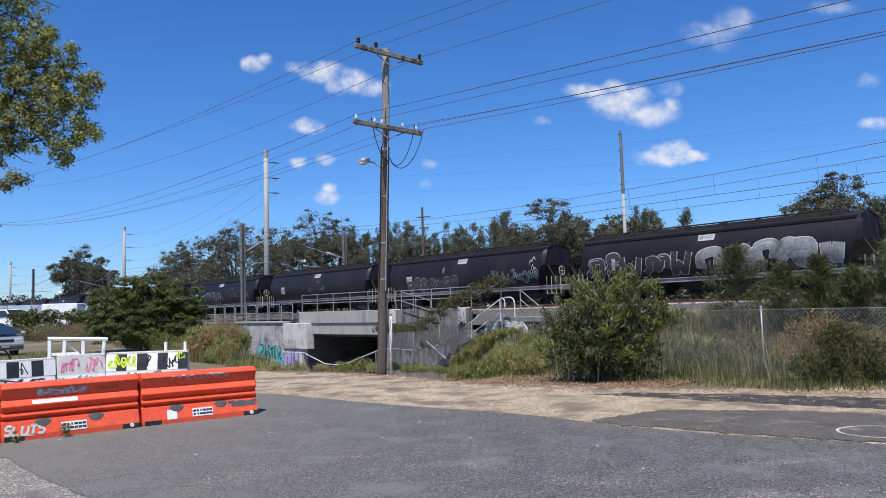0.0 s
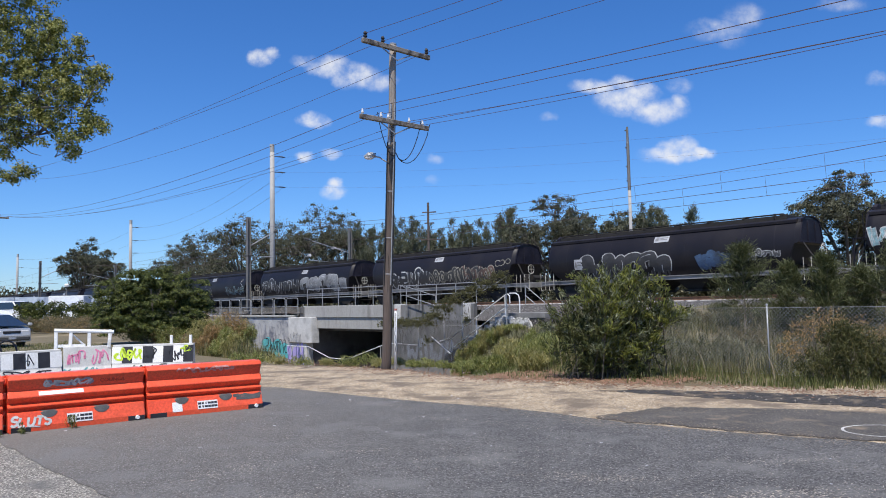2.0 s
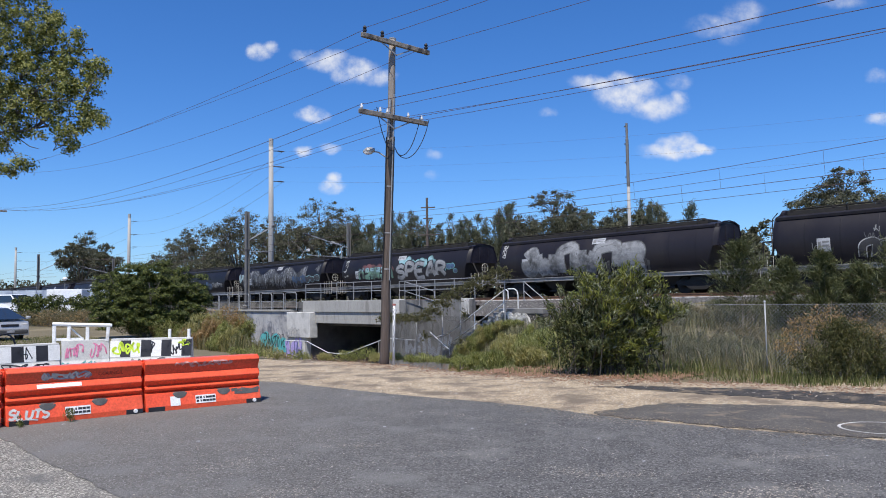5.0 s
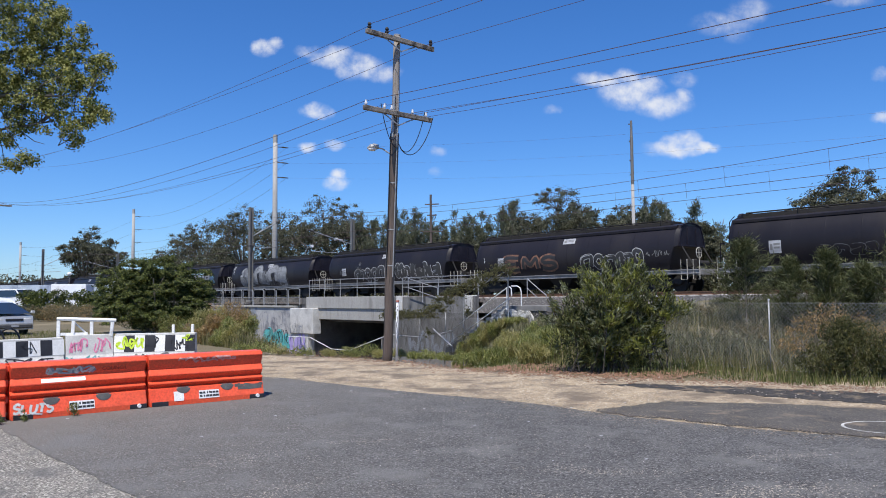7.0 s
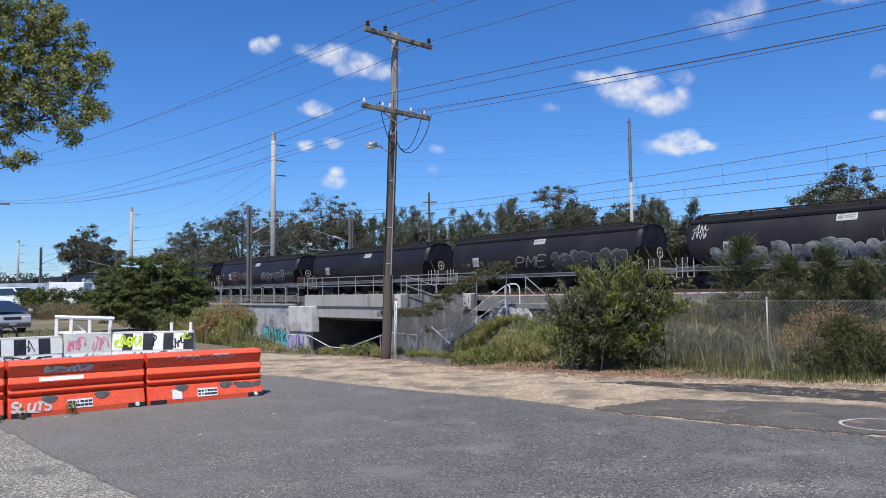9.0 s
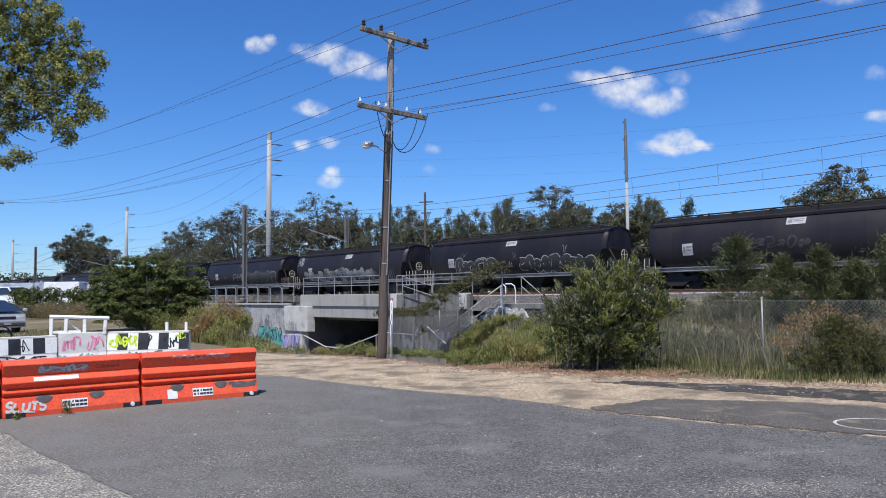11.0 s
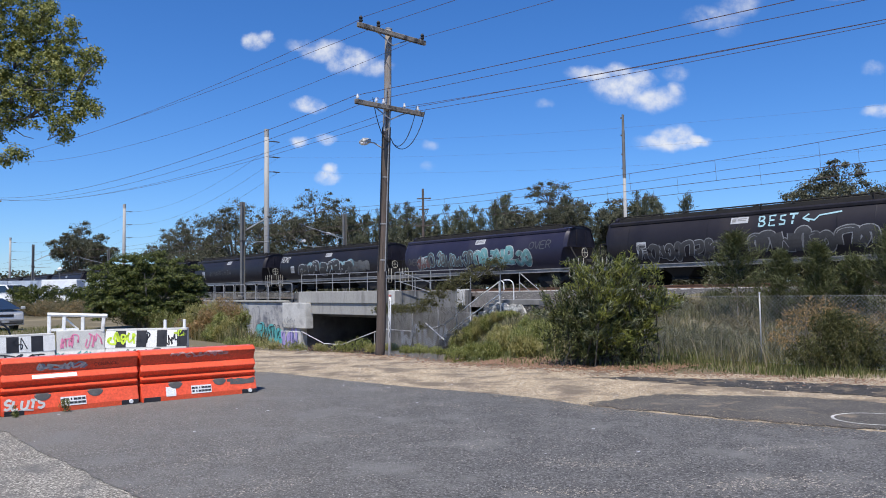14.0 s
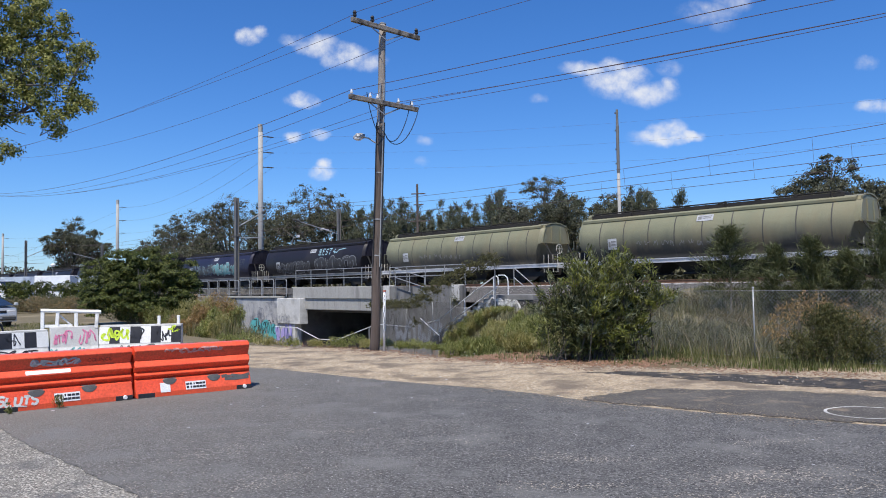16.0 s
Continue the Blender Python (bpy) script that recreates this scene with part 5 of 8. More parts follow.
grass_stuff("left_grass", 10, 20000, (28, 46, -2, 13), 0.17, M["grass_green"], "short rough grass by the parking ground", None, -0.45)
# ---- power pole and its wires ----
POLE = Vector((-1.78, 20.72, 0))
POLE_S, POLE_D = 16.18, 13.0


def pole_x(z):
    return POLE + Vector((0.33 * z / 9, 0, z))


def power_pole():
    p = thing("power_pole", pose(*POLE), "weathered timber power pole with two crossarms, leaning slightly", "power pole")
    rng = np.random.default_rng(2)
    pts = [pole_x(z) - POLE + Vector((0.012 * math.sin(z * 2), 0.01 * math.cos(z * 1.7), 0)) for z in np.linspace(-0.3, 9.1, 20)]
    bm = tube(bmesh.new(), pts, list(np.linspace(0.136, 0.094, 20)), 16)
    for f in bm.faces:
        f.material_index = int(f.calc_center_median().z + 0.25 * math.sin(f.index) > 5.9)
    part("pole", bm, [M["timber"], M["timber_pale"]], p, smooth=True)
    # drying cracks running down the wood
    for i in range(9):
        a, z0 = rng.uniform(3.3, 5.9), rng.uniform(0.4, 6.5)
        r = 0.136 - 0.042 * (z0 + 0.9) / 9.4
        side = Vector((math.cos(a), math.sin(a), 0)) * (r - 0.002)
        part("crack", tube(bmesh.new(), [pole_x(z0) - POLE + side, pole_x(z0 + 0.9) - POLE + side, pole_x(z0 + 1.8) - POLE + side * 0.97], [0.004, 0.009, 0.003], 5), M["wagon_under"], p)
    part("cable_sheath", tube(bmesh.new(), [pole_x(z) - POLE + Vector((0.03, -0.07, 0)) for z in (6.25, 6.0, 5.5, 5.0)], [0.03, 0.085, 0.08, 0.03], 10), M["black_rubber"], p, "black wrapped cable joint")
    part("pole_cap", tube(bmesh.new(), [pts[-1], pts[-1] + Vector((0.003, 0, 0.035))], 0.1, 14), M["galv"], p)
    turn = math.degrees(math.atan2(UD.y, UD.x))
    for z in (8.93, 6.84):
        c = pole_x(z) - POLE - US * -0.17
        part("crossarm", box(bmesh.new(), c - US * 0.34, (2.42, 0.1, 0.13), turn, 0.012), M["timber_grey"], p)
        for k in (-0.62, 0.62):
            part("brace", box(bmesh.new(), (c - US * 0.34) + UD * k * 0.5 + Vector((0, 0, -0.17)), (0.72, 0.012, 0.035), turn, 0, ry=-26 if k > 0 else 26), M["galv"], p)
    base = pole_x(8.93) - POLE - US * 0.17
    for k in (-1.1, -0.5, 1.1):
        b = base + UD * k + Vector((0, 0, 0.06))
        bm = tube(bmesh.new(), [b + Vector((0, 0, h)) for h in (0, 0.04, 0.05, 0.09, 0.1, 0.14, 0.15, 0.2)], [0.025, 0.04, 0.056, 0.056, 0.03, 0.056, 0.056, 0.03], 10)
        part("insulator", bm, M["black_rubber"], p, "black ribbed insulator")
    base = pole_x(6.84) - POLE - US * 0.17
    for k in (-1.13, -0.5, -0.25, 0.5, 1.0):
        b = base + UD * k + Vector((0, 0, 0.06))
        bm = tube(bmesh.new(), [b + Vector((0, 0, h)) for h in (0, 0.03, 0.04, 0.08, 0.09, 0.15)], [0.018, 0.025, 0.042, 0.042, 0.028, 0.022], 10)
        part("insulator", bm, M["porcelain"], p, "white porcelain insulator")
    # service loops hanging off the lower arm
    for k, dz, drop in ((0.95, 0.2, 1.05), (1.28, 0.12, 1.15), (-0.62, 0.2, 0.8)):
        a, b = base + UD * k + Vector((0, 0, dz)), pole_x(6.0) - POLE + Vector((0.14, -0.1, 0))
        pts = []
        for i in range(13):
            t = i / 12
            q = a.lerp(b, t)
            q.z = a.z * (1 - t) + b.z * t - drop * (4 * t * (1 - t)) ** 0.8 * 0.55
            pts.append(q)
        part("service_cable", tube(bmesh.new(), pts, 0.012, 6), M["black_rubber"], p)
    for k, r in ((0.15, 0.022), (0.11, 0.018), (-0.12, 0.015)):
        pts = [pole_x(z) - POLE + Vector((k * 0.8, -0.12, 0)) for z in (7.5 if k == 0.11 else 6.3, 5.2, 4.0, 2.8, 2.3)]
        part("down_cable", tube(bmesh.new(), pts, r, 6), M["black_rubber"] if k != 0.11 else M["galv"], p)
    part("conduit", tube(bmesh.new(), [pole_x(7.4) - POLE + Vector((-0.02, -0.13, 0)), pole_x(6.2) - POLE + Vector((-0.04, -0.135, 0))], 0.03, 8), M["galv"], p)
    # street light on a short bracket
    a = pole_x(5.72) - POLE
    lamp = part("light_bracket", tube(bmesh.new(), [a, a + Vector((-0.12, -0.12, 0.02)), a + Vector((-0.3, -0.16, 0.14)), a + Vector((-0.42, -0.18, 0.16))], 0.02, 8), M["galv"], p)
    h = a + Vector((-0.52, -0.19, 0.17))
    part("lamp_head", tube(bmesh.new(), [h + Vector((0.12, 0, 0.02)), h + Vector((0.0, 0, 0.03)), h + Vector((-0.08, 0, 0.01)), h + Vector((-0.2, 0, -0.02))], [0.06, 0.085, 0.1, 0.03], 12), M["galv"], lamp, "grey street lamp head")
    bm = bmesh.new()
    bmesh.ops.create_uvsphere(bm, u_segments=12, v_segments=6, radius=1, matrix=Matrix.LocRotScale(h + Vector((-0.06, 0, -0.04)), None, (0.13, 0.085, 0.06)))
    part("lamp_glass", bm, M["porcelain"], lamp, "milky lamp bowl", smooth=True)
    for z in (4.9, 3.6, 2.6):
        part("strap", tube(bmesh.new(), [pole_x(z) - POLE, pole_x(z + 0.03) - POLE], 0.142 - 0.0046 * z, 14), M["galv"], p)
    # painted post beside it
    q = thing("sign_post", pose(-1.52, 20.45, 0), "pale galvanised post with dark sprayed marks beside the pole", "post")
    part("post", tube(bmesh.new(), [(0.02, 0, -0.1), (0.05, 0, 1.66)], 0.036, 10), M["galv_bright"], q, smooth=True)
    scrawl = round_path([(0.015 + 0.04 * rng.random(), 0.5 + i * 0.045) for i in range(24)], 3)
    bm = ribbon(bmesh.new(), scrawl, 0.014, -0.041, flat=True)
    part("sprayed_mark", bm, M["g_black"], q)
    part("band", tube(bmesh.new(), [(0.049, 0, 1.61), (0.05, 0, 1.66)], 0.045, 10), paint("faded_red", (0.45, 0.16, 0.12)), q)


power_pole()


def power_lines():
    """Each wire: offset across the line, then its height along s as z = a s^2 + b s + c on both sides of the pole."""
    wires = [(-1.1, (0.00136, -0.05122, 9.56), (0.0, 0.0792, 7.864)), (-0.5, (0.00066, 0.00224, 8.84), (0.0, 0.061, 8.07)), (1.1, (0.00184, -0.0887, 10.034), (0.0, 0.0684, 7.98)),
             (-1.13, (0.00187, -0.10626, 8.282), (0.00062, 0.05766, 5.95)), (-0.5, (0.00198, -0.11666, 8.43), (-0.00053, 0.0805, 5.85)),
             (0.5, (0.00173, -0.0962, 8.08), (0.00157, 0.04045, 5.91)), (1.0, (0.00151, -0.0789, 7.84), (0.00144, 0.0318, 6.04))]
    for k, left, right in wires:
        pts = [sd(s, POLE_D + k, right[0] * s * s + right[1] * s + right[2]) for s in np.linspace(-12, POLE_S - 0.17, 16)]
        pts += [sd(s, POLE_D + k, left[0] * s * s + left[1] * s + left[2]) for s in np.linspace(POLE_S - 0.1, 66, 26)]
        tagged(obj("power_line", tube(bmesh.new(), pts, 0.0065 if abs(k) < 1.12 else 0.008, 5), M["wire"]), "thin dark overhead power line along the road", "power line", "overhead power lines")
    # thin cable below the others
    pts = [sd(s, POLE_D + 0.2, 5.78 + 0.055 * s + 0.0006 * s * s) for s in np.linspace(-12, POLE_S, 18)]
    tagged(obj("power_line", tube(bmesh.new(), pts, 0.006, 5), M["wire"]), "thin dark overhead power line along the road", "power line", "overhead power lines")
    # the poles that carry the far ends, out of the picture
    for s, h in ((-12, 9.2), (66, 13.6)):
        p = thing("power_pole", Matrix.Translation(sd(s, POLE_D)), "weathered timber power pole with two crossarms", "power pole")
        part("pole", tube(bmesh.new(), [(0, 0, -0.3), (0, 0, h)], [0.19, 0.13], 12), M["timber"], p)
        for z in (h - 0.4 if s < 0 else 12.3, 5.3 if s < 0 else 9.1):
            part("crossarm", box(bmesh.new(), (0, 0, z), (2.4, 0.1, 0.13), math.degrees(math.atan2(UD.y, UD.x)), 0.012), M["timber_grey"], p)


power_lines()


# ---- masts and overhead railway wires ----
def tall_mast(x, y, h, arms, r, label, name="transmission_pole"):
    m = thing(name, pose(x, y, 0), label, "power pole", "tall poles beyond the railway")
    part("pole", tube(bmesh.new(), [(0, 0, -2), (0, 0, h * 0.5), (0, 0, h)], [r * 1.35, r * 1.15, r], 12), M["mast"], m, smooth=True)
    part("tip", tube(bmesh.new(), [(0, 0, h - 0.9), (0, 0, h + 0.05)], r * 1.03, 12), M["mast"], m)
    for z in arms:
        bm = tube(bmesh.new(), [(0, 0, z - 0.1), (0.75 * UD.x * 1.5, 0.75 * UD.y * 1.5, z), (1.2 * UD.x * 1.5, 1.2 * UD.y * 1.5, z + 0.02)], [0.06, 0.05, 0.03], 6)
        a = part("arm", bm, M["dark_steel"], m)
        part("insulator", tube(bmesh.new(), [(0.9 * UD.x, 0.9 * UD.y, z - 0.02), (1.75 * UD.x, 1.75 * UD.y, z)], [0.09, 0.06], 6), M["dark_steel"], a)
    return m


def masts():
    tall_mast(-21.0, 88.9, 21.2, (19.9, 18.0, 16.2), 0.27, "tall pale concrete transmission pole with three short arms")
    tall_mast(-70.1, 164.1, 21.4, (19.9, 17.0, 14.2), 0.3, "tall pale concrete transmission pole with three short arms")
    tall_mast(-136.8, 236.1, 19.9, (18.4, 15.7, 13.0), 0.3, "tall pale concrete transmission pole with three short arms")
    spots = [((-21.0, 88.9), (19.9, 18.0, 16.2)), ((-70.1, 164.1), (19.9, 17.0, 14.2)), ((-136.8, 236.1), (18.4, 15.7, 13.0))]
    for (a, za), (b, zb) in zip(spots, spots[1:]):
        for u, v in zip(za, zb):
            p, q = Vector((*a, u)) + UD * 1.6, Vector((*b, v)) + UD * 1.6
            pts = [p.lerp(q, i / 14) - Vector((0, 0, 2.2 * 4 * (i / 14) * (1 - i / 14))) for i in range(15)]
            tagged(obj("transmission_line", tube(bmesh.new(), pts, 0.015, 4), M["wire"]), "faint transmission wire between tall poles", "power line", "transmission lines")
    for u, c in ((18.0, 17.6), (16.2, 16.0), (19.9, 19.3)):
        p, q = Vector((-21.0, 88.9, u)) + UD * 1.6, Vector((60, 40, c - 4.0))
        pts = [p.lerp(q, i / 14) - Vector((0, 0, 1.6 * 4 * (i / 14) * (1 - i / 14))) for i in range(15)]
        tagged(obj("transmission_line", tube(bmesh.new(), pts, 0.0045, 4), M["wire"]), "faint transmission wire between tall poles", "power line", "transmission lines")
    # slender pole beyond the train, wrapped dark at the top
    m = thing("steel_pole", pose(11.4, 46.6, 0), "slender pale pole with a dark wrapped top behind the train", "pole")
    part("pole", tube(bmesh.new(), [(0, 0, -1), (0.0, 0, 9.6)], [0.105, 0.095], 10), M["mast"], m, smooth=True)
    part("dark_top", tube(bmesh.new(), [(0, 0, 8.6), (0, 0, 11.6), (0, 0, 11.65), (0, 0, 12.63)], [0.1, 0.095, 0.08, 0.07], 10), M["mast_steel"], m)
    for z in (9.2, 10.1, 11.3, 12.4):
        part("step", box(bmesh.new(), (-0.12, -0.03, z), (0.1, 0.05, 0.07)), M["dark_steel"], m)
    # small timber pole with two arms, among the sheoaks
    m = thing("timber_pole", pose(-1.8, 68.1, 0), "grey timber pole with two small crossarms behind the railway", "pole")
    part("pole", tube(bmesh.new(), [(0, 0, -1), (0, 0, 11.0)], [0.14, 0.1], 8), M["timber"], m)
    for z, w in ((10.1, 1.3), (9.1, 0.9), (7.6, 2.1)):
        part("crossarm", box(bmesh.new(), (0.1, -0.1, z), (w, 0.1, 0.1), -12), M["timber"], m)
    # railway masts of rolled steel
    def rail_mast(s, d, h, reach, label, up=0.9, side=1):
        base = rail_z(s) - 0.2
        m = thing("railway_mast", Matrix.Translation(sd(s, d, base)) @ pose(0, 0, 0, 0, 0, TRACK_TURN), label, "railway mast", "overhead line masts")
        bm = bmesh.new()
        box(bm, (0, 0, h / 2), (0.025, 0.26, h))
        for y in (-0.13, 0.13):
            box(bm, (0, y, h / 2), (0.3, 0.03, h))
        part("column", bm, M["mast_steel"], m)
        part("base_plate", box(bmesh.new(), (0, 0, 0.02), (0.5, 0.5, 0.06)), M["concrete"], m)
        a = (0, -0.13 * side, h - 2.3)
        part("cantilever", tube(bmesh.new(), [a, (0, -side * reach, h - 2.3 + up)], 0.045, 8), M["galv"], m)
        part("stay", tube(bmesh.new(), [(0, -0.13 * side, h - 3.2), (0, -side * reach * 0.9, h - 3.1)], 0.03, 8), M["galv"], m)
        part("insulator", tube(bmesh.new(), [(0, -side * reach * 0.86, h - 2.3 + up * 0.86), (0, -side * reach, h - 2.3 + up)], [0.09, 0.09], 8), M["dark_steel"], m)
        part("bracket", box(bmesh.new(), (0, 0, h - 3.1), (0.36, 0.36, 0.16), bevel=0.02), M["dark_steel"], m)
        return m
    rail_mast(54.6, 28.75, 7.5, 2.6, "grey rolled-steel railway mast with a pale cantilever arm", 1.4)
    rail_mast(115.0, 28.75, 7.6, 2.6, "grey rolled-steel railway mast with a pale cantilever arm", 1.2)
    rail_mast(175.0, 28.75, 7.6, 2.6, "grey rolled-steel railway mast with a pale cantilever arm", 1.2)
    rail_mast(56.4, 39.9, 7.4, 4.8, "pale railway mast beyond the train with a long arm", 1.1, -1)
    rail_mast(118.0, 39.9, 7.4, 4.8, "pale railway mast beyond the train with a long arm", 1.1, -1)
    rail_mast(-6.0, 39.9, 7.4, 4.8, "pale railway mast beyond the train with a long arm", 1.1, -1)
    for s0, s1, d, zt, zl in ((-40, -6, NEAR_TRACK_D, 8.6, 6.5), (-6, 55, NEAR_TRACK_D, 8.35, 6.4), (55, 115, NEAR_TRACK_D, 8.2, 6.3), (115, 175, NEAR_TRACK_D, 8.2, 6.2), (-6, 55, TRACK_D, 8.6, 6.6), (55, 116, TRACK_D, 8.4, 6.4), (-40, -6, TRACK_D, 8.8, 6.7)):
        top = lambda t: zt - 1.15 * 4 * t * (1 - t)
        pts = [sd(s0 + (s1 - s0) * i / 20, d, top(i / 20)) for i in range(21)]
        c = tagged(obj("catenary_wire", tube(bmesh.new(), pts, 0.011, 5), M["wire"]), "dark overhead traction wire with droppers above the track", "traction wire", "overhead traction wires")
        part("contact_wire", tube(bmesh.new(), [sd(s0, d + 0.1, zl), sd(s1, d + 0.1, zl)], 0.012, 5), M["wire"], c)
        for i in range(1, 14):
            t = i / 14
            s = s0 + (s1 - s0) * t
            part("dropper", tube(bmesh.new(), [sd(s, d, top(t)), sd(s, d + 0.1, zl)], 0.006, 4), M["wire"], c)
    # two small lights on stalks among the trees
    for s, d, z, reach in ((62.2, 42.0, 7.45, -1.6), (66.6, 42.0, 7.0, 1.3)):
        m = thing("yard_light", Matrix.Translation(sd(s, d, 0.5)) @ pose(0, 0, 0, 0, 0, TRACK_TURN), "small yard light on a bent stalk beyond the train", "street lamp", "yard lights")
        part("stalk", tube(bmesh.new(), [(reach, 0, -0.5), (reach, 0, z - 1.2), (reach * 0.7, 0, z - 0.6), (0.2, 0, z - 0.5)], 0.045, 8), M["mast"], m)
        part("lamp_head", tube(bmesh.new(), [(0.25 * reach, 0, z - 0.5), (-0.1 * reach, 0, z - 0.48)], [0.09, 0.15], 10), M["porcelain"], m)


masts()


# ---- orange water-filled barriers ----
FRONT = ((0.0, 0.267), (0.075, 0.267), (0.272, 0.196), (0.295, 0.14), (0.352, 0.202), (0.365, 0.2), (0.405, 0.132), (0.49, 0.2), (0.503, 0.198), (0.59, 0.125), (0.75, 0.19), (0.762, 0.188), (0.805, 0.15), (0.82, 0.115))


def front_y(z):
    return -float(np.interp(z, [a for a, _ in FRONT], [b for _, b in FRONT]))


def make_barrier(loc, label, tags):
    b = thing("water_barrier", loc, label, "traffic barrier", "orange water-filled barriers")
    bm = bmesh.new()
    prof = [(-y, z) for z, y in FRONT] + [(y, z) for z, y in FRONT[::-1]]
    extrude(bm, prof, -0.965, 0.965)
    fixed(bm)
    bmesh.ops.bevel(bm, geom=[e for e in bm.edges if abs(e.verts[0].co.x - e.verts[1].co.x) < 1e-5], offset=0.012, segments=2, affect="EDGES")
    part("shell", bm, M["orange"], b)
    for x in (-0.985, 0.985):
        bm = bmesh.new()
        for z in (0.28, 0.52, 0.74):
            box(bm, (x, 0, z), (0.04, 0.16, 0.1), bevel=0.01)
        tube(bm, [(x, 0, 0.1), (x, 0, 0.82)], 0.02, 8)
        part("hinge", bm, M["orange"], b)
    for x in (-0.42, 0.32):
        # lifting scoops in the lower ledge
        bm = bmesh.new()
        n = 10
        rim = [(x + 0.12 * math.cos(math.pi + math.pi * i / n), 0.285 + 0.105 * math.sin(math.pi + math.pi * i / n)) for i in range(n + 1)]
        a = [bm.verts.new((u, front_y(z) - 0.006, z)) for u, z in rim]
        c = bm.verts.new((x, front_y(0.26) - 0.004, 0.285))
        for p, q in zip(a, a[1:]):
            bm.faces.new((c, p, q))
        fixed(bm)
        bmesh.ops.solidify(bm, geom=bm.faces, thickness=0.008)
        part("scoop", bm, M["grey_rubber"], b, "dark worn scoop")
    # foot notches not cut out: black plates paint the shade inside them
    for x in (-0.8, 0.83):
        part("foot_notch", box(bmesh.new(), (x, -0.262, 0.035), (0.26, 0.02, 0.075), bevel=0.004), M["black_paint"], b)
    part("drain_plug", tube(bmesh.new(), [(0.84, -0.26, 0.045), (0.84, -0.30, 0.045)], [0.035, 0.03], 10), M["white_paint"], b)
    for nm, x, z, w, h, mat_ in tags:
        bm = bmesh.new()
        rows = [[bm.verts.new((x + w * i, front_y(z + h * k) - 0.004, z + h * k)) for i in (-0.5, 0.5)] for k in (-0.5, -0.25, 0, 0.25, 0.5)]
        for p, q in zip(rows, rows[1:]):
            bm.faces.new((p[0], p[1], q[1], q[0]))
        fixed(bm)
        lab = part(nm, bm, M["label_white"] if mat_ in ("placard", "concrete_white", "white_paint") else M[mat_], b, "white printed label")
        bm = bmesh.new()
        for k in (0.2, -0.2):
            for i in range(6):
                xx = x + w * (-0.4 + 0.8 * i / 5)
                zz = z + h * k
                box(bm, (xx, front_y(zz) - 0.006, zz), (w * (0.15, 0.11, 0.06, 0.15, 0.13, 0.14)[(i + (k < 0)) % 6], 0.004, h * 0.26), rx=-20)
        if nm == "label_plate":
            part("lettering_bar", bm, M["g_black"], lab)
        else:
            bm.free()
    return b


def scribble(rng, x0, x1, z0, z1, n):
    """One unbroken scrawl of n loops."""
    w = (x1 - x0) / n
    return [[(x0 + w * (i + rng.uniform(0, 1.1)), rng.uniform(z0, z1)) for i in range(n) for _ in range(4)]]


def on_front(bm, paths, width, lift, fy):
    for i, p in enumerate(paths):
        pts = [Vector(q) for q in round_path(p)]
        prev = None
        for j, q in enumerate(pts):
            d = pts[min(j + 1, len(pts) - 1)] - pts[max(j - 1, 0)]
            d = d.normalized() if d.length else Vector((1, 0))
            nrm = Vector((-d.y, d.x)) * width / 2
            row = [bm.verts.new((v.x, fy(v.y) - lift - 0.0006 * (i % 4), v.y)) for v in (q - nrm, q + nrm)]
            if prev:
                bm.faces.new((prev[0], prev[1], row[1], row[0]))
            prev = row
    return bm


def written(name, words, size, material, parent, m, label=""):
    """Raised lettering in the built-in font, as a mesh."""
    cu = bpy.data.curves.new(name, "FONT")
    cu.body, cu.size, cu.extrude = words, size, 0.002
    tmp = bpy.data.objects.new(name, cu)
    scene.collection.objects.link(tmp)
    me = bpy.data.meshes.new_from_object(tmp.evaluated_get(bpy.context.evaluated_depsgraph_get()))
    bpy.data.objects.remove(tmp)
    me.materials.clear()
    me.materials.append(material)
    ob = new(name, me)
    ob.parent, ob.matrix_basis = parent, m
    if label:
        ob["label"] = label
    return ob


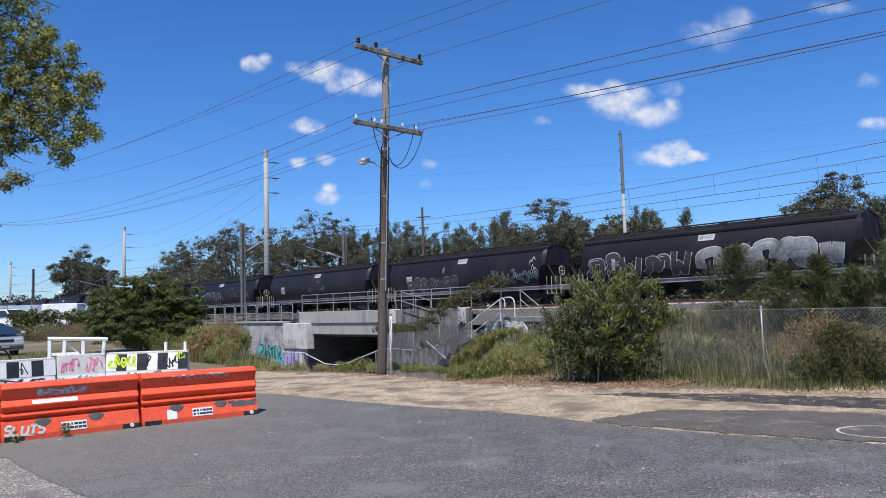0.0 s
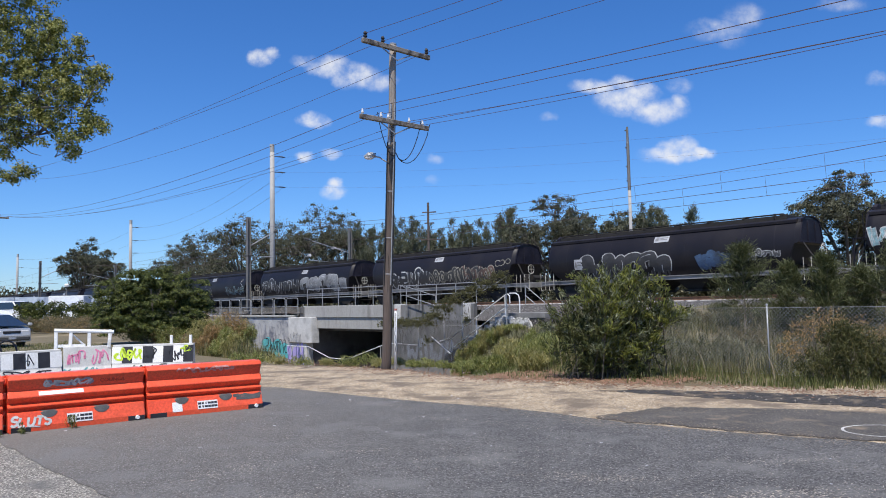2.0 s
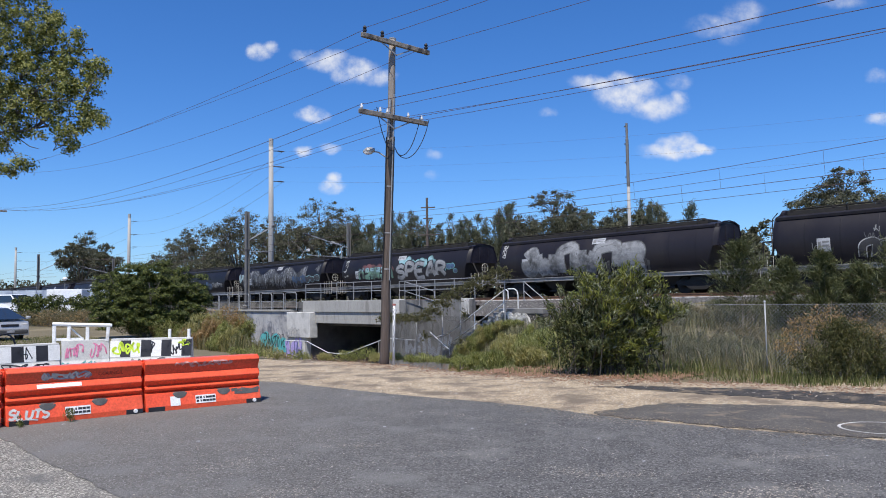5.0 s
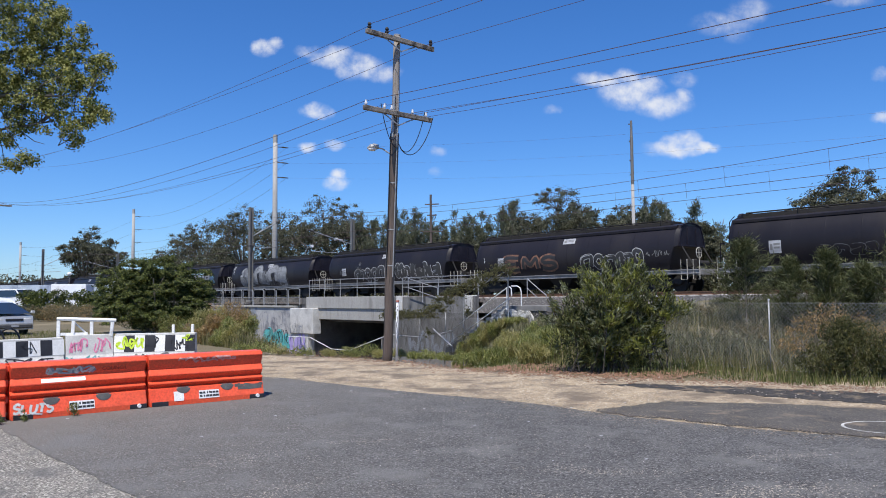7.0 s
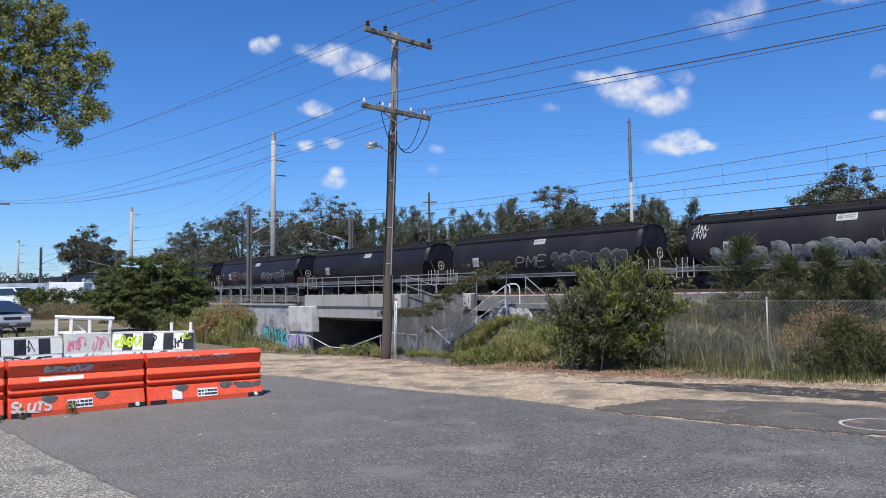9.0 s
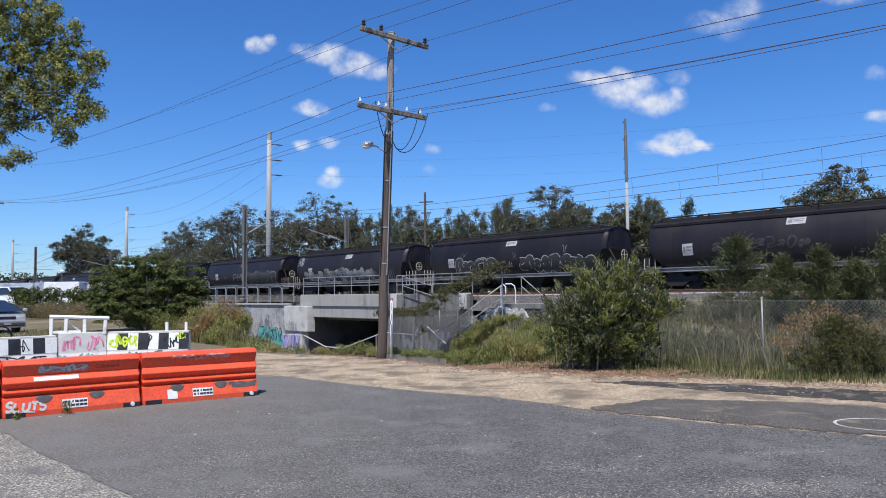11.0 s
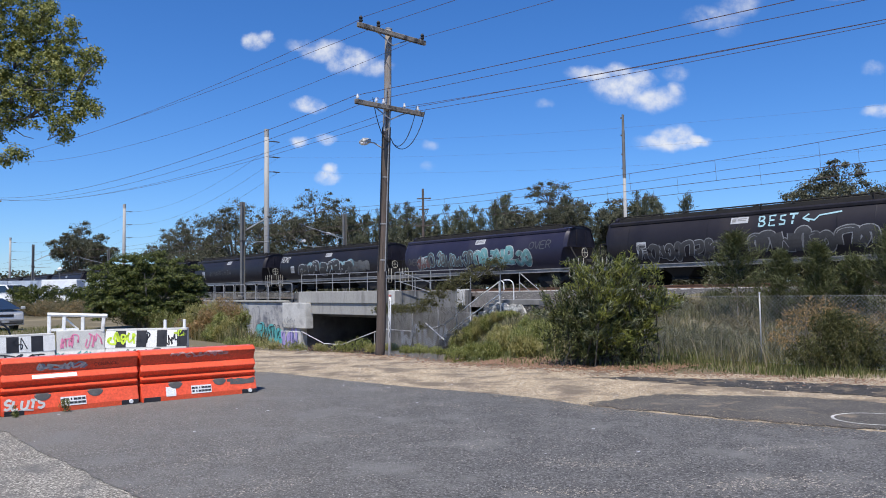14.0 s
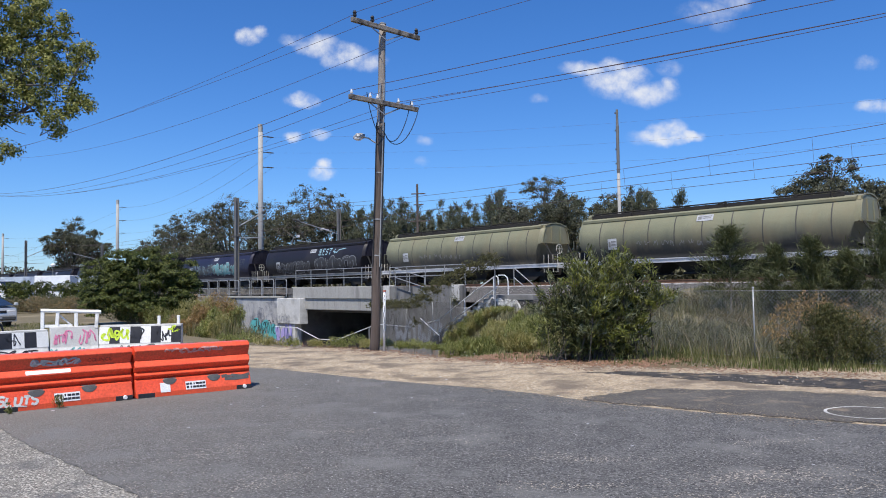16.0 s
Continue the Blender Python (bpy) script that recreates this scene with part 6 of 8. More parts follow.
def barriers():
    ends = [(-8.05, 9.72), (-6.43, 10.9), (-4.9, 12.16), (-3.3, 13.3)]
    rng = np.random.default_rng(11)
    labels = [("orange plastic water-filled road barrier on asphalt", []),
              ("orange plastic road barrier with white label and sprayed tags", [("label_plate", 0.0, 0.14, 0.36, 0.13, "placard"), ("reflector", -0.25, 0.535, 0.62, 0.055, "placard")]),
              ("scuffed orange plastic road barrier with white stickers", [("label_plate", 0.0, 0.14, 0.34, 0.13, "placard"), ("sticker", -0.5, 0.14, 0.16, 0.15, "placard")])]
    made = []
    for (a, b), (lab, tags) in zip(zip(ends, ends[1:]), labels):
        a, b = Vector((*a, 0)), Vector((*b, 0))
        c, ang = (a + b) / 2, math.degrees(math.atan2(b.y - a.y, b.x - a.x))
        # the front face lies on the line between the feet
        nrm = Vector((-(b - a).y, (b - a).x, 0)).normalized()
        made.append(make_barrier(Matrix.Translation(c + nrm * 0.267 + Vector((0, 0, 0.019))) @ pose(0, 0, 0, 0, 0, ang), lab, tags))
    b1, b2 = made[1], made[2]
    for st in word_strokes("SLUTS", -0.95, -0.4, 0.09, 0.215, 5, 0.25):
        part("graffiti_letter", on_front(bmesh.new(), st, 0.036, 0.006, front_y), M["g_white"], b1, "white sprayed letter")
    part("graffiti", on_front(bmesh.new(), [[(-0.8, 0.05), (-0.68, 0.075), (-0.55, 0.06)]], 0.022, 0.005, front_y), M["g_white"], b1, "white sprayed underline")
    part("graffiti", on_front(bmesh.new(), scribble(rng, -0.48, 0.18, 0.62, 0.73, 6), 0.028, 0.006, front_y), M["g_white"], b1, "white sprayed scribble")
    part("graffiti", on_front(bmesh.new(), scribble(rng, -0.46, 0.2, 0.62, 0.72, 5), 0.03, 0.004, front_y), M["g_slate"], b1, "slate blue sprayed shadow")
    part("graffiti", on_front(bmesh.new(), scribble(rng, -0.5, 0.5, 0.68, 0.77, 9), 0.026, 0.005, front_y), paint("spray_faded_pink", (0.62, 0.32, 0.28)), b2, "faded pale sprayed scribble")
    written("lettering", "COUNCIL", 0.085, paint("faded_red_print", (0.33, 0.05, 0.03)), b1, Matrix.Translation((0.3, front_y(0.64) - 0.008, 0.64)) @ pose(0, 0, 0, 112), "faded dark red stencilled letters")
    part("scuff", on_front(bmesh.new(), [[(0.45, 0.24), (0.62, 0.25), (0.8, 0.22), (0.95, 0.25)], [(0.5, 0.2), (0.7, 0.19), (0.93, 0.2)]], 0.05, 0.004, front_y), M["grey_rubber"], b2, "grey scuff")


barriers()


# ---- striped concrete blocks ----
def block_y(z):
    return -float(np.interp(z, [0, 0.12, 0.3, 0.85], [0.32, 0.32, 0.2, 0.12]))


def concrete_block(a, b, h, stripes, label, seed, tags):
    a, b = Vector((*a, 0)), Vector((*b, 0))
    ln, ang = (b - a).length, math.degrees(math.atan2(b.y - a.y, b.x - a.x))
    t = thing("concrete_barrier", Matrix.Translation((a + b) / 2) @ pose(0, 0, 0, 0, 0, ang), label, "concrete barrier", "painted concrete blocks")
    bm = bmesh.new()
    prof = [(-0.32, 0), (-0.32, 0.12), (-0.2, 0.3), (-0.12, h), (0.12, h), (0.2, 0.3), (0.32, 0.12), (0.32, 0)]
    extrude(bm, prof, -ln / 2 + 0.01, ln / 2 - 0.01)
    fixed(bm)
    bmesh.ops.bevel(bm, geom=bm.edges[:], offset=0.012, segments=1, affect="EDGES")
    part("block", bm, M["concrete_white"], t)
    rng = np.random.default_rng(seed)
    if stripes:
        w = ln / stripes
        for i in range(stripes):
            x = -ln / 2 + w * (i + 0.5)
            bm = bmesh.new()
            z0, z1 = 0.34, h - 0.05
            v = [bm.verts.new((x + w * k, block_y(z) - 0.004 - (0.001 if i % 2 else 0), z)) for k, z in ((-0.5, z0), (0.5, z0), (0.5, z1), (-0.5, z1))]
            bm.faces.new(v)
            fixed(bm)
            part("stripe", bm, M["black_paint"] if i % 2 else M["white_paint"], t)
    for x0, x1, z0, z1, n, wd, colour in tags:
        part("graffiti", on_front(bmesh.new(), scribble(rng, x0, x1, z0, z1, n), wd, 0.009, block_y), M[colour], t, "sprayed scribble")
    return t


def block_row():
    concrete_block((-13.6, 16.2), (-10.2, 19.6), 0.78, 17, "low concrete barrier with black and white painted stripes", 1, [(0.4, 2.2, 0.1, 0.3, 7, 0.03, "g_black"), (1.3, 1.75, 0.4, 0.7, 4, 0.025, "g_black"), (0.2, 0.6, 0.4, 0.7, 4, 0.025, "g_black")])
    concrete_block((-10.15, 19.65), (-9.15, 20.25), 0.83, 0, "pale concrete block with pink and teal sprayed scribbles", 2, [(-0.5, -0.05, 0.35, 0.75, 5, 0.03, "g_pink"), (0.05, 0.5, 0.35, 0.75, 5, 0.03, "g_pink"), (-0.55, 0.55, 0.1, 0.3, 8, 0.025, "g_teal")])
    concrete_block((-9.1, 20.3), (-7.02, 20.62), 0.83, 8, "low striped concrete barrier with lime and black graffiti", 3, [(-1.0, -0.3, 0.4, 0.75, 6, 0.05, "g_lime"), (-0.3, 0.1, 0.4, 0.75, 4, 0.035, "g_black"), (0.4, 1.0, 0.36, 0.78, 6, 0.035, "g_black"), (-0.9, 0.6, 0.1, 0.3, 9, 0.03, "g_black"), (0.7, 1.0, 0.6, 0.78, 3, 0.03, "g_lime")])
    # white timber frame resting on the blocks
    f = thing("timber_trestle", Matrix.Translation((-9.72, 19.93, 0.79)) @ pose(0, 0, 0, 0, 0, 18), "white painted timber trestle frame on the concrete blocks", "barrier frame")
    part("top_rail", tube(bmesh.new(), [(-0.72, 0, 0.47), (0.72, 0, 0.4)], 0.05, 8), M["white_paint"], f)
    part("bottom_rail", box(bmesh.new(), (-0.35, 0.02, 0.06), (0.75, 0.05, 0.07)), M["white_paint"], f)
    part("brace", tube(bmesh.new(), [(-0.38, 0.03, 0.44), (0.0, 0.12, 0.05)], 0.025, 6), M["white_paint"], f)
    for x, k in ((-0.68, 0), (-0.33, 0.03), (0.12, 0.0), (0.62, 0.04)):
        part("leg", box(bmesh.new(), (x, 0, 0.22), (0.085, 0.06, 0.48), bevel=0.008, ry=k * 100), M["white_paint"], f)
    for x, y in ((-7.62, 20.52), (-7.12, 20.6)):
        p = thing("white_post", pose(x, y, 0.8), "short white marker post on a concrete block", "post", "white marker posts")
        part("post", box(bmesh.new(), (0, 0, 0.12), (0.075, 0.06, 0.27), bevel=0.01), M["white_paint"], p)


block_row()


# ---- chain-link fences ----
def chain_fence(name, p0, p1, h, label, step=3.0, pitch=0.1, wire=0.0045, zfun=None, first=0.0, weave="galv"):
    """Posts, a top wire and woven diamonds between two (s, d) points."""
    f = thing(name, pose(0, 0, 0), label, "wire fence")
    ln = math.hypot(p1[0] - p0[0], p1[1] - p0[1])

    def at(u, z):
        k = u / ln
        q = sd(p0[0] + (p1[0] - p0[0]) * k, p0[1] + (p1[1] - p0[1]) * k)
        g = zfun(u) if zfun else land(q.x, q.y)
        return Vector((q.x, q.y, g + z))
    u = first
    while u <= ln:
        bm = tube(bmesh.new(), [at(u, -0.2), at(u, h + 0.05)], 0.017, 8)
        part("post", bm, M["galv"], f, smooth=True)
        part("post_cap", tube(bmesh.new(), [at(u, h + 0.05), at(u, h + 0.08)], [0.034, 0.02], 8), M["galv"], f)
        u += step
    n = int(ln / 1.0)
    for z in (h - 0.01, 0.06):
        part("line_wire", tube(bmesh.new(), [at(ln * i / n, z) for i in range(n + 1)], 0.004, 4), M["galv"], f)
    nrm = (UD * (p1[0] - p0[0]) - US * (p1[1] - p0[1])).normalized() * 0.002
    v, fc = [], []
    for sgn in (1, -1):
        u = -h
        while u < ln:
            a, b = u, u + h
            za, zb = 0.04, h
            if sgn < 0:
                a, b = b, a
            lo, hi = max(0, min(a, b)), min(ln, max(a, b))
            if hi - lo > 0.05:
                def pt(x):
                    return at(x, za + (zb - za) * (x - a) / (b - a)) + nrm * sgn
                p, q = pt(lo), pt(hi)
                d = (q - p).normalized()
                side = d.cross(nrm.normalized()) * wire / 2
                i = len(v)
                v += [p - side, p + side, q + side, q - side]
                fc.append((i, i + 1, i + 2, i + 3))
            u += pitch
    ob = mesh_np("woven_mesh", v, fc, M[weave], f, "diamond wire mesh")
    ob["kind"] = "stuff"
    return f


chain_fence("chain_link_fence", (12.1, 16.75), (-13.0, 16.75), 1.55, "galvanised chain-link fence with thin posts in long grass", 3.0, 0.085, 0.0036, first=1.5)
chain_fence("underpass_fence", (33.4, 26.6), (27.4, 26.6), 2.4, "galvanised chain-link fence in front of the wing wall", 2.1, 0.115, 0.017, zfun=lambda u: -1.5, weave="dark_steel")


# ---- stair to the railway ----
def stairs():
    st = thing("concrete_stair", pose(0, 0, 0), "narrow concrete stair with galvanised handrails up to the railway", "stairs")
    d0, d1 = 26.9, 27.9
    n = 12
    for i in range(n):
        s = 29.6 - (29.6 - 25.0) * (i + 0.5) / n
        z = -1.15 + (1.25 + 1.15) * (i + 1) / n
        part("step", slab(bmesh.new(), s - 0.21, s + 0.21, d0, d1, z - 0.45, z, 0.01), M["concrete"], st)
    bm = bmesh.new()
    prof = [(27.3, -1.0), (26.95, -0.12), (26.72, 0.16), (26.5, 0.22), (26.36, 0.4), (26.1, 0.5), (25.92, 0.7), (25.66, 0.76), (25.5, 0.93), (25.25, 0.98), (25.05, 1.13), (24.82, 1.04), (24.6, 1.1), (24.35, 0.94), (24.1, 1.06), (23.85, 0.98), (23.62, 1.03), (23.4, 0.82), (23.2, 0.5), (22.95, 0.2), (22.95, -1.0)]
    a = [bm.verts.new(sd(s, d0 - 0.2, z)) for s, z in prof]
    b = [bm.verts.new(sd(s, d0 - 0.02, z)) for s, z in prof]
    for k in range(len(prof)):
        bm.faces.new((a[k], a[(k + 1) % len(prof)], b[(k + 1) % len(prof)], b[k]))
    bm.faces.new(a[::-1]), bm.faces.new(b)
    fixed(bm)
    part("string_wall", bm, M["rough_white"], st, "pale sprayed-concrete side wall")
    d = d0 - 0.1
    top = [(29.85, -0.24), (28.95, -0.06), (27.85, 0.56), (26.81, 1.14), (24.95, 2.13), (24.8, 2.17), (24.68, 2.08), (24.66, 1.74), (24.78, 1.6), (25.63, 1.15), (27.03, 0.42), (28.93, -0.64), (29.3, -0.84)]
    part("handrail", tube(bmesh.new(), [sd(s, d, z) for s, z in top], 0.032, 8), M["galv_bright"], st, "bent galvanised handrail")
    part("end_hoop", tube(bmesh.new(), [sd(s, d + 0.25, z) for s, z in ((24.9, 2.2), (24.5, 2.2), (24.32, 2.1), (24.26, 1.9), (24.26, 1.25))], 0.03, 8), M["galv_bright"], st)
    for s, z in ((24.98, 2.1), (27.0, 1.0), (28.9, -0.05)):
        part("post", tube(bmesh.new(), [sd(s, d, z - 1.15), sd(s, d, z)], 0.026, 8), M["galv_bright"], st)
    part("brace", tube(bmesh.new(), [sd(30.18, d0 - 0.3, 0.0), sd(28.74, d0 - 0.3, -0.84)], 0.03, 8), M["galv_bright"], st)
    part("fence_post", tube(bmesh.new(), [sd(24.34, 26.2, 0.4), sd(24.33, 26.2, 3.0)], 0.03, 8), M["galv"], st)
    part("fence_rail", tube(bmesh.new(), [sd(27.4, 26.2, 1.78), sd(24.33, 26.2, 2.95)], 0.024, 8), M["galv"], st)
    part("fence_post", tube(bmesh.new(), [sd(27.4, 26.2, -0.6), sd(27.4, 26.2, 1.8)], 0.028, 8), M["galv"], st)
    part("landing_base", slab(bmesh.new(), 21.6, 25.4, d0 + 0.04, 28.3, -1.2, 1.0, 0.02), M["ballast"], st, "dark stony fill under the landing")
    part("landing", slab(bmesh.new(), 22.6, 25.1, d0, 28.4, 1.0, 1.25, 0.02), M["dark_wall"], st)
    # sloping rails by the bridge end
    r = rail_fence("stub_handrail", [(34.2, 28.2), (31.6, 28.2)], [1.7, 1.1], 1.1, "short sloping galvanised handrail at the bridge end", 1.3)
    rail_fence("ramp_handrail", [(25.77, 29.2), (24.5, 29.2)], [1.6, 0.72], 1.0, "sloping galvanised handrail beside the track", 1.6)
    # low rails along the underpass path
    g = thing("path_handrail", pose(0, 0, 0), "thin galvanised rail dipping along the underpass path", "handrail")
    pts = [sd(45.8, 27, -0.94), sd(43.0, 27, -0.92), sd(40.5, 27, -1.56), sd(38.6, 27, -1.57), sd(35.2, 27, -0.65), sd(34.4, 27, -0.45), sd(31.9, 27, -0.5)]
    part("rail", tube(bmesh.new(), pts, 0.024, 8), M["galv_bright"], g)
    for p in pts[1:5]:
        part("post", tube(bmesh.new(), [p, Vector((p.x, p.y, -2.6))], 0.03, 8), M["galv"], g)


stairs()


# ---- wall paintings ----
def wall_spray():
    """Sprayed patches on the retaining wall and the white block."""
    t = thing("wall_graffiti", Matrix.Translation(sd(0, 28.28, 0)) @ pose(0, 0, 0, 0, 0, TRACK_TURN), "teal, lilac and blue sprayed graffiti on the retaining wall", "graffiti")
    rng = np.random.default_rng(4)

    def put(s0, s1, z0, z1, n, w, colour, y):
        for i, p in enumerate(bubble_letters(rng, s0, s1, z0, z1, (s1 - s0) / n)):
            part("sprayed_shape", ribbon(bmesh.new(), p, w, y + 0.001 * (i % 3), flat=True), M[colour], t)
    put(47.7, 50.9, -1.95, -0.85, 4, 0.52, "g_teal2", 0.02)
    put(47.8, 50.9, -1.5, -0.65, 5, 0.06, "g_black", 0.045)
    put(48.6, 58.0, -1.2, 0.7, 12, 0.03, "g_slate2", 0.02)
    put(52.5, 61.0, -1.0, 0.6, 8, 0.3, "g_slate", 0.015)
    put(45.1, 47.0, -2.3, -0.95, 3, 0.3, "g_purple", 0.25)
    put(45.2, 46.9, -2.3, -1.0, 2, 0.06, "g_blue", 0.28)
    put(45.4, 47.1, -0.75, -0.1, 6, 0.025, "g_slate2", 0.35)
    put(31.0, 33.0, -1.4, -0.7, 4, 0.02, "g_slate2", -0.085)
    put(30.6, 34.4, -1.5, -0.4, 3, 0.26, "g_slate", -0.09)


wall_spray()


# ---- parked vehicles ----
def vehicle(name, m, label, length, width, height, body, profile, glass_from, wheels=0.34, detail=True):
    """A car from a side profile of (x, z), drawn in towards the roof; the front is at +x."""
    c = thing(name, m, label, "car", "parked vehicles")
    bm = bmesh.new()
    rows = []
    for y, k in ((-1, 0.0), (-0.97, 1.0), (0.97, 1.0), (1, 0.0)):
        row = []
        for x, z in profile:
            taper = 1.0 - 0.17 * max(0, (z - glass_from)) / max(0.01, height - glass_from)
            inset = 0.04 if k == 0 else 0
            row.append(bm.verts.new((x * (1 - inset * 0.2), y * width / 2 * taper, z - inset * (0.3 if z > 0.6 else -0.3))))
        rows.append(row)
    n = len(profile)
    for a, b in zip(rows, rows[1:]):
        for k in range(n):
            bm.faces.new((a[k], a[(k + 1) % n], b[(k + 1) % n], b[k]))
    bm.faces.new(rows[0][::-1]), bm.faces.new(rows[-1])
    fixed(bm)
    part("body", bm, body, c)
    gl = M["glass_dark"]
    roof = [p for p in profile if p[1] > glass_from + 0.05]
    xf, xb = max(p[0] for p in roof), min(p[0] for p in roof)
    top_f = max((p for p in roof if p[1] > height - 0.12), key=lambda p: p[0])
    base_f = max((p for p in profile if abs(p[1] - glass_from) < 0.12), key=lambda p: p[0])
    bm = bmesh.new()
    w0, w1 = width / 2 * 0.9, width / 2 * 0.76
    dx = 0.012
    q = [(base_f[0] - 0.06 + dx, -w0, glass_from + 0.04), (base_f[0] - 0.06 + dx, w0, glass_from + 0.04), (top_f[0] + dx, w1, height - 0.08), (top_f[0] + dx, -w1, height - 0.08)]
    off = Vector((0.02, 0, 0.02))
    bm.faces.new([bm.verts.new(Vector(p) + off) for p in q])
    part("windscreen", bm, gl, c)
    for sy in (-1, 1):
        bm = bmesh.new()
        yy0, yy1 = sy * (width / 2 * 0.985 + 0.006), sy * (width / 2 * 0.86 + 0.006)
        f = [bm.verts.new(p) for p in ((base_f[0] - 0.2, yy0, glass_from + 0.05), (xb + 0.35, yy0, glass_from + 0.05), (xb + 0.5, yy1, height - 0.12), (top_f[0] - 0.05, yy1, height - 0.12))]
        bm.faces.new(f)
        part("side_window", bm, gl, c)
        part("mirror", box(bmesh.new(), (base_f[0] - 0.25, sy * (width / 2 + 0.09), glass_from + 0.12), (0.12, 0.2, 0.15), bevel=0.03), body, c)
        part("headlight", box(bmesh.new(), (length / 2 - 0.07, sy * (width / 2 - 0.27), glass_from - 0.24), (0.12, 0.4, 0.14), bevel=0.03), M["porcelain"], c, "clear headlight")
        for x in (-length * 0.29, length * 0.31):
            y = sy * (width / 2 - 0.1)
            bm = tube(bmesh.new(), [(x, y - 0.1, wheels), (x, y - 0.085, wheels), (x, y + 0.085, wheels), (x, y + 0.1, wheels)], [wheels * 0.9, wheels, wheels, wheels * 0.9], 20)
            wh = part("wheel", bm, M["black_rubber"], c)
            part("rim", tube(bmesh.new(), [(x, y + sy * 0.1, wheels), (x, y + sy * 0.108, wheels)], [wheels * 0.62, wheels * 0.55], 14), M["galv"], wh)
    part("grille", box(bmesh.new(), (length / 2 - 0.02, 0, glass_from - 0.26), (0.08, width * 0.46, 0.13), bevel=0.02), M["black_paint"], c)
    part("bumper", box(bmesh.new(), (length / 2 - 0.01, 0, 0.48), (0.16, width * 0.94, 0.22), bevel=0.05), M["grey_rubber"] if detail else body, c)
    part("number_plate", box(bmesh.new(), (length / 2 + 0.08, 0, 0.5), (0.015, 0.37, 0.11)), M["placard"], c)
    return c


def glass_mat(name, tint, rough=0.06):
    m, nd, ln, b = nodes_of(name)
    b.inputs["Base Color"].default_value = (*tint, 1)
    b.inputs["Roughness"].default_value = rough
    b.inputs["Specular IOR Level"].default_value = 0.8
    return m


M["glass_dark"] = glass_mat("dark_window_glass", (0.018, 0.022, 0.026))
M["car_silver"] = surface("silver_paint", (0.52, 0.525, 0.535), (0.56, 0.565, 0.575), 1, 0.32, 0.25, 0.0)
M["car_white"] = surface("white_car_paint", (0.74, 0.74, 0.74), (0.78, 0.78, 0.78), 1, 0.3, 0.0, 0.0)
M["car_blue"] = surface("blue_car_paint", (0.05, 0.16, 0.46), (0.06, 0.18, 0.5), 1, 0.3, 0.1, 0.0)
SUV = [(2.3, 0.3), (2.32, 0.62), (2.25, 0.98), (1.2, 1.1), (0.35, 1.66), (-0.6, 1.74), (-1.9, 1.68), (-2.25, 1.1), (-2.3, 0.6), (-2.25, 0.3)]
VAN = [(2.4, 0.3), (2.42, 0.75), (2.2, 1.15), (1.75, 1.28), (1.0, 2.0), (0.3, 2.1), (-2.3, 2.1), (-2.4, 1.2), (-2.42, 0.3)]
SEDAN = [(2.25, 0.28), (2.28, 0.6), (2.1, 0.82), (1.0, 0.95), (0.3, 1.38), (-0.8, 1.44), (-1.6, 1.05), (-2.2, 1.0), (-2.28, 0.6), (-2.25, 0.28)]


